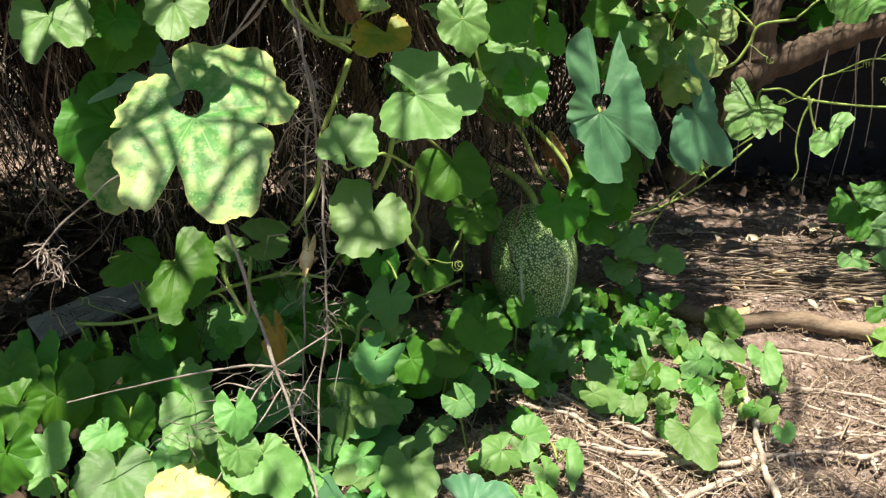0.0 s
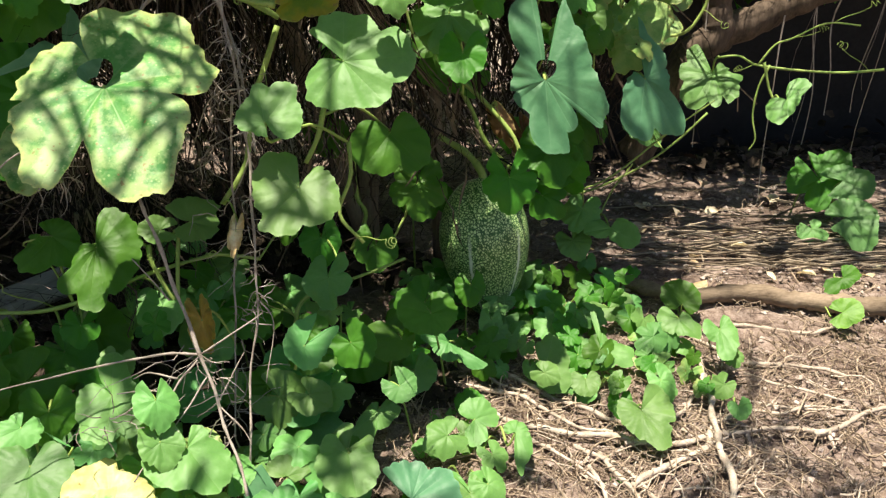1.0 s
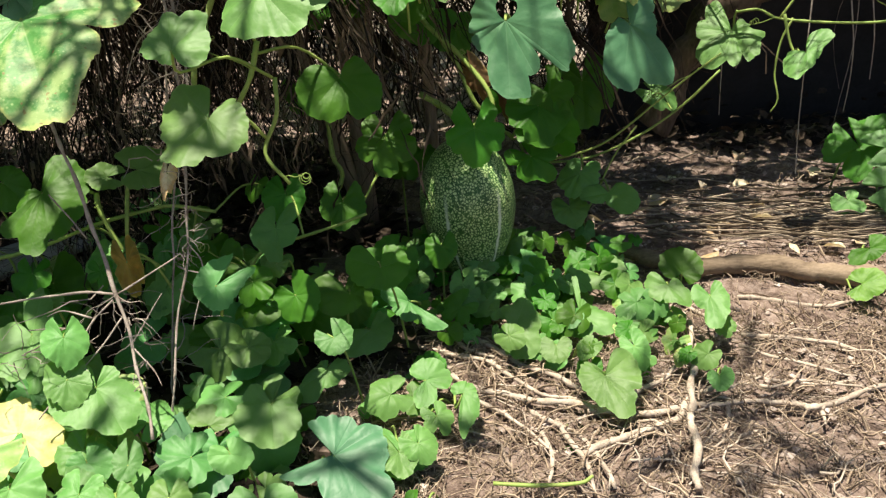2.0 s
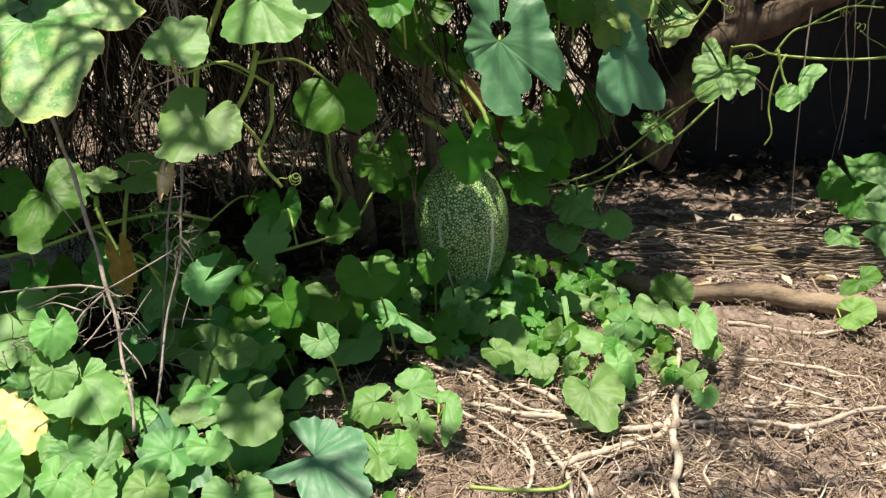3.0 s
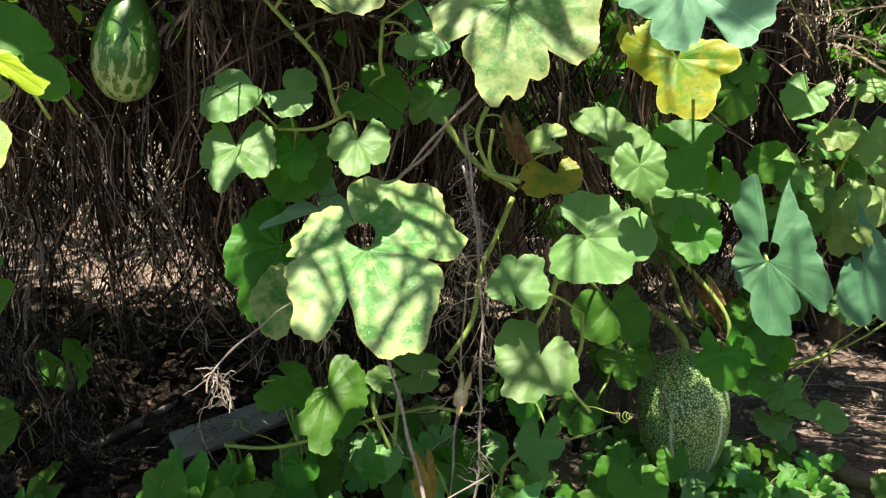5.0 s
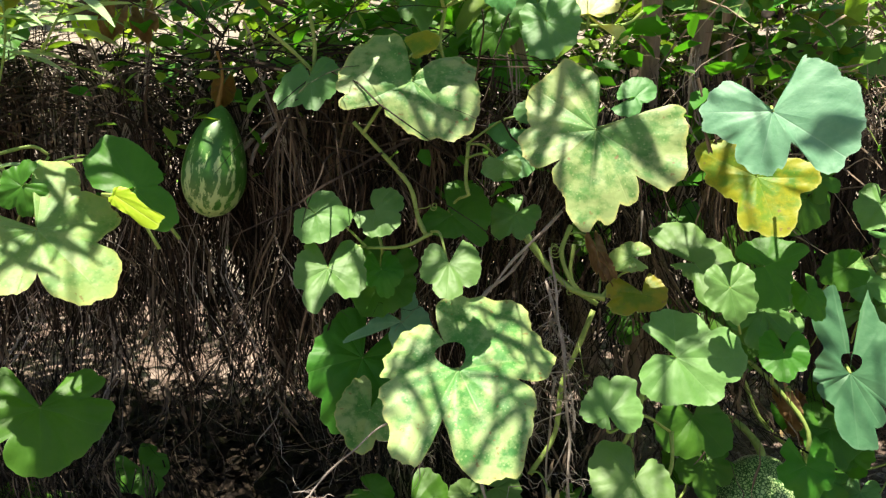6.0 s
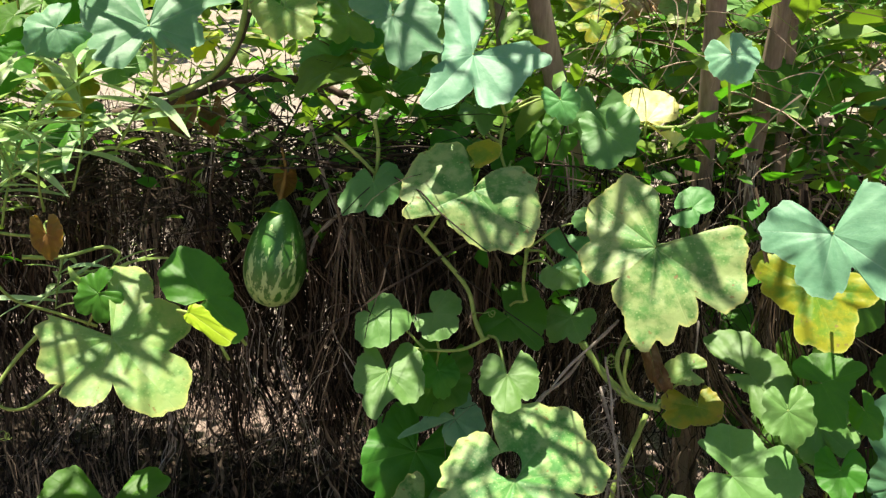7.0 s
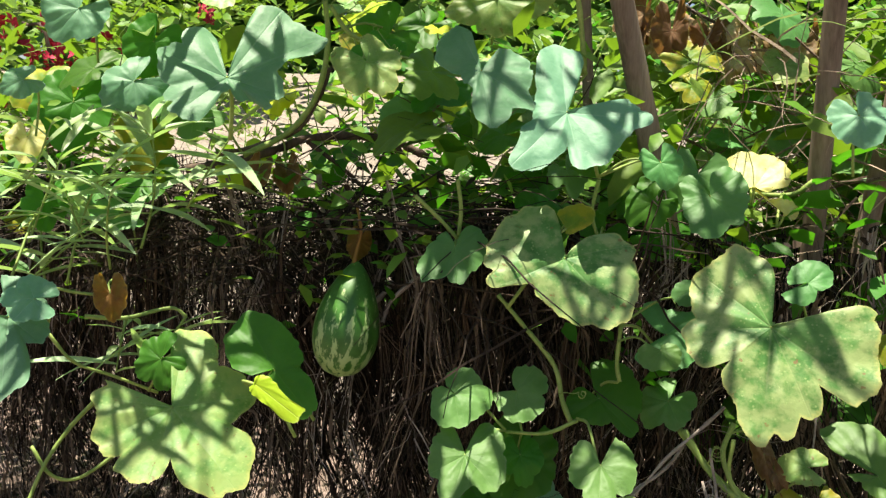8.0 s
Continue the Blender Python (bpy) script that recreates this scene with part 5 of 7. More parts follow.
shaped_leaf(vine, (0.105, 1.577, 1.190), (0.121, 1.506, 1.057), (-0.22, -0.87, 0.44), "blue", ((-151, .08), (-150, .16), (-149, .32), (-148, .59), (-147, .82), (-146, .80), (-145, .73), (-114, .83), (-94, .93), (-67, .98), (-45, 1), (-30, .99), (-23, .82), (-22, .53), (-17, .43), (-4, .68), (6, .78), (18, .78), (35, .73), (52, .55), (70, .62), (83, .79), (100, .79), (120, .74), (139, .63), (146, .41), (147, .19), (151, .07)))
shaped_leaf(vine, (0.116, 1.710, 1.055), (0.132, 1.635, 0.947), (-0.20, -0.82, 0.54), "autumn", ((-164, .24), (-119, .48), (-78, .88), (-58, .63), (-36, .78), (-22, .94), (-9, 1), (7, .88), (21, .85), (42, .47), (64, .51), (114, .84), (127, .98), (142, .92), (161, .64), (164, .31)))
shaped_leaf(vine, (-0.365, 1.592, 1.091), (-0.339, 1.568, 1.063), (0.04, -0.75, 0.66), "fresh", ((-150, .22), (-5, .88), (35, .83), (79, 1), (114, .88), (150, .61)))
shaped_leaf(vine, (-0.714, 1.531, 0.996), (-0.654, 1.515, 0.965), (0.19, -0.67, 0.72), "fresh", ((-172, .29), (-155, .53), (-137, .67), (-109, .81), (-87, .85), (-60, .78), (-53, .98), (-37, 1), (14, .87), (41, .94), (72, .93), (89, .86), (120, .61), (147, .54), (172, .37)))
shaped_leaf(vine, (-0.611, 1.586, 0.994), (-0.554, 1.574, 0.972), (0.14, -0.69, 0.71), "fresh", ((-153, .20), (-137, .55), (-115, .86), (-90, 1), (-63, .99), (-44, .93), (-22, .72), (-3, .90), (18, .97), (65, .98), (115, .74), (141, .72), (153, .34)))
shaped_leaf(vine, (-0.470, 1.652, 0.976), (-0.400, 1.619, 0.926), (0.08, -0.78, 0.62), "deep", ((-164, .19), (-155, .47), (-149, .74), (-127, .86), (-99, .92), (-66, .85), (-19, .85), (0, 1), (19, .52), (80, .62), (98, .74), (153, .53), (170, .40), (171, .17)))
leaf(vine, (-0.347, 1.691, 0.972), (-0.382, 1.655, 0.939), (0.04, -0.70, 0.71), 0.100, "fresh", 0.57)
leaf(vine, (-0.600, 1.582, 0.877), (-0.584, 1.550, 0.838), (0.15, -0.74, 0.66), 0.084, "deep", 0.21)
shaped_leaf(vine, (-0.102, 1.559, 0.855), (-0.079, 1.518, 0.808), (-0.08, -0.77, 0.63), "autumn", ((-152, .30), (-141, .68), (-105, .65), (-58, .71), (-6, .54), (34, .58), (63, .88), (87, 1), (118, 1), (144, .87), (152, .32)))
leaf(vine, (-0.121, 1.578, 0.920), (-0.166, 1.587, 0.925), (-0.06, -0.67, 0.74), 0.073, "pale", 0.30)
shaped_leaf(vine, (0.002, 1.641, 0.895), (0.117, 1.602, 0.879), (-0.12, -0.65, 0.75), "fresh", ((-164, .69), (-151, 1), (-102, .76), (-90, .55), (-8, .64), (40, .87), (57, .81), (71, .62), (79, .31), (130, .25), (164, .39)))
shaped_leaf(vine, (0.119, 1.595, 0.907), (0.209, 1.583, 0.920), (-0.19, -0.74, 0.64), "deep", ((-163, .45), (-136, .67), (-103, .64), (-55, .70), (-19, .92), (-3, .64), (24, .52), (58, .75), (71, 1), (118, .86), (142, .71), (163, .45)))
shaped_leaf(vine, (0.146, 1.655, 0.791), (0.171, 1.595, 0.750), (-0.15, -0.60, 0.78), "fresh", ((-158, .38), (-88, .40), (-77, .79), (-48, .89), (-23, .80), (0, .46), (24, .91), (48, 1), (83, .96), (118, .65), (148, .89), (158, .33)))
leaf(vine, (0.156, 1.551, 0.757), (0.153, 1.509, 0.716), (-0.19, -0.68, 0.71), 0.089, "deep", 0.21)
shaped_leaf(vine, (-0.553, 1.655, 1.493), (-0.638, 1.553, 1.388), (0.09, -0.75, 0.65), "blue", ((-146, .12), (-145, .38), (-144, .57), (-142, .67), (-125, .75), (-119, .91), (-104, .75), (-92, .71), (-48, .79), (-39, .69), (-37, .40), (-20, .73), (-8, .85), (2, .89), (16, .64), (40, .35), (95, .43), (126, .92), (138, 1), (150, .91), (159, .73), (160, .41), (161, .20)))
shaped_leaf(vine, (-0.708, 1.639, 1.564), (-0.699, 1.562, 1.463), (0.17, -0.78, 0.60), "blue", ((-157, .24), (-156, .48), (-104, .71), (-67, .74), (-55, .97), (-46, .86), (-36, .81), (-25, .95), (-13, 1), (-2, .85), (18, .33), (75, .30), (96, .51), (110, .73), (132, .87), (153, .92), (163, .70), (165, .19)))
shaped_leaf(vine, (-0.296, 1.749, 1.349), (-0.267, 1.700, 1.279), (-0.03, -0.82, 0.57), "cool", ((-166, .24), (-158, .58), (-140, .80), (-118, .82), (-81, .74), (-46, .76), (-23, .88), (-15, .76), (-5, .80), (12, 1), (31, .97), (56, .72), (104, .49), (147, .69), (162, .63), (166, .36)))
shaped_leaf(vine, (-1.063, 1.366, 1.530), (-1.015, 1.260, 1.384), (0.39, -0.68, 0.62), "blue", ((-168, .19), (-167, .46), (-166, .64), (-165, .89), (-152, .96), (-141, .89), (-123, 1), (-115, .84), (-114, .61), (-105, .43), (-76, .49), (-50, .43), (-49, .27), (-22, .26), (-14, .14), (10, .21), (16, .38), (25, .55), (41, .60), (59, .58), (75, .47), (94, .58), (112, .61), (132, .52), (145, .65), (160, .65), (168, .51), (169, .21)))
leaf(vine, (-1.460, 1.687, 1.540), (-1.499, 1.634, 1.502), (0.52, -0.72, 0.47), 0.120, "blue", 0.30)
leaf(vine, (-1.538, 1.622, 1.679), (-1.564, 1.570, 1.624), (0.57, -0.71, 0.41), 0.127, "blue", 0.30)
leaf(vine, (-1.486, 1.404, 1.525), (-1.509, 1.373, 1.510), (0.59, -0.66, 0.47), 0.062, "blue", 0.30)
leaf(vine, (-0.934, 1.660, 1.580), (-0.883, 1.647, 1.522), (0.30, -0.84, 0.45), 0.132, "pale", 0.39)
leaf(vine, (-1.553, 1.483, 1.422), (-1.538, 1.459, 1.375), (0.56, -0.64, 0.52), 0.072, "yellow", 0.21)
shaped_leaf(vine, (-1.385, 1.234, 1.138), (-1.260, 1.249, 1.065), (0.47, -0.53, 0.70), "blue", ((-145, .21), (-144, .52), (-142, .58), (-115, .54), (-93, .40), (-68, .44), (-42, .34), (-14, .47), (5, .50), (20, .37), (26, .62), (41, .92), (51, 1), (65, .92), (87, .69), (145, .20)))
leaf(vine, (-1.335, 1.235, 1.172), (-1.376, 1.209, 1.182), (0.51, -0.56, 0.65), 0.090, "blue", 0.30)
leaf(vine, (-1.528, 1.496, 1.304), (-1.516, 1.470, 1.251), (0.58, -0.68, 0.46), 0.089, "deep", 0.21)
shaped_leaf(vine, (-0.215, 1.816, 1.365), (-0.197, 1.865, 1.433), (-0.07, -0.79, 0.60), "yellow", ((-115, .20), (-68, .58), (-53, .94), (-30, 1), (-9, .95), (16, .98), (39, .89), (69, .72), (83, .46), (115, .19)))
shaped_leaf(vine, (-0.155, 1.828, 1.316), (-0.078, 1.855, 1.390), (-0.09, -0.90, 0.43), "yellow", ((-98, .17), (-96, .83), (-95, .99), (-94, 1), (-93, .83), (-91, .37), (98, .15)))
leaf(vine, (-0.084, 1.616, 1.496), (-0.066, 1.586, 1.450), (-0.17, -0.86, 0.49), 0.091, "blue", 0.39)
leaf(vine, (-0.387, 1.716, 1.408), (-0.369, 1.692, 1.368), (0.01, -0.85, 0.53), 0.075, "cool", 0.30)
leaf(vine, (-0.653, 2.063, 1.361), (-0.647, 2.040, 1.311), (0.13, -0.89, 0.43), 0.179, "deep", 0.30)
leaf(vine, (-0.798, 2.180, 1.771), (-0.775, 2.150, 1.687), (0.19, -0.90, 0.38), 0.270, "pale", 0.30)
leaf(vine, (-0.167, 2.744, 1.532), (-0.139, 2.676, 1.416), (-0.07, -0.87, 0.49), 0.213, "fresh", 0.30)
leaf(vine, (-0.058, 2.819, 1.546), (-0.024, 2.774, 1.437), (-0.11, -0.93, 0.35), 0.183, "deep", 0.30)
leaf(vine, (-0.470, 2.077, 1.335), (-0.456, 2.046, 1.269), (0.05, -0.90, 0.44), 0.112, "deep", 0.39)
leaf(vine, (-1.012, 2.017, 1.673), (-1.067, 1.980, 1.619), (0.33, -0.90, 0.28), 0.158, "deep", 0.30)
leaf(vine, (-1.480, 1.788, 1.631), (-1.499, 1.749, 1.561), (0.54, -0.79, 0.30), 0.127, "deep", 0.21)
leaf(vine, (-1.687, 1.783, 1.498), (-1.673, 1.742, 1.398), (0.58, -0.72, 0.38), 0.174, "deep", 0.21)
leaf(vine, (-0.867, 2.068, 1.295), (-0.853, 2.026, 1.210), (0.22, -0.86, 0.46), 0.147, "deep", 0.30)
leaf(vine, (0.310, 2.143, 1.328), (0.324, 2.104, 1.255), (-0.24, -0.87, 0.42), 0.128, "deep", 0.30)
leaf(vine, (0.201, 1.605, 0.856), (0.218, 1.566, 0.819), (-0.22, -0.72, 0.66), 0.059, "deep", 0.30)
leaf(vine, (-1.150, 1.300, 1.075), (-1.190, 1.285, 1.050), (0.50, -0.66, 0.56), 0.095, "deep", 0.35)
leaf(vine, (-0.378, 2.085, 1.282), (-0.392, 2.046, 1.209), (0.01, -0.88, 0.47), 0.135, "deep", 0.30)
shaped_leaf(vine, (-0.357, 1.646, 1.108), (-0.286, 1.665, 1.129), (-0.00, -0.75, 0.66), "cool", ((-151, .13), (-127, .54), (-119, .88), (-96, .93), (-72, .70), (-45, .71), (-21, .91), (0, .66), (31, .45), (86, .96), (152, 1), (163, .76), (164, .33)))
shaped_leaf(vine, (-0.315, 1.690, 1.185), (-0.357, 1.692, 1.187), (-0.02, -0.78, 0.63), "cool", ((-110, .65), (-38, 1), (38, .59), (110, .38)))
shaped_leaf(vine, (-0.121, 1.724, 1.204), (-0.071, 1.729, 1.220), (-0.12, -0.78, 0.62), "cool", ((-170, .62), (-31, .95), (-2, .84), (65, .38), (120, .85), (170, 1)))

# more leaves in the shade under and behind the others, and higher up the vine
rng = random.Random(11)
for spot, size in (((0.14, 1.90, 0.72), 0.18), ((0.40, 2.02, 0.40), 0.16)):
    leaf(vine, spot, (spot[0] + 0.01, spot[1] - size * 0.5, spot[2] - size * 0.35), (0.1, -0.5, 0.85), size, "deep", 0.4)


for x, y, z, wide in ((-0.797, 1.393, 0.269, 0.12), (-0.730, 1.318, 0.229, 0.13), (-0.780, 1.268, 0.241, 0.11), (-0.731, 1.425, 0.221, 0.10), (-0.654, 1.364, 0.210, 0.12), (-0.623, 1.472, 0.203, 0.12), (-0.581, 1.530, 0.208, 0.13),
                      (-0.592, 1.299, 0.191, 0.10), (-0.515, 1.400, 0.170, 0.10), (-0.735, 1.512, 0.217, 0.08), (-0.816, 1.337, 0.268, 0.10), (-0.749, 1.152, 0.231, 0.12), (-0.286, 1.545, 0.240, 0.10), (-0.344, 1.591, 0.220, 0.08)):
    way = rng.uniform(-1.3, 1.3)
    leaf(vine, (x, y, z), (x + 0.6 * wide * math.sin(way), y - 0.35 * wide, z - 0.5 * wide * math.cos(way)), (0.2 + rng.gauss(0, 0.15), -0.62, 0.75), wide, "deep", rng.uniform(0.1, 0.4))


BOARD_AT = (-0.88, 1.91)         # a board lies bare here


def spread_leaves(count, xs, ys, zs, sizes, kinds, lift, owner):
    for _ in range(count):
        base = Vector((rng.uniform(*xs), rng.uniform(*ys), rng.uniform(*zs)))
        size = rng.uniform(*sizes)
        if abs(base.x - BOARD_AT[0]) < 0.22 and -0.5 < base.y - BOARD_AT[1] < 0.15 and base.z < 0.5:
            continue
        face = Vector((rng.uniform(-0.5, 0.5), -0.7 + rng.uniform(-0.4, 0.4), lift + rng.uniform(-0.3, 0.3))).normalized()
        down = Vector((rng.gauss(0, 0.9), -0.4, -0.6 + rng.gauss(0, 0.4)))
        down = (down - face * down.dot(face)).normalized()
        leaf(owner, base, base + down * size * 0.62, face, size, rng.choice(kinds), rng.uniform(0.2, 0.75), rng.random() < 0.5, 0)


spread_leaves(60, (-0.80, -0.05), (1.45, 1.85), (0.05, 0.32), (0.05, 0.11), ("deep", "cool", "fresh"), 0.9, vine)
spread_leaves(56, (-0.70, -0.20), (0.95, 1.50), (0.03, 0.14), (0.05, 0.10), ("fresh", "fresh", "cool", "deep"), 1.4, vine)
spread_leaves(18, (-0.25, 0.25), (1.00, 1.40), (0.02, 0.07), (0.05, 0.09), ("fresh", "deep"), 1.5, vine)
spread_leaves(110, (0.02, 0.64), (1.58, 2.02), (0.03, 0.10), (0.035, 0.075), ("deep", "deep", "cool", "fresh"), 1.2, vine)
spread_leaves(26, (-0.25, 0.55), (1.95, 2.10), (0.25, 1.15), (0.08, 0.14), ("deep",), 0.5, vine)
spread_leaves(22, (0.40, 0.62), (1.90, 2.15), (0.62, 0.98), (0.05, 0.11), ("fresh", "deep", "fresh", "pale"), 0.9, vine)
upper_vine = thing("gourd_vine", "older gourd vine growing over the top of the thicket", "vine")
spread_leaves(40, (-0.35, 0.70), (2.20, 2.50), (1.22, 1.75), (0.08, 0.17), ("fresh", "deep", "cool"), 1.0, upper_vine)
spread_leaves(60, (-1.7, 0.6), (2.05, 2.5), (1.32, 2.0), (0.05, 0.15), ("fresh", "pale", "lime", "autumn", "deep", "mottled"), 1.0, upper_vine)
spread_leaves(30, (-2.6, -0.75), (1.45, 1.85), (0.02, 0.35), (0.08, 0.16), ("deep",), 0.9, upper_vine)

# stems above the view, added to streak the leaves below with shadow
for k in range(16):
    x, y, z = rng.uniform(-1.9, 0.9), rng.uniform(1.2, 2.1), rng.uniform(2.2, 3.0)
    turn, size = rng.uniform(0, 6.28), rng.uniform(0.3, 0.8)
    way = Vector((math.cos(turn), math.sin(turn), rng.uniform(-0.2, 0.2))) * size / 3
    p = [Vector((x, y, z)) + way * j + Vector((rng.gauss(0, .03), rng.gauss(0, .03), rng.gauss(0, .03))) for j in range(4)]
    p = [Vector((q.x, q.y, max(q.z, 1.82))) for q in p]
    tube("stem", p, rng.uniform(0.003, 0.006), 0.002, STEM, upper_vine, seed=k)
# leaves above the view, added to shade the thicket and the ground before it
spread_leaves(26, (-1.45, -0.60), (1.74, 2.15), (1.90, 2.4), (0.10, 0.2), ("cool", "fresh"), 1.8, upper_vine)
spread_leaves(9, (-2.5, -1.55), (0.95, 1.50), (1.80, 2.3), (0.12, 0.2), ("cool", "fresh"), 1.8, upper_vine)

def tendril(start, size, seed):
    """A thin green shoot that ends in a curl."""
    r = random.Random(seed)
    way = Vector((r.gauss(0, 1), r.uniform(-1.0, 0.1), r.gauss(0.3, 0.5))).normalized()
    side = way.orthogonal().normalized()
    up = way.cross(side)
    line = [start + way * size * k / 6 + Vector((0, 0, 0.03 * size * math.sin(k))) for k in range(7)]
    c, turns = line[-1], r.uniform(1.5, 3.5)
    for k in range(1, 22):
        a = turns * 6.28 * k / 21
        rad = 0.10 * size * (1 - 0.6 * k / 21)
        line.append(c + way * size * 0.22 * k / 21 + side * rad * math.sin(a) + up * rad * (1 - math.cos(a)))
    v, f = tube_data(line, 0.0011, 0.0006, 4)
    part("tendril", mesh_of("tendril", v, f, STEM), vine)


for k in range(26):
    tendril(rng.choice(STEM_POINTS), rng.uniform(0.05, 0.12), 200 + k)

# unseen leaves added high up to shade chosen leaves and soil below
for spot, size in (((-1.03, 1.33, 1.90), 0.17), ((-0.84, 1.64, 1.92), 0.16), ((-1.20, 1.74, 2.02), 0.20), ((-1.10, 1.90, 1.98), 0.18), ((-1.22, 1.60, 2.10), 0.17), ((-1.04, 1.75, 2.08), 0.15),
                   ((-0.88, 1.28, 1.98), 0.15), ((-0.94, 1.41, 2.02), 0.17), ((-0.85, 1.33, 2.06), 0.14)):
    leaf(upper_vine, spot, (spot[0] + 0.01, spot[1] - size * 0.6, spot[2] - size * 0.1), (0.1, -0.2, 0.95), size, "cool", 0.3)

# ---- gourds ----
def gourd_mesh(name, length, radius, material, blunt=0.5, peak=1.0, ribs=0.012):
    """A long egg turned round z, blossom end down, slightly ribbed."""
    rows, cols = 28, 40
    verts, faces = [], []
    for j in range(rows + 1):
        u = j / rows
        z = (u - 0.5) * length
        prof = math.sin(math.pi * min(max(u, 0.0), 1.0) ** peak) ** blunt
        for k in range(cols):
            a = 2 * math.pi * k / cols
            r = radius * prof * (1 + ribs * math.sin(10 * a + 0.4) + 0.006 * math.sin(3 * a + 5 * u))
            verts.append((r * math.cos(a), r * math.sin(a), z))
    for j in range(rows):
        for k in range(cols):
            a, b = j * cols + k, j * cols + (k + 1) % cols
            faces.append((a, b, b + cols, a + cols))
    return mesh_of(name, verts, faces, material)


ripe = tagged(new("gourd"), "large dark green gourd with pale flecks standing on soil", "gourd")
ripe.matrix_basis = pose(0.236, 1.915, 0.178, -9, -4, 0)
part("rind", gourd_mesh("rind", 0.365, 0.110, RIND, 0.46, 1.30), ripe)
tube("stalk", [(0, 0, 0.150), (0.005, 0.01, 0.19), (-0.03, 0.03, 0.24), (-0.09, 0.05, 0.28)], 0.012, 0.007, STEM, ripe, "green ridged fruit stalk")

hanging = tagged(new("hanging_gourd"), "young striped green gourd hanging from a branch by its stalk", "gourd")
hanging.matrix_basis = Matrix.Translation((-1.002, 1.748, 1.061)) @ Vector((0.062, 0.257, 0.965)).to_track_quat("Z", "X").to_matrix().to_4x4()
part("rind", gourd_mesh("rind", 0.246, 0.069, RIND_STRIPED, 0.66, 0.72), hanging)
tube("stalk", [(0, 0, 0.113), (0.004, 0.002, 0.143), (0.012, 0.004, 0.177), (0.03, 0.0, 0.233)], 0.0055, 0.003, LEAF["rust"], hanging, "dry brown fruit stalk", wander=0.012)

# ---- thicket of dry stalks behind the vine ----
def by_gourd(q):
    """Whether a place is close before the hanging gourd, where it pushed the stalks aside."""
    return abs(q.x + 1.0) < 0.095 and q.y < 1.86 and 0.90 < q.z < 1.24


def root_tassels(name, count, xs, back, depth, tops, seed, radius, material, label, sparse=(0, 0)):
    """Ragged tassels of thin roots hanging in clumps, with holes between them, and loose strands across.
    A gap is left where the sunlit soil behind shows through; sparse: a stretch along x that has few."""
    def in_gap(line):
        for q in line:
            u = (q.y - 1.6) / 1.2
            if -0.2 < u < 1.3 and ((q.x + 0.95 + 0.55 * u) / 0.035) ** 2 + ((q.z - 0.80 + 0.38 * u) / 0.06) ** 2 < 1:
                return True
        return False
    r = random.Random(seed)
    verts, faces = [], []
    for i in range(count):
        x = r.uniform(*xs)
        y = back(x) + depth * r.random()
        if noise.noise((x * 5.5, y * 2.0, seed)) < -0.16 or (sparse[0] < x < sparse[1] and r.random() < 0.65):
            continue
        top = tops(x) * (1.0 if r.random() < 0.7 else r.uniform(0.45, 0.95)) + r.uniform(-0.10, 0.06)
        foot = max(0.004, top * (r.uniform(-0.15, 0.55)))
        n = 13
        spine, c = [], Vector((x, y, top))
        way = Vector((r.gauss(0, 0.25), r.gauss(0, 0.2), -1))
        for k in range(n + 1):
            spine.append(c.copy())
            way = (way + Vector((r.gauss(0, 0.24), r.gauss(0, 0.2), r.gauss(-0.12, 0.10)))).normalized()
            c = c + way * (top - foot) / n
            c.y = max(c.y, y - 0.06)
        girth = r.uniform(0.006, 0.034)
        for s in range(r.randint(4, 15)):
            off = Vector((r.gauss(0, girth), r.gauss(0, girth), r.gauss(0, 0.02)))
            f1, f2, p1 = r.uniform(0.4, 1.3), r.uniform(0.4, 1.3), r.uniform(0, 6)
            first, last = (0 if r.random() < 0.6 else r.randint(1, 5)), r.randint(6, n)
            loose = r.uniform(0.3, 1.0)
            line = []
            for k in range(first, last + 1):
                u = k / n
                q = spine[k] + off * (0.5 + 1.1 * u * loose) + Vector((math.sin(f1 * k + p1), math.sin(f2 * k + p1 * 2), 0)) * (0.005 + 0.026 * u * loose)
                q.z = max(q.z, 0.003)
                if -1.12 < q.x < -0.68 and q.y < 2.05 and q.z < 0.30 + 0.1 * math.sin(9 * s) and len(line) > 1:
                    break
                line.append(q)
            if len(line) < 2:
                continue
            if any(by_gourd(q) for q in line) or (in_gap(line) and r.random() < 0.6):
                continue
            rad = r.uniform(*radius) * (2.0 if r.random() < 0.05 else 1.0)
            tube_data(line, rad, rad * r.uniform(0.25, 0.6), 3, 0.3, r, verts, faces)
        for s in range(r.randint(1, 5)):
            c = r.choice(spine).copy()
            way = Vector((r.gauss(0, 1), r.gauss(0, 0.5), r.gauss(-0.2, 0.7))).normalized()
            step = r.uniform(0.01, 0.045)
            line = []
            for k in range(9):
                line.append(c.copy())
                way = (way + Vector((r.gauss(0, 0.35), r.gauss(0, 0.3), r.gauss(-0.06, 0.3)))).normalized()
                c = c + way * step
                c.z = max(0.003, c.z)
            if in_gap(line):
                continue
            tube_data(line, radius[0] * 1.2, radius[0] * 0.5, 3, 0.2, r, verts, faces)
    ob = new(name, mesh_of(name, verts, faces, material, False))
    return tagged(ob, label, "dry thicket", kind="stuff")


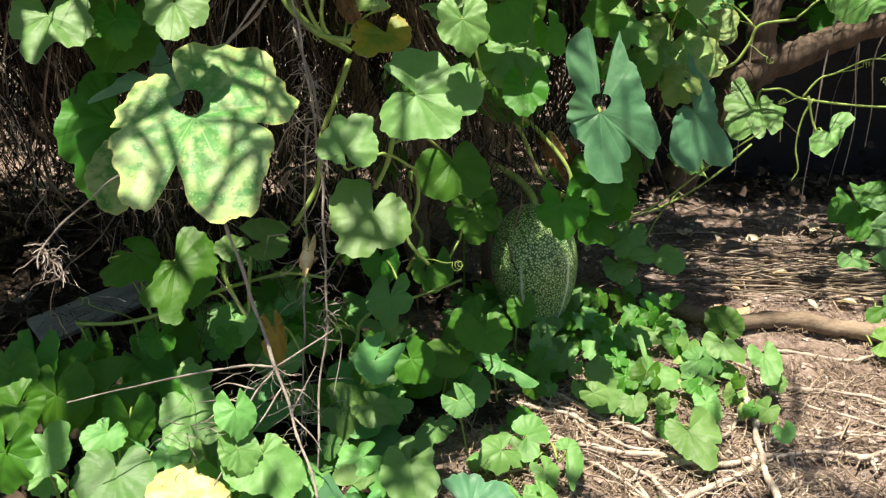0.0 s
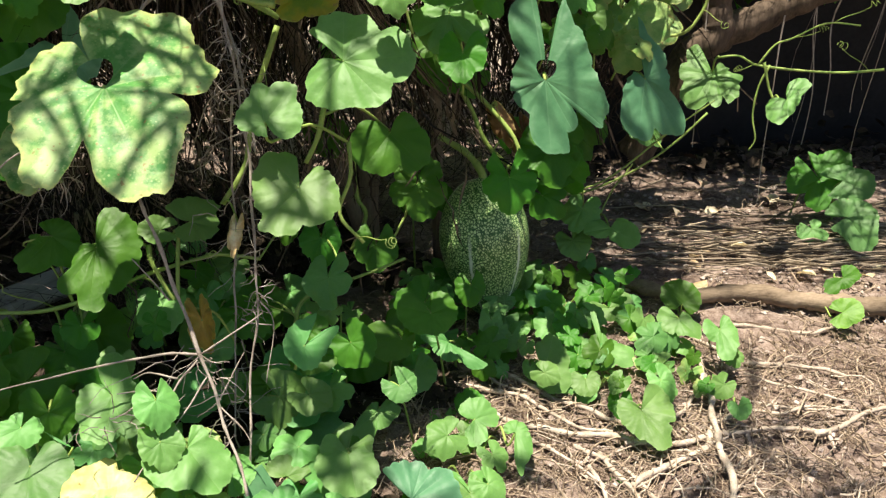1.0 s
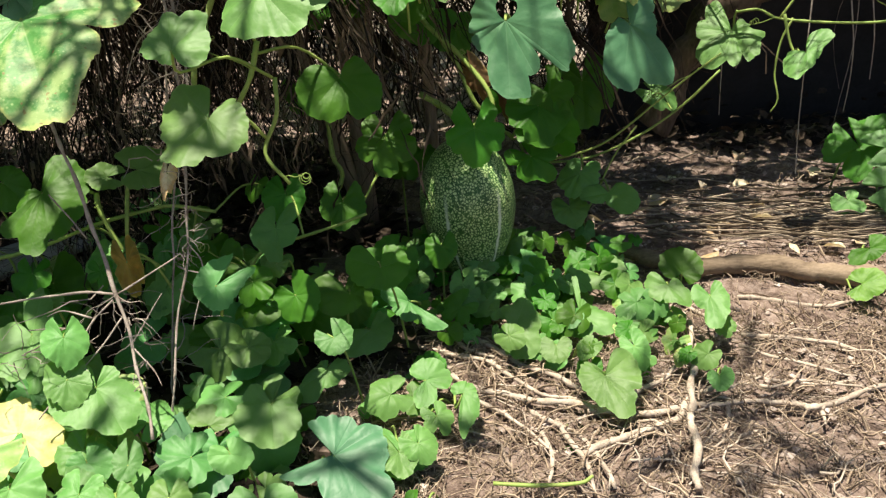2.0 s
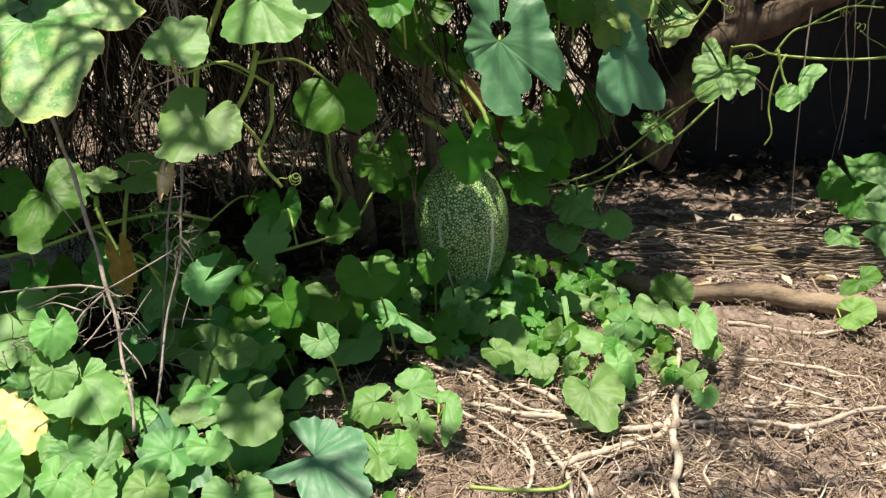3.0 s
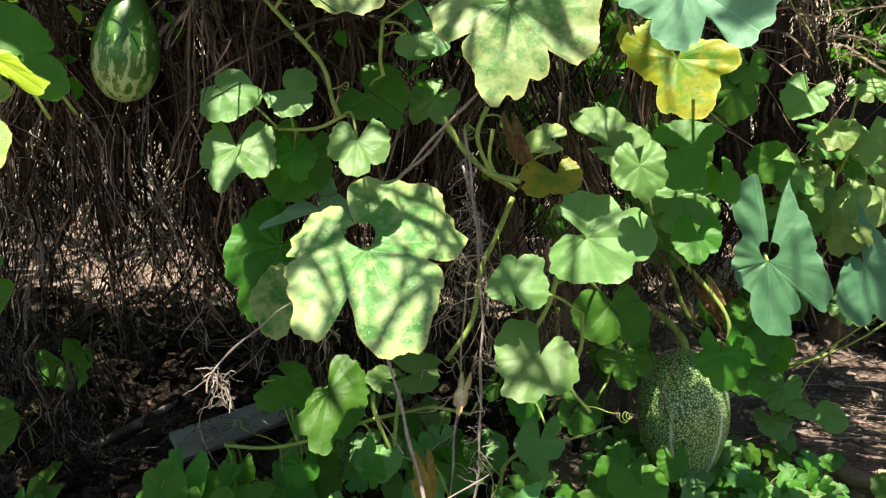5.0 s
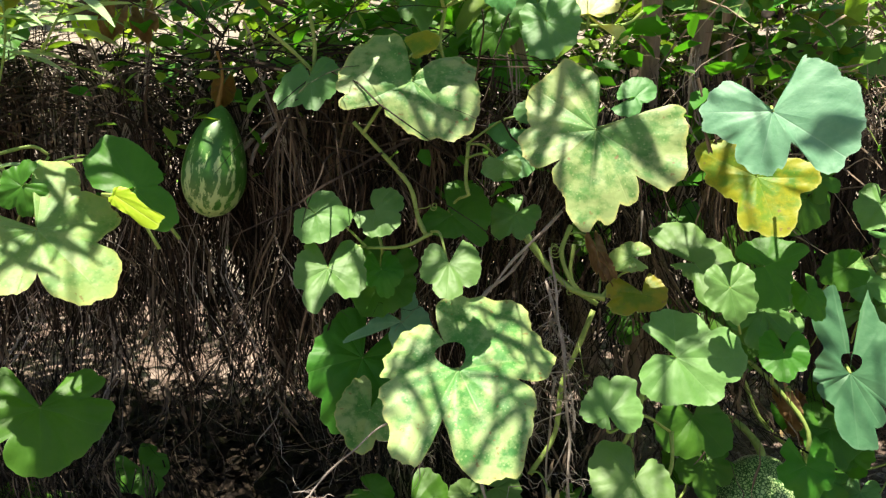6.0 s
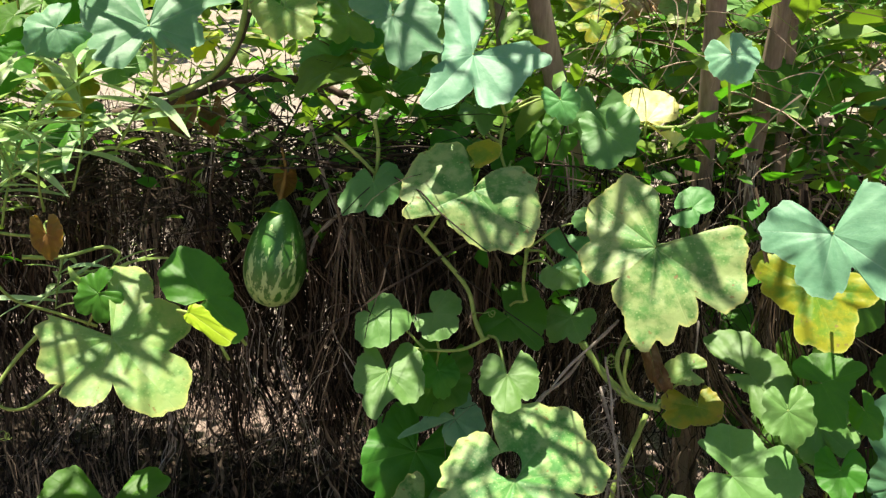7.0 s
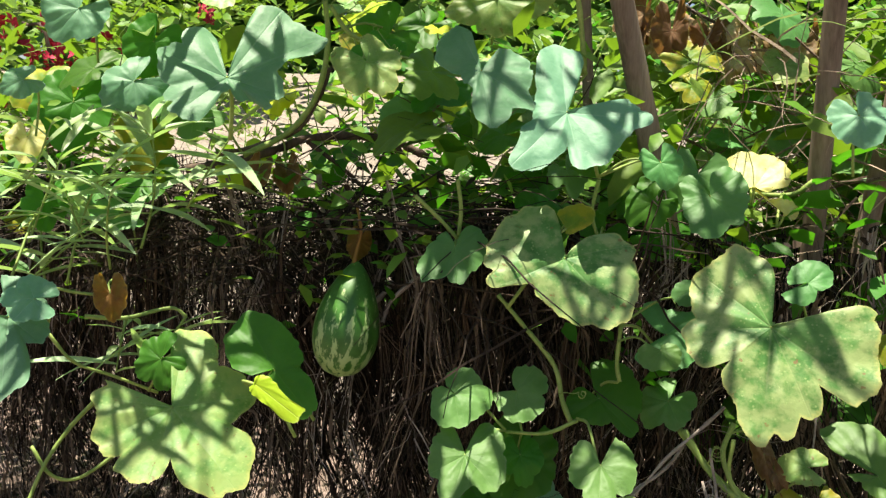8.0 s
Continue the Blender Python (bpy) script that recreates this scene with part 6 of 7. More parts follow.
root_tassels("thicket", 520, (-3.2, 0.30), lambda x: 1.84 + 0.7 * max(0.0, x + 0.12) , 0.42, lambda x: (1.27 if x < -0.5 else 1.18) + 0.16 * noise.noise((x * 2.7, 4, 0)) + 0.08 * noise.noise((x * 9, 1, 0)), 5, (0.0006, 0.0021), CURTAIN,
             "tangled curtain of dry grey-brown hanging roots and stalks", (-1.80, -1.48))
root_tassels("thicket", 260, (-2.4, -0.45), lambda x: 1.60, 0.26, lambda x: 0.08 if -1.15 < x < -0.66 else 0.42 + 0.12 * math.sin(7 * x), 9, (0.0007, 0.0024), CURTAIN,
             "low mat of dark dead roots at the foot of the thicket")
root_tassels("thicket", 44, (-3.0, 0.02), lambda x: 1.79, 0.10, lambda x: 1.30, 8, (0.0007, 0.0020), TWIG,
             "pale grey dry roots hanging before the thicket")
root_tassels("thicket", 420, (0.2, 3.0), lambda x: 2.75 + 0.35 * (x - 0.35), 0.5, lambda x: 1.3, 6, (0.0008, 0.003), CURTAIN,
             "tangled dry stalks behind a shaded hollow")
# backing layer: blocks the bright ground, its near-black standing for the inner shade
root_tassels("thicket", 760, (-3.4, 0.6), lambda x: 2.28, 0.6, lambda x: 1.15, 7, (0.0014, 0.0050), DEAD_SHADE,
             "dense dead stalks inside the thicket, near-black to stand for its shade", (-2.9, -1.75))


def shreds(name, count, xs, ys, tops, seed, label):
    """Withered leaf strips, curled along their length, hanging over the face of the thicket."""
    r = random.Random(seed)
    verts, faces = [], []
    for _ in range(count):
        x = r.uniform(*xs)
        c = Vector((x, r.uniform(*ys), tops * r.uniform(0.35, 1.0)))
        n, step = 9, r.uniform(0.006, 0.022)
        way = Vector((r.gauss(0, 0.4), r.gauss(0, 0.3), -1)).normalized()
        turn, wide = r.uniform(0, 6.28), r.uniform(0.0012, 0.0055)
        if by_gourd(c):
            continue
        k0 = len(verts)
        for k in range(n + 1):
            u = k / n
            w = wide * math.sin(math.pi * (0.08 + 0.86 * u)) * r.uniform(0.55, 1.3)
            turn += r.gauss(0, 0.55)
            side = Vector((math.cos(turn), math.sin(turn), r.gauss(0, 0.25)))
            curl = Vector((-math.sin(turn), math.cos(turn), 0)) * w * 0.7
            verts += [c - side * w + curl, c.copy(), c + side * w + curl]
            way = (way + Vector((r.gauss(0, 0.28), r.gauss(0, 0.2), r.gauss(-0.1, 0.12)))).normalized()
            c = c + way * step
            c.z = max(c.z, 0.01)
        for k in range(n):
            for s in (0, 1):
                i = k0 + 3 * k + s
                faces.append((i, i + 1, i + 4, i + 3))
    return tagged(new(name, mesh_of(name, verts, faces, SHRED, True)), label, "dry leaves", kind="stuff")


def hanks(name, count, xs, ys, tops, seed, material, label):
    """Hanging bunches of frayed bark and root strips, matted together, each as wide as a hand or less."""
    r = random.Random(seed)
    verts, faces = [], []
    for _ in range(count):
        x = r.uniform(*xs)
        if noise.noise((x * 4.0, 2.0, seed)) < -0.10:
            continue
        top = r.uniform(0.5, 1.0) * tops if r.random() < 0.45 else tops
        span = r.uniform(0.25, 0.75) * top
        n = 14
        c, way, spine = Vector((x, r.uniform(*ys), top)), Vector((r.gauss(0, 0.2), r.gauss(0, 0.15), -1)), []
        for k in range(n + 1):
            spine.append(c.copy())
            way = (way + Vector((r.gauss(0, 0.16), r.gauss(0, 0.12), -0.15))).normalized()
            c = c + way * span / n
        if any(by_gourd(q) for q in spine):
            continue
        girth = r.uniform(0.006, 0.026)
        for _ in range(r.randint(7, 18)):
            off = Vector((r.gauss(0, girth), r.gauss(0, girth * 0.7), 0))
            first, last = r.choice((0, 0, 0, 2, 4)), r.randint(8, n)
            wide, turn = r.uniform(0.0010, 0.0042), r.uniform(0, 6.28)
            k0, m = len(verts), last - first
            for k in range(first, last + 1):
                u = k / n
                q = spine[k] + off * (0.6 + 0.9 * u) + Vector((r.gauss(0, 0.0022), r.gauss(0, 0.0022), 0))
                q.z = max(q.z, 0.006)
                w = wide * (1.0 - 0.75 * (k - first) / m) * r.uniform(0.6, 1.25)
                turn += r.gauss(0, 0.35)
                side = Vector((math.cos(turn), math.sin(turn), 0)) * w
                curl = Vector((-math.sin(turn), math.cos(turn), 0)) * w * 0.6
                verts += [q - side + curl, q.copy(), q + side + curl]
            for k in range(m):
                for b in (0, 1):
                    i = k0 + 3 * k + b
                    faces.append((i, i + 1, i + 4, i + 3))
    return tagged(new(name, mesh_of(name, verts, faces, material, True)), label, "dry thicket", kind="stuff")


hanks("thicket", 250, (-2.8, 0.15), (1.76, 2.10), 1.24, 95, HANK, "matted brown bunches of frayed roots hanging in the thicket")
hanks("thicket", 34, (-2.4, -0.1), (1.70, 1.80), 1.20, 96, SHRED, "pale frayed root strips hanging before the thicket")
shreds("dry_leaves", 1100, (-2.6, 0.2), (1.74, 2.0), 1.25, 91, "withered brown leaf strips hanging in the thicket")
shreds("dry_leaves", 120, (-0.55, 0.0), (1.72, 1.95), 0.75, 92, "withered brown leaf strips hanging under the vine")


# ---- bushes behind ----
def leaf_cloud(name, count, place, sizes, slim, material, label, category, seed, lift=1.0):
    """Many small pointed leaves, each folded along its middle."""
    r = random.Random(seed)
    verts, faces, uvs = [], [], []
    for _ in range(count):
        c = place(r)
        if c is None:
            continue
        up = Vector((r.gauss(0, 0.6), r.gauss(0, 0.6), lift)).normalized()
        along = up.orthogonal()
        along.rotate(Matrix.Rotation(r.uniform(0, 6.28), 3, up))
        across = up.cross(along)
        size = r.uniform(*sizes)
        w = size * slim
        i = len(verts)
        fold = up * (w * r.uniform(0.1, 0.6))
        bend = -up * size * r.uniform(0.0, 0.25)
        verts += [c, c + along * size * 0.35 - across * w + fold, c + along * size * 0.4, c + along * size * 0.35 + across * w + fold,
                  c + along * size * 0.75 - across * w * 0.7 + fold + bend * 0.5, c + along * size + bend, c + along * size * 0.75 + across * w * 0.7 + fold + bend * 0.5]
        faces += [(i, i + 2, i + 1), (i, i + 3, i + 2), (i + 1, i + 2, i + 5, i + 4), (i + 2, i + 3, i + 6, i + 5)]
        uvs += [(0.3, 0.5)] * 7
    ob = new(name, mesh_of(name, verts, faces, material, True, uvs))
    return tagged(ob, label, category, kind="stuff")


def bank(xs, ys, zs, front=None):
    """Places in a block of air, with gaps, behind a sloping front."""
    def place(r):
        p = Vector((r.uniform(*xs), r.uniform(*ys), r.uniform(*zs)))
        if front and p.y < front(p):
            return None
        if noise.noise(p * 2.1) < -0.12:
            return None
        rim = min((p.x - xs[0]), (xs[1] - p.x), (p.z - zs[0] + 0.3), (zs[1] - p.z)) / (0.3 * (zs[1] - zs[0]))
        if rim < 0.5 + 1.3 * noise.noise(p * 1.6 + Vector((7, 3, 1))):
            return None
        return p
    return place


leaf_cloud("bush", 9000, bank((0.40, 3.6), (2.05, 4.2), (1.0, 2.9), lambda p: 2.45 + 0.10 * p.z), (0.02, 0.08), 0.26, LEAF["weed"],
           "sunlit green weeds and brambles rising behind the stakes", "bush", 31)
leaf_cloud("bush", 3000, bank((0.40, 3.6), (2.15, 3.6), (1.2, 2.6), lambda p: 2.40 + 0.10 * p.z), (0.02, 0.07), 0.24, LEAF["pale"],
           "light yellow-green weeds behind the stakes", "bush", 39)
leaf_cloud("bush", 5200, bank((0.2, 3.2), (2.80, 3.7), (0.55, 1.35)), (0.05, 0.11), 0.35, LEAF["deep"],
           "leaves overhanging the hollow, their green darkened for its shade", "bush", 35)
leaf_cloud("bush", 3000, bank((-3.4, -1.75), (2.9, 4.2), (1.2, 3.2)), (0.02, 0.07), 0.22, LEAF["weed"],
           "green bush with small leaves beyond the thicket", "bush", 41)
leaf_cloud("bush", 3600, bank((-1.0, 0.3), (3.0, 4.4), (1.5, 3.2)), (0.03, 0.08), 0.26, LEAF["pale"],
           "light green bush with small leaves behind the thicket", "bush", 32)
leaf_cloud("dry_leaves", 1500, bank((-3.0, 0.3), (1.76, 2.45), (1.10, 1.40)), (0.012, 0.032), 0.22, DEAD_SHADE,
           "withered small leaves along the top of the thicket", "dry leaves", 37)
leaf_cloud("bush", 520, bank((-3.0, 0.3), (1.76, 2.5), (1.24, 1.48)), (0.03, 0.09), 0.28, LEAF["deep"],
           "small green leaves along the top of the thicket", "bush", 38)
leaf_cloud("bush", 2600, bank((-0.9, 0.5), (2.3, 2.9), (1.1, 1.9)), (0.03, 0.08), 0.28, LEAF["weed"],
           "green weeds growing through the thicket", "bush", 33)
leaf_cloud("bush", 13000, bank((-14.0, 14.0), (13.0, 16.0), (1.4, 9.0)), (0.4, 0.9), 0.4, LEAF["fresh"],
           "distant trees and shrubs on the bank", "trees", 34)
leaf_cloud("bush", 3600, bank((-10.5, -4.6), (9.0, 11.0), (0.8, 6.0)), (0.08, 0.2), 0.35, LEAF["weed"],
           "yellow-green shrubs on the far bank", "bush", 43)
leaf_cloud("bush", 6000, bank((-4.2, 6.0), (9.0, 11.0), (0.8, 5.2)), (0.08, 0.2), 0.35, LEAF["pale"],
           "light green shrubs on the far bank", "bush", 40)

def dry_grass(name, count, xs, ys, zs, seed, sizes, thick, material, label, flat=0.7):
    """Bent dry stems and grass blades lying every way."""
    r = random.Random(seed)
    verts, faces = [], []
    for _ in range(count):
        c = Vector((r.uniform(*xs), r.uniform(*ys), r.uniform(*zs)))
        way = Vector((r.gauss(0, 1), r.gauss(0, 0.6), r.gauss(0.1, flat))).normalized()
        step = r.uniform(*sizes) / 7
        line = []
        for k in range(8):
            line.append(c.copy())
            way = (way + Vector((r.gauss(0, 0.14), r.gauss(0, 0.14), r.gauss(-0.10, 0.12)))).normalized()
            c = c + way * step
            c.z = max(c.z, 0.006)
        rad = r.uniform(*thick)
        if not any(by_gourd(q) for q in line):
            tube_data(line, rad, rad * 0.4, 3, 0.2, r, verts, faces)
    return tagged(new(name, mesh_of(name, verts, faces, material, False)), label, "dry grass", kind="stuff")


dry_grass("dry_grass", 1300, (-0.35, 2.2), (2.05, 2.9), (0.95, 1.75), 81, (0.10, 0.45), (0.0010, 0.0042), STRAW, "pale dry grass and twigs tangled behind the stakes")
dry_grass("dry_grass", 320, (-2.6, 0.2), (1.85, 2.5), (1.18, 1.55), 82, (0.08, 0.35), (0.0006, 0.0022), STRAW, "pale dry stems along the top of the thicket")
# mat added as a roof that keeps the sun off the thicket
dry_grass("thicket", 2900, (-3.2, -0.40), (1.68, 2.6), (1.08, 1.30), 84, (0.15, 0.5), (0.0010, 0.0034), DEAD_SHADE, "near-black mat of dead vines added over the thicket to shade it", 0.25)
dry_grass("green_shoots", 300, (-2.6, 1.6), (1.95, 2.8), (1.20, 1.85), 83, (0.10, 0.40), (0.0010, 0.0026), STEM, "thin green stems growing through the thicket top")
leaf_cloud("bush", 800, bank((-3.0, 0.6), (1.85, 2.6), (1.22, 1.75)), (0.04, 0.11), 0.24, LEAF["weed"],
           "yellow-green weeds at the top of the thicket", "bush", 48)

leaf_cloud("bush", 420, bank((-3.0, 0.2), (1.68, 1.95), (0.98, 1.46)), (0.02, 0.06), 0.26, LEAF["deep"],
           "small dark weeds hanging over the thicket's face", "bush", 44)
leaf_cloud("bush", 350, bank((-3.0, -0.5), (1.66, 1.85), (1.08, 1.50)), (0.02, 0.06), 0.22, LEAF["weed"],
           "small yellow-green weeds hanging over the thicket's face", "bush", 45)

leaf_cloud("bush", 4200, bank((-5.2, -2.0), (2.9, 4.4), (0.5, 2.3)), (0.03, 0.09), 0.26, LEAF["weed"],
           "yellow-green weeds beyond the thicket", "bush", 52)
leaf_cloud("bush", 3800, bank((-1.8, 0.8), (2.9, 4.4), (0.5, 2.3)), (0.03, 0.09), 0.26, LEAF["deep"],
           "green weeds beyond the thicket", "bush", 53)

# ---- stakes, trunk, board ----
stake = thing("stake", "thick brown wooden stake standing behind leaves", "stake", "stakes behind the vine")
tube("pole", [(-0.054, 2.220, -0.000), (-0.285, 2.079, 0.920), (-0.630, 1.867, 2.300)], 0.0278, 0.0244, STAKE, stake, sides=10, rough=0.05, seed=3)
stake = thing("stake", "straight brown wooden stake standing among leaves", "stake", "stakes behind the vine")
tube("pole", [(-0.057, 2.220, 0.000), (-0.067, 2.093, 0.920), (-0.083, 1.902, 2.300)], 0.0247, 0.0216, STAKE, stake, sides=10, rough=0.05, seed=4)
stake = thing("stake", "leaning brown wooden stake", "stake", "stakes behind the vine")
tube("pole", [(-0.077, 2.220, 0.000), (0.008, 2.147, 0.880), (0.136, 2.038, 2.200)], 0.0247, 0.0216, STAKE, stake, sides=10, rough=0.05, seed=5)
stake = thing("stake", "thin brown wooden stake", "stake", "stakes behind the vine")
tube("pole", [(0.131, 2.220, 0.000), (0.122, 2.185, 0.840), (0.109, 2.132, 2.100)], 0.0163, 0.0143, STAKE, stake, sides=10, rough=0.05, seed=6)
stake = thing("stake", "thin pale wooden stake", "stake", "stakes behind the vine")
tube("pole", [(-0.459, 2.462, 0.000), (-0.529, 2.377, 0.880), (-0.634, 2.249, 2.200)], 0.0168, 0.0147, STAKE, stake, sides=10, rough=0.05, seed=7)
tree = thing("tree_trunk", "weathered leaning tree trunk with a low thick branch", "tree")
tube("trunk", [(0.958, 2.561, 0.888), (0.963, 2.531, 0.703), (0.956, 2.507, 0.575), (0.878, 2.513, 0.488), (0.790, 2.500, 0.349), (0.721, 2.464, 0.195)], 0.036, 0.055, BARK, tree, sides=12, rough=0.07, steps=9, wander=0.03)
tube("branch", [(0.969, 2.599, 0.527), (1.093, 2.565, 0.592), (1.202, 2.530, 0.654), (1.378, 2.454, 0.733)], 0.055, 0.03, BARK, tree, sides=10, rough=0.07, steps=9, wander=0.03)
# crowns above the view, added to dapple the soil and the vine
tree_crown = leaf_cloud("crown", 1200, bank((0.95, 2.8), (2.1, 3.3), (2.1, 3.6)), (0.05, 0.11), 0.34, LEAF["deep"], "", "", 61)
dapple_crown = leaf_cloud("crown", 260, bank((-1.9, 0.7), (0.8, 2.2), (2.15, 2.95)), (0.06, 0.13), 0.10, LEAF["deep"], "", "", 62)
for crown in (tree_crown, dapple_crown):
    crown.parent = tree
# unseen limb, added to carry the crown over the vine
tube("limb", [(0.958, 2.561, 0.880), (1.15, 2.66, 1.60), (1.05, 2.60, 2.35), (0.45, 2.50, 2.72), (-0.60, 2.42, 2.78), (-1.50, 2.30, 2.62)], 0.030, 0.006, BARK, tree, sides=9, rough=0.15, steps=6, wander=0.03)
# black sheet closing off the hollow; its colour fills in for shade there
sheet = thing("plastic_sheet", "black sheet at the back of the hollow, widened to stand for its shade", "plastic sheet")
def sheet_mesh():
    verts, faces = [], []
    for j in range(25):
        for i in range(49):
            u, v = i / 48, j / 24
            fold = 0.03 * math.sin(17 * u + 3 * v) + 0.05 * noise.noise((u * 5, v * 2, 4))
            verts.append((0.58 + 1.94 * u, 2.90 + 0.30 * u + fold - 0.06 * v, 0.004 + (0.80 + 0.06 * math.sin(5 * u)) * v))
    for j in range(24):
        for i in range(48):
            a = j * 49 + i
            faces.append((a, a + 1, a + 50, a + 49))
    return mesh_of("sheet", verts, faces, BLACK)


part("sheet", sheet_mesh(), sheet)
log = thing("log", "bare pale brown crooked log lying on soil", "log")
tube("wood", [(0.535, 2.120, 0.030), (0.601, 2.022, 0.030), (0.677, 1.958, 0.030), (0.768, 1.911, 0.030), (0.921, 1.922, 0.030), (1.013, 1.893, 0.030), (1.128, 1.854, 0.030), (1.290, 1.831, 0.030)], 0.017, 0.026, LOG, log, "", 12, 0.16, 9, 4, 0.02)
plank = thing("board", "weathered grey board lying in the shade", "board")
bm = bmesh.new()
bmesh.ops.create_cube(bm, size=1.0, matrix=Matrix.Diagonal((0.363, 0.085, 0.018, 1)))
bmesh.ops.bevel(bm, geom=bm.edges[:], offset=0.002, segments=1, affect="EDGES")
me = bpy.data.meshes.new("plank")
bm.to_mesh(me)
bm.free()
me.materials.append(BOARD)
part("plank", me, plank, pose(-0.877, 1.911, 0.085, 28, 0, 48.0))
pole = thing("fallen_stick", "straight grey pole lying in the shade", "stick", "sticks on the soil")
tube("wood", [(-1.287, 1.810, 0.020), (-1.206, 1.966, 0.025), (-1.124, 2.122, 0.030)], 0.013, 0.012, TWIG, pole, rough=0.08)

# ---- litter on the soil ----
def straw_bundle():
    r = random.Random(21)
    verts, faces = [], []
    for i in range(15000):
        x, y = r.uniform(0.05, 2.0), (r.uniform(1.0, 3.0) if i % 3 else r.uniform(1.0, 1.75))
        if r.random() < 0.25:
            x = r.uniform(-0.9, 0.4)
        size = 0.010 + 0.11 * r.random() ** 2.4
        turn = r.gauss(0, 0.9) if y > 1.95 else r.uniform(0, math.pi)
        if y > 2.0 and r.random() < 0.5:
            continue
        bend = r.uniform(-0.8, 0.8)
        line = []
        z = 0.004 + r.random() ** 2 * 0.022
        n = 5
        px, py = x, y
        for k in range(n + 1):
            line.append(Vector((px, py, z + 0.006 * math.sin(k * 1.3 + i))))
            px += math.cos(turn) * size / n
            py += math.sin(turn) * size / n
            turn += bend / n
        rad = r.choice((0.0005, 0.0007, 0.0010, 0.0012, 0.0016, 0.0022))
        tube_data(line, rad, rad * 0.6, 4, 0.15, r, verts, faces)
    return mesh_of("litter", verts, faces, STRAW, False)


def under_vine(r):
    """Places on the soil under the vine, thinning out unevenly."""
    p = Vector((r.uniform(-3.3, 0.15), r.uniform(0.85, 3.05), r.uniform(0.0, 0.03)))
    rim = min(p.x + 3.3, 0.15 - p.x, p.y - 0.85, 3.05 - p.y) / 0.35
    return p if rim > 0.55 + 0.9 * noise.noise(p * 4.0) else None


# litter spread where the soil lies in shade; its near-black colour is that shade
leaf_cloud("dry_leaves", 13500, under_vine, (0.02, 0.06), 0.42, DEAD_SHADE,
           "leaf litter under the vine, near-black to stand for the shade there", "plant litter", 47, 2.0)
tagged(new("litter", straw_bundle()), "scattered dry straw, roots and twig bits on soil", "plant litter", kind="stuff")


def straw_rows():
    """Lines of thin dry stems lying side by side on the shaded soil."""
    r = random.Random(22)
    verts, faces = [], []
    for i in range(105):
        y = r.choice((2.12, 2.15, 2.18, 2.21, 2.24, 2.27)) + r.gauss(0, 0.022) if i % 6 else r.uniform(2.3, 2.65)
        x = r.uniform(0.55, 1.5)
        size = r.uniform(0.3, 0.9)
        slope = r.gauss(-0.04, 0.07 if i % 6 else 0.3)
        line = [Vector((x + size * k / 7, y + slope * size * k / 7 + 0.012 * math.sin(k * 0.9 + i) + 0.02 * math.sin(0.5 * k + 2 * i), 0.012 + 0.03 * r.random())) for k in range(8)]
        rad = r.uniform(0.0012, 0.0042)
        tube_data(line, rad, rad * 0.7, 4, 0.2, r, verts, faces)
    return mesh_of("litter", verts, faces, ROWS, False)


def root_tangle():
    """Forked bleached roots, half out of the soil."""
    r = random.Random(24)
    verts, faces = [], []
    for i in range(120):
        c = Vector((r.uniform(0.02, 1.05), r.uniform(1.02, 1.75), 0.006))
        turn, n = r.choice((0.2, 2.6, r.uniform(0, 6.28))) + r.gauss(0, 0.4), 9
        size, rad = r.uniform(0.06, 0.30), r.uniform(0.0008, 0.0028)
        line = []
        for k in range(n + 1):
            line.append(Vector((c.x, c.y, 0.004 + rad + 0.008 * abs(math.sin(0.7 * k + i)))))
            turn += r.gauss(0, 0.36)
            c = c + Vector((math.cos(turn), math.sin(turn), 0)) * size / n
            if k in (3, 6) and r.random() < 0.7:
                q, side = c.copy(), turn + r.choice((-1, 1)) * r.uniform(0.5, 1.0)
                arm = []
                for j in range(6):
                    arm.append(Vector((q.x, q.y, 0.004 + rad)))
                    side += r.gauss(0, 0.2)
                    q = q + Vector((math.cos(side), math.sin(side), 0)) * size * 0.08
                tube_data(arm, rad * 0.7, rad * 0.3, 5, 0.2, r, verts, faces)
        tube_data(line, rad, rad * 0.5, 5, 0.22, r, verts, faces)
    return mesh_of("litter", verts, faces, ROOT, True)


tagged(new("litter", root_tangle()), "tangle of thin bleached roots on dry soil", "roots", kind="stuff")
leaf_cloud("dry_leaves", 50, lambda r: Vector((r.uniform(0.45, 1.7), r.uniform(1.95, 2.85), r.uniform(0.004, 0.03))), (0.015, 0.05), 0.40, LEAF["bleached"],
           "pale withered leaf scraps on the shaded soil", "dry leaves", 49, 2.0)
# debris heap; its near-black colour carries the shade of the hollow
leaf_cloud("dry_leaves", 700, lambda r: Vector((r.uniform(0.5, 2.4), r.uniform(2.75, 3.0), abs(r.gauss(0, 0.05)))), (0.012, 0.04), 0.40, DEAD_SHADE,
           "heap of leaf litter coloured as dark as the hollow's shade", "plant litter", 50, 1.5)
tagged(new("litter", straw_rows()), "rows of dry vine stems lying on shaded soil", "plant litter", kind="stuff")


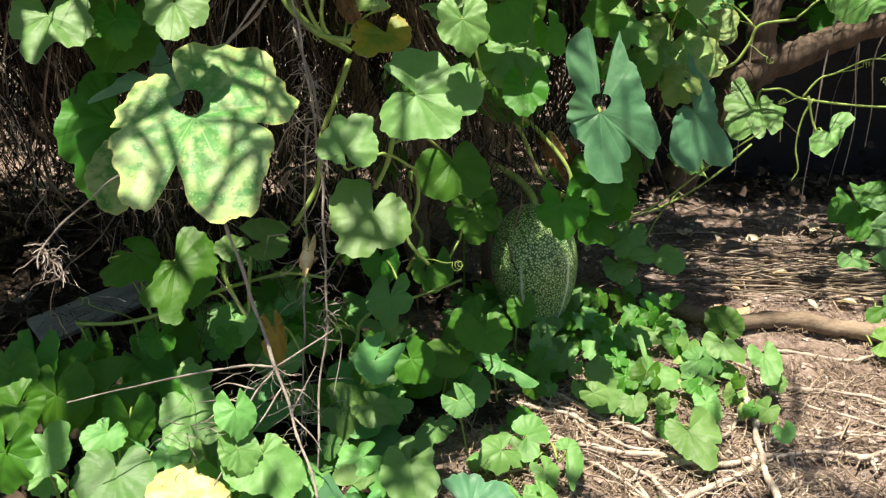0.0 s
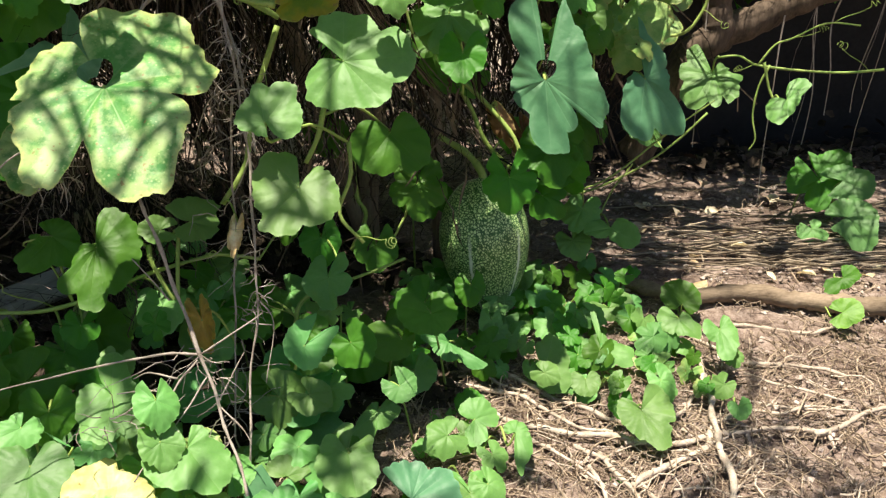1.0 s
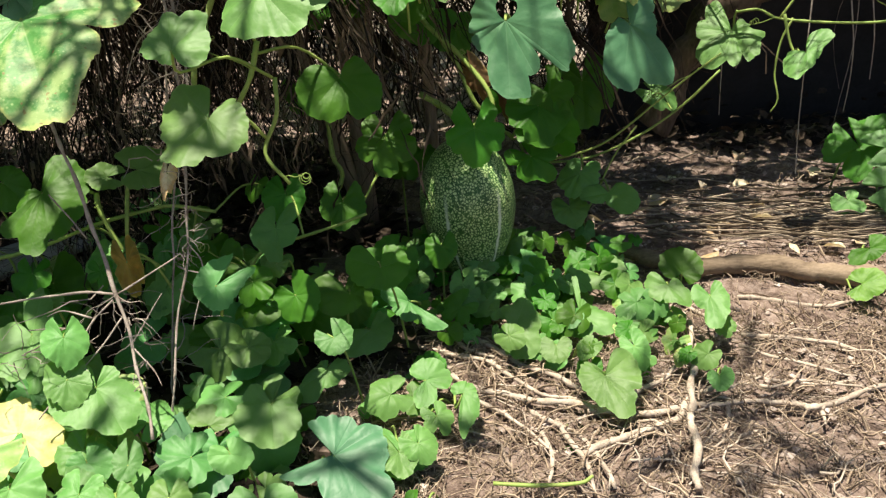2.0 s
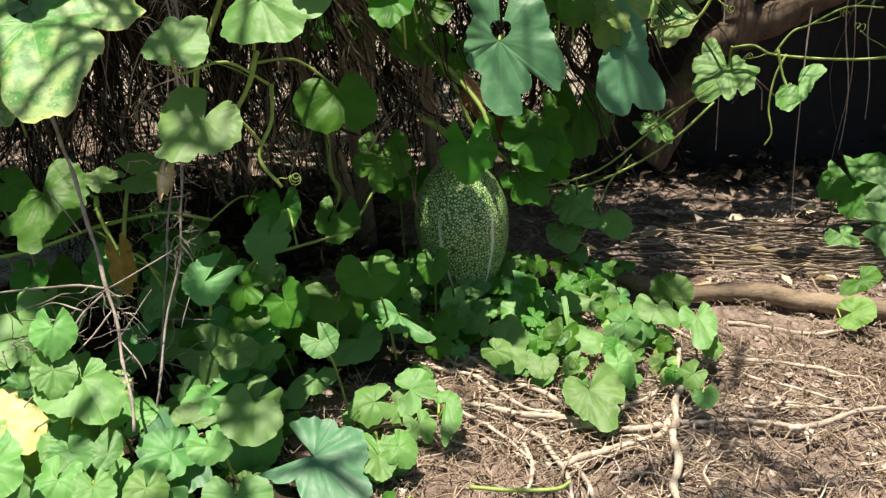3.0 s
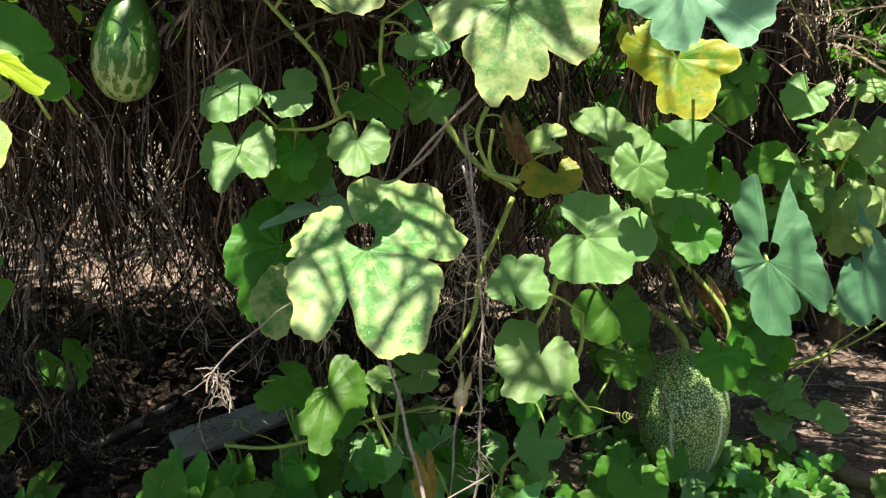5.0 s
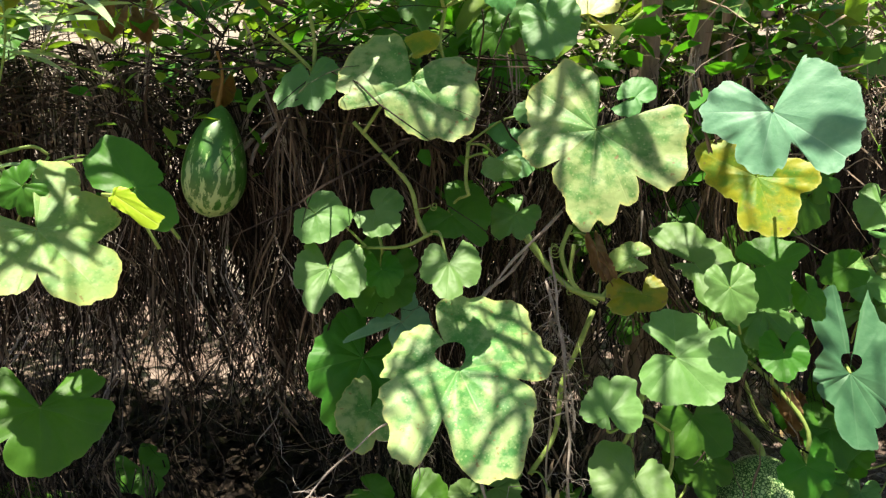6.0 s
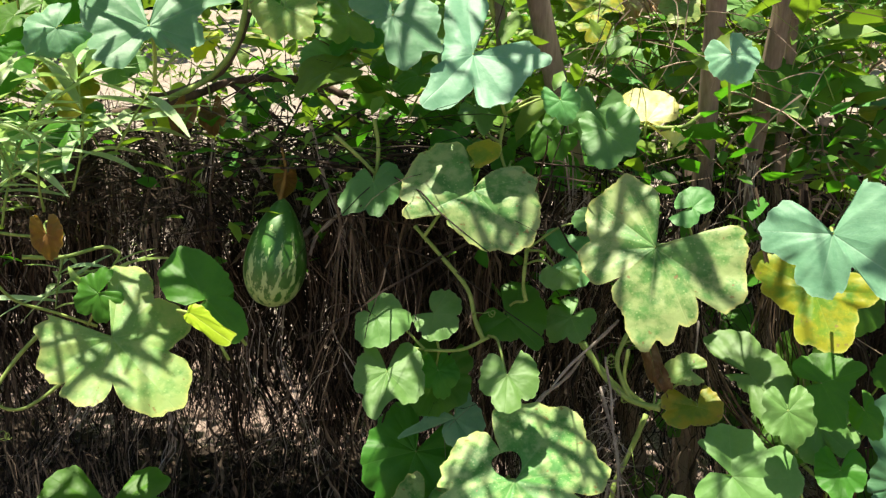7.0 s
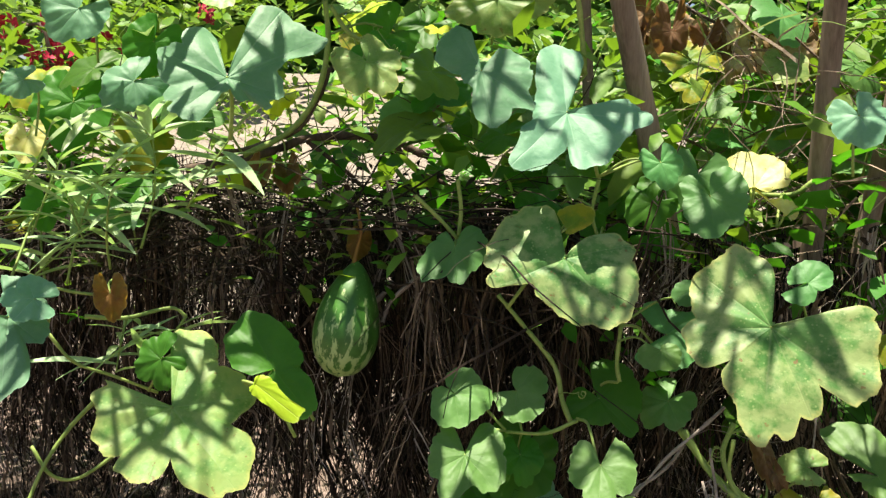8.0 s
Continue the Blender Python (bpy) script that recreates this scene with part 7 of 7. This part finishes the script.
def crumb_field():
    """Pebbles and clods of soil."""
    r = random.Random(23)
    verts, faces = [], []
    for i in range(6000):
        c = Vector((r.uniform(0.0, 2.0), r.uniform(0.95, 2.7), 0.0))
        s = 0.0012 + 0.009 * r.random() ** 4
        k = len(verts)
        c.z = s * 0.4 + 0.01 * noise.noise((c.x * 5, c.y * 5, 0))
        for d in ((1, 0, 0), (0, 1, 0), (-1, 0, 0), (0, -1, 0)):
            verts.append(c + Vector(d) * s * r.uniform(0.7, 1.4) + Vector((0, 0, r.uniform(-0.2, 0.3) * s)))
        verts += [c + Vector((r.uniform(-.3, .3) * s, r.uniform(-.3, .3) * s, s * 0.8)), c - Vector((0, 0, s))]
        for q in range(4):
            faces += [(k + q, k + (q + 1) % 4, k + 4), (k + (q + 1) % 4, k + q, k + 5)]
    return mesh_of("crumbs", verts, faces, STONE, False)


tagged(new("crumbs", crumb_field()), "loose clods and small pebbles on the soil", "pebbles", kind="stuff")


# ---- slender-leaved shrub ----
def slim_leaf_mesh(length, width, bend, seed):
    r = random.Random(seed)
    verts, faces, uvs = [], [], []
    n = 8
    for k in range(n + 1):
        u = k / n
        w = width * math.sin(math.pi * (0.06 + 0.92 * u)) ** 0.8
        y, z = length * u, -bend * length * u * u
        for s in (-1, 0, 1):
            verts.append((s * w + 0.01 * length * math.sin(4 * u + seed), y, z + abs(s) * w * 0.5))
            uvs.append((s * 0.3, u))
    for k in range(n):
        for s in range(2):
            a = k * 3 + s
            faces.append((a, a + 1, a + 4, a + 3))
    return mesh_of("leaf", verts, faces, SLIM, True, uvs)


SLIM = leaf_material("slender_leaf", (0.24, 0.39, 0.15), (0.48, 0.61, 0.36), (0.40, 0.50, 0.30), (0.30, 0.50, 0.06), rough=0.38)
SLIM_SHAPES = [slim_leaf_mesh(0.120 + 0.016 * k, 0.0092 + 0.0013 * (k % 4), 0.15 + 0.09 * (k % 5), k) for k in range(8)]
shrub = thing("slender_leaf_shrub", "light green shrub with long narrow drooping leaves", "shrub")


def sprig(points, count, scale, seed):
    tube("stem", points, 0.0028, 0.0014, STEM, shrub, seed=seed)
    line = smooth_line(points, 8)
    r = random.Random(seed)
    for k in range(count):
        u = 0.25 + 0.75 * k / max(count - 1, 1)
        c = line[min(int(u * (len(line) - 1)), len(line) - 1)]
        turn = k * 2.4 + r.uniform(-0.5, 0.5)
        m = Matrix.Translation(c) @ pose(0, 0, 0, 0, 0, math.degrees(turn)) @ pose(0, 0, 0, r.uniform(-5, 60) * (0.3 + u * 0.7), r.uniform(-25, 25), 0)
        part("leaf", r.choice(SLIM_SHAPES), shrub, m @ Matrix.Scale(scale * r.uniform(0.75, 1.25), 4))


sprig([(-1.338, 1.523, 1.217), (-1.326, 1.542, 1.292), (-1.322, 1.551, 1.367), (-1.330, 1.549, 1.458)], 14, 1.0, 40)
sprig([(-1.272, 1.577, 1.292), (-1.238, 1.605, 1.369), (-1.202, 1.628, 1.435)], 11, 0.9, 41)
sprig([(-1.431, 1.481, 1.227), (-1.449, 1.475, 1.281), (-1.466, 1.468, 1.344)], 9, 0.9, 42)
sprig([(-1.531, 1.450, 1.225), (-1.513, 1.477, 1.309), (-1.491, 1.502, 1.395)], 9, 0.9, 43)
sprig([(-1.417, 1.518, 1.333), (-1.377, 1.551, 1.398), (-1.330, 1.585, 1.448)], 9, 0.9, 44)
sprig([(-1.227, 1.499, 1.099), (-1.248, 1.474, 1.059), (-1.282, 1.436, 1.012)], 9, 0.8, 45)
sprig([(-1.313, 1.441, 1.103), (-1.317, 1.428, 1.064), (-1.317, 1.409, 1.005)], 8, 0.7, 46)
sprig([(-1.551, 1.438, 1.128), (-1.519, 1.478, 1.178), (-1.484, 1.515, 1.220)], 9, 1.0, 47)
sprig([(-1.503, 1.381, 1.327), (-1.476, 1.408, 1.367), (-1.454, 1.430, 1.448)], 8, 0.9, 48)
for k in range(5):
    r = random.Random(500 + k)
    c = Vector((-1.68 + 0.075 * k, r.uniform(1.44, 1.54), r.uniform(1.10, 1.24)))
    lean = Vector((r.gauss(0, 0.03), r.gauss(0, 0.02), r.uniform(0.05, 0.08)))
    sprig([c, c + lean, c + lean * 2 + Vector((0.01, 0, 0)), c + lean * 3 + Vector((0.03, -0.01, -0.02))], 8, r.uniform(0.45, 0.8), 510 + k)
over = random.Random(61)
for k in range(11):
    # unseen shoots of the shrub, added over the vine to dapple it
    c = Vector((over.uniform(-1.9, 0.9), over.uniform(1.3, 2.0), over.uniform(2.5, 3.6)))
    turn = over.uniform(0, 6.28)
    way = Vector((math.cos(turn), math.sin(turn), 0)) * over.uniform(0.12, 0.2)
    sprig([c, c + way + Vector((0, 0, 0.03)), c + way * 2, c + way * 3 - Vector((0, 0, 0.04))], over.randint(9, 16), over.uniform(0.9, 1.5), 90 + k)

# lower unseen shoots, added for finer streaks of shadow
for k in range(12):
    c = Vector((over.uniform(-1.6, -0.2), over.uniform(1.2, 1.75), over.uniform(2.25, 2.75)))
    turn = over.uniform(0, 6.28)
    way = Vector((math.cos(turn), math.sin(turn), 0)) * over.uniform(0.08, 0.14)
    sprig([c, c + way + Vector((0, 0, 0.02)), c + way * 2, c + way * 3 - Vector((0, 0, 0.02))], over.randint(9, 14), over.uniform(0.7, 1.1), 190 + k)

# unseen shoots set above two broad leaves to streak them with shadow
for k in range(10):
    c = Vector((over.uniform(-1.42, -1.12), over.uniform(1.10, 1.30), over.uniform(1.84, 1.98)))
    if k > 4:
        c = Vector((over.uniform(-0.85, -0.50), over.uniform(1.10, 1.35), over.uniform(2.4, 2.9)))
    turn = over.uniform(0, 6.28)
    way = Vector((math.cos(turn), math.sin(turn), 0)) * 0.06
    sprig([c, c + way + Vector((0, 0, 0.02)), c + way * 2, c + way * 3 - Vector((0, 0, 0.02))], 9, 0.75, 290 + k)


# ---- red-flowering shrub ----
flowers = thing("red_flowering_shrub", "distant shrub with bright red flower clusters", "shrub")
def flower_mesh(seed):
    """One flower: six pointed bracts round a centre, each creased along its middle."""
    r = random.Random(seed)
    verts, faces = [Vector((0, 0, 0))], []
    for k in range(6):
        turn = 6.283 * k / 6 + r.uniform(-0.3, 0.3)
        way = Vector((math.cos(turn), math.sin(turn), r.uniform(-0.2, 0.9))).normalized()
        side = way.cross(Vector((0, 0, 1))).normalized()
        size, wide, i = r.uniform(0.018, 0.030), r.uniform(0.006, 0.010), len(verts)
        lift = Vector((0, 0, wide * 0.5))
        verts += [way * size * 0.5 - side * wide + lift, way * size * 0.5, way * size * 0.5 + side * wide + lift, way * size]
        faces += [(0, i + 1, i), (0, i + 2, i + 1), (i, i + 1, i + 3), (i + 1, i + 2, i + 3)]
    return mesh_of("flower", verts, faces, PETAL)


FLOWERS = [flower_mesh(k) for k in range(5)]
bloom = random.Random(77)
for c in ((-2.08, 2.07, 1.68), (-2.12, 2.16, 1.72), (-2.02, 2.12, 1.62), (-2.10, 2.18, 1.64), (-1.96, 2.18, 1.55), (-2.01, 2.26, 1.52), (-2.06, 2.10, 1.42),
          (-2.11, 2.05, 1.61), (-2.04, 2.18, 1.56), (-2.12, 2.42, 1.70), (-2.05, 2.60, 1.64), (-1.96, 2.87, 1.83), (-2.17, 2.13, 1.52)):
    for k in range(5):
        spot = Vector(c) + Vector((bloom.gauss(0, 0.035), bloom.gauss(0, 0.035), bloom.gauss(0, 0.03)))
        part("flower", bloom.choice(FLOWERS), flowers, Matrix.Translation(spot) @ pose(0, 0, 0, bloom.uniform(-60, 60), bloom.uniform(-60, 60), bloom.uniform(0, 360)))
leaf_cloud("bush", 5200, bank((-4.2, -1.3), (2.05, 3.2), (1.15, 3.2)), (0.02, 0.07), 0.26, LEAF["weed"],
           "small yellow-green leaves of the flowering shrub", "bush", 36)
tube("stem", [(-2.200, 2.300, 0.000), (-2.150, 2.300, 0.800), (-2.024, 2.120, 1.621), (-2.134, 2.146, 1.723)], 0.01, 0.004, BARK, flowers)

# ---- withered leaves and wisps ----
leaf(vine, (-0.305, 1.326, 0.357), (-0.289, 1.302, 0.303), (0.40, -0.79, 0.46), 0.048, "rust", 0.08)
leaf(vine, (-1.206, 1.251, 1.188), (-1.196, 1.243, 1.145), (0.57, -0.77, 0.29), 0.051, "rust", 0.4)
leaf(vine, (-0.380, 2.315, 1.705), (-0.350, 2.315, 1.651), (0.00, -1.00, -0.01), 0.117, "bleached", 0.5)
leaf(vine, (-0.426, 2.315, 1.691), (-0.417, 2.316, 1.644), (0.03, -1.00, -0.01), 0.080, "bleached", 0.3)
for k in range(14):
    spot = Vector((-0.47 + 0.030 * k + rng.gauss(0, 0.012), 2.27 + rng.gauss(0, 0.02), 1.715 - 0.006 * k + rng.gauss(0, 0.02)))
    leaf(vine, spot, spot + Vector((rng.gauss(0, 0.02), -0.02, -rng.uniform(0.04, 0.09))), (rng.gauss(0, 0.4), -0.9, 0.4), rng.uniform(0.05, 0.10), rng.choice(("bleached", "bleached", "dead")), 0.5, False)
leaf(vine, (-0.320, 2.316, 1.685), (-0.310, 2.316, 1.638), (-0.02, -1.00, -0.01), 0.047, "dead", 0.5)
leaf(vine, (-0.282, 2.313, 1.704), (-0.285, 2.314, 1.658), (-0.04, -1.00, -0.02), 0.052, "bleached", 0.4)
leaf(vine, (-0.208, 2.357, 1.716), (-0.199, 2.357, 1.682), (-0.07, -1.00, -0.02), 0.056, "dead", 0.5)
leaf(vine, (-0.148, 2.357, 1.682), (-0.151, 2.357, 1.635), (-0.10, -1.00, -0.00), 0.046, "dead", 0.5)
leaf(vine, (-0.096, 2.353, 1.662), (-0.080, 2.351, 1.622), (-0.12, -0.99, 0.00), 0.044, "bleached", 0.3)
leaf(vine, (-0.255, 1.438, 0.473), (-0.261, 1.412, 0.433), (0.15, -0.84, 0.52), 0.027, "bleached", 0.4)
leaf(vine, (-0.186, 1.600, 0.925), (-0.169, 1.576, 0.872), (-0.06, -0.92, 0.39), 0.036, "dead", 0.5)
leaf(vine, (-0.165, 1.589, 0.896), (-0.148, 1.571, 0.859), (-0.07, -0.91, 0.41), 0.025, "dead", 0.5)
leaf(vine, (-1.011, 1.834, 1.216), (-1.016, 1.821, 1.172), (0.35, -0.91, 0.23), 0.056, "rust", 0.6)
leaf(vine, (-1.171, 1.806, 1.360), (-1.166, 1.802, 1.311), (0.44, -0.89, 0.13), 0.061, "dead", 0.4)
leaf(vine, (-1.224, 1.779, 1.361), (-1.240, 1.763, 1.312), (0.47, -0.87, 0.13), 0.058, "dead", 0.4)
leaf(vine, (0.335, 2.057, 0.423), (0.358, 2.029, 0.348), (-0.00, -0.94, 0.34), 0.067, "dead", 0.4)
leaf(vine, (0.260, 1.874, 0.523), (0.286, 1.846, 0.471), (-0.13, -0.90, 0.42), 0.052, "dead", 0.4)
shaped_leaf(vine, (-0.321, 1.221, 0.150), (-0.333, 1.261, 0.182), (0.33, -0.52, 0.79), "pale", ((-165, .30), (-136, .95), (-105, .94), (-71, .79), (-17, .66), (45, 1), (89, .83), (132, .73), (165, .72)))
shaped_leaf(vine, (-0.228, 1.046, 0.160), (-0.221, 1.011, 0.136), (0.32, -0.49, 0.81), "cool", ((-174, .41), (-169, .95), (-146, .74), (-102, .48), (-55, .36), (21, .58), (91, .46), (152, .77), (174, 1)))
shaped_leaf(vine, (-0.302, 1.063, 0.150), (-0.284, 1.036, 0.126), (0.34, -0.49, 0.80), "cool", ((-168, .77), (-52, 1), (127, .70), (168, .52)))
shaped_leaf(vine, (-0.288, 0.985, 0.140), (-0.286, 0.954, 0.121), (0.34, -0.46, 0.82), "fresh", ((-170, .73), (-129, .79), (-66, 1), (-21, .98), (80, .73), (135, .83), (170, .42)))
shaped_leaf(vine, (-0.221, 0.984, 0.150), (-0.211, 0.956, 0.130), (0.32, -0.47, 0.82), "fresh", ((-165, .80), (-117, .70), (-51, 1), (-6, 1), (32, .94), (84, .77), (143, .87), (165, .42)))
shaped_leaf(vine, (-0.010, 0.988, 0.140), (0.005, 0.948, 0.112), (0.22, -0.50, 0.84), "cool", ((-160, .57), (-128, .84), (-90, 1), (-46, .98), (4, .78), (109, .99), (142, .91), (160, .37)))
shaped_leaf(vine, (-0.075, 1.063, 0.170), (-0.056, 1.041, 0.150), (0.25, -0.52, 0.82), "fresh", ((-170, .70), (-88, .85), (-51, 1), (-5, .80), (115, .92), (136, .90), (170, .46)))
shaped_leaf(vine, (-0.120, 1.234, 0.360), (-0.155, 1.182, 0.330), (0.27, -0.61, 0.74), "cool", ((-168, .23), (-158, 1), (-130, .61), (-94, .49), (-50, .59), (-4, .47), (84, .51), (142, .68), (168, .90)))
shaped_leaf(vine, (0.030, 1.336, 0.200), (0.053, 1.314, 0.179), (0.18, -0.60, 0.78), "cool", ((-157, .99), (-93, 1), (-63, .91), (85, .79), (154, .91), (157, .49)))
shaped_leaf(vine, (0.034, 1.480, 0.207), (0.049, 1.426, 0.160), (0.16, -0.63, 0.76), "deep", ((-154, .43), (-55, .34), (20, .58), (70, .89), (111, 1), (140, .84), (154, .29)))
shaped_leaf(vine, (0.093, 1.505, 0.250), (0.113, 1.456, 0.205), (0.14, -0.65, 0.75), "deep", ((-161, .61), (-138, .79), (-96, .82), (-39, .69), (33, .63), (86, .88), (123, 1), (154, .89), (161, .30)))
shaped_leaf(vine, (-0.535, 1.238, 0.160), (-0.502, 1.288, 0.181), (0.22, -0.50, 0.84), "cool", ((-108, .26), (-97, .67), (-96, .89), (-95, 1), (-94, .91), (-93, .76), (-92, .31)))
shaped_leaf(vine, (-0.702, 1.197, 0.150), (-0.789, 1.170, 0.164), (0.28, -0.47, 0.84), "fresh", ((-132, .25), (-131, .41), (25, .64), (75, .80), (95, 1), (109, .73), (132, .44)))
shaped_leaf(vine, (0.559, 2.096, 0.711), (0.484, 2.041, 0.621), (-0.20, -0.75, 0.63), "pale", ((-169, .17), (-168, .49), (-167, .73), (-143, .62), (-113, 1), (-93, .99), (-71, .82), (-70, .54), (-34, .59), (-25, .81), (-9, .53), (22, .65), (43, .64), (72, .47), (107, .67), (141, .61), (169, .12)))
shaped_leaf(vine, (0.623, 2.139, 0.799), (0.663, 2.121, 0.792), (-0.22, -0.77, 0.60), "pale", ((-152, .33), (-142, 1), (-110, .88), (18, .81), (82, .64), (152, .68)))
shaped_leaf(vine, (0.693, 2.131, 0.762), (0.736, 2.114, 0.758), (-0.24, -0.75, 0.61), "pale", ((-157, .33), (-156, .87), (-115, .82), (-45, .99), (4, .79), (60, 1), (119, .89), (157, .69)))
rng = random.Random(404)
spread_leaves(14, (-1.85, -1.25), (1.66, 1.90), (1.24, 1.60), (0.10, 0.16), ("fresh", "lime", "deep", "autumn"), 0.8, upper_vine)
spread_leaves(12, (-0.98, -0.55), (1.78, 2.00), (1.42, 1.66), (0.09, 0.16), ("deep", "fresh", "weed", "deep"), 0.8, upper_vine)
spread_leaves(12, (-0.62, -0.30), (1.76, 1.90), (1.22, 1.45), (0.08, 0.13), ("deep", "deep", "cool"), 0.6, upper_vine)
spread_leaves(30, (-0.62, 0.05), (1.00, 1.45), (0.05, 0.16), (0.07, 0.13), ("cool", "fresh", "cool"), 1.3, vine)
spread_leaves(26, (0.30, 0.72), (1.50, 1.72), (0.03, 0.09), (0.03, 0.06), ("fresh", "pale", "deep"), 1.2, vine)


def wisps(owner, line, count, reach, seed, thick=0.0009):
    """Fine dry tendrils round a line."""
    r = random.Random(seed)
    verts, faces = [], []
    pts = smooth_line(line, 6)
    for _ in range(count):
        p = r.choice(pts) + Vector((r.gauss(0, 0.006), r.gauss(0, 0.006), r.gauss(0, 0.006)))
        way = Vector((r.gauss(0, 1), r.gauss(0, 0.6), r.gauss(-0.5, 0.8))).normalized()
        size = reach * r.uniform(0.3, 1.0)
        out = [p.copy()]
        for k in range(6):
            way = (way + Vector((r.gauss(0, 0.35), r.gauss(0, 0.35), r.gauss(-0.08, 0.35)))).normalized()
            p = p + way * size / 6
            out.append(p.copy())
        tube_data(out, thick * r.uniform(0.6, 1.5), thick * 0.4, 3, 0.1, r, verts, faces)
    return tagged(part("tendril_tuft", mesh_of("tendril_tuft", verts, faces, TWIG, False), owner), "fine dry tendrils", kind="stuff")


withered = thing("dry_stalk", "brown withered vine with shrivelled leaves between the stakes", "dead plant")
tube("twig", [(-0.448, 2.292, 1.835), (-0.365, 2.304, 1.770), (-0.244, 2.308, 1.710), (-0.115, 2.302, 1.670), (-0.027, 2.294, 1.624), (0.058, 2.282, 1.586)], 0.005, 0.003, BARK, withered, rough=0.2)
wisps(withered, [(-0.364, 2.305, 1.763), (-0.243, 2.309, 1.704), (-0.114, 2.303, 1.657), (-0.049, 2.298, 1.612)], 60, 0.13, 59, 0.0016)
wisps(dry_vstem, [(-0.265, 1.569, 0.875), (-0.240, 1.539, 0.735), (-0.227, 1.494, 0.595), (-0.225, 1.443, 0.477)], 70, 0.07, 51)
wisps(dry_vstem, [(-0.297, 1.527, 0.728), (-0.277, 1.518, 0.687), (-0.284, 1.493, 0.618), (-0.300, 1.479, 0.589)], 40, 0.08, 52)
wisps(dry_vstem, [(-0.223, 1.429, 0.448), (-0.217, 1.394, 0.382), (-0.225, 1.360, 0.328)], 40, 0.05, 53)
wisps(dry_bent, [(-0.646, 1.238, 0.578), (-0.635, 1.234, 0.559), (-0.623, 1.226, 0.532)], 40, 0.06, 54, 0.0014)
wisps(dry_bent, [(-0.502, 1.310, 0.647), (-0.481, 1.309, 0.627), (-0.460, 1.319, 0.633)], 24, 0.06, 58)
wisps(dry_twig, [(-0.337, 1.202, 0.289), (-0.345, 1.181, 0.268), (-0.414, 1.145, 0.261), (-0.584, 1.112, 0.356)], 9, 0.07, 55)
wisps(dry_twig, [(-0.295, 1.250, 0.338), (-0.262, 1.226, 0.295), (-0.239, 1.171, 0.227)], 24, 0.09, 56)
wisps(dry_twig, [(-0.380, 1.247, 0.348), (-0.327, 1.278, 0.346), (-0.282, 1.259, 0.263), (-0.258, 1.221, 0.177), (-0.228, 1.202, 0.125)], 9, 0.20, 60, 0.0011)
wisps(dry_twig, [(-0.442, 1.146, 0.284), (-0.409, 1.169, 0.283), (-0.344, 1.211, 0.285), (-0.301, 1.257, 0.326)], 14, 0.12, 62, 0.0010)
wisps(dry_vstem, [(-0.286, 1.493, 0.490), (-0.272, 1.473, 0.410), (-0.267, 1.410, 0.255), (-0.272, 1.338, 0.129)], 26, 0.15, 63, 0.0011)
wisps(dry_stick, [(-0.266, 1.593, 0.785), (-0.243, 1.572, 0.736), (-0.234, 1.531, 0.650)], 40, 0.07, 57)


def hanging_roots():
    r = random.Random(61)
    verts, faces = [], []
    for _ in range(16):
        x, y = r.uniform(0.65, 2.0), r.uniform(2.45, 2.85)
        top, foot = r.uniform(0.55, 1.0), r.uniform(0.0, 0.35)
        wave, f1, p1 = r.uniform(0.005, 0.03), r.uniform(3, 9), r.uniform(0, 6)
        line = [Vector((x + wave * math.sin(f1 * k / 9 + p1), y + 0.01 * math.sin(k), top + (foot - top) * k / 9)) for k in range(10)]
        rad = r.uniform(0.001, 0.003)
        tube_data(line, rad, rad * 0.5, 4, 0.2, r, verts, faces)
    return mesh_of("thicket", verts, faces, TWIG, False)


tagged(new("thicket", hanging_roots()), "thin grey roots hanging before the dark hollow", "dry thicket", kind="stuff")
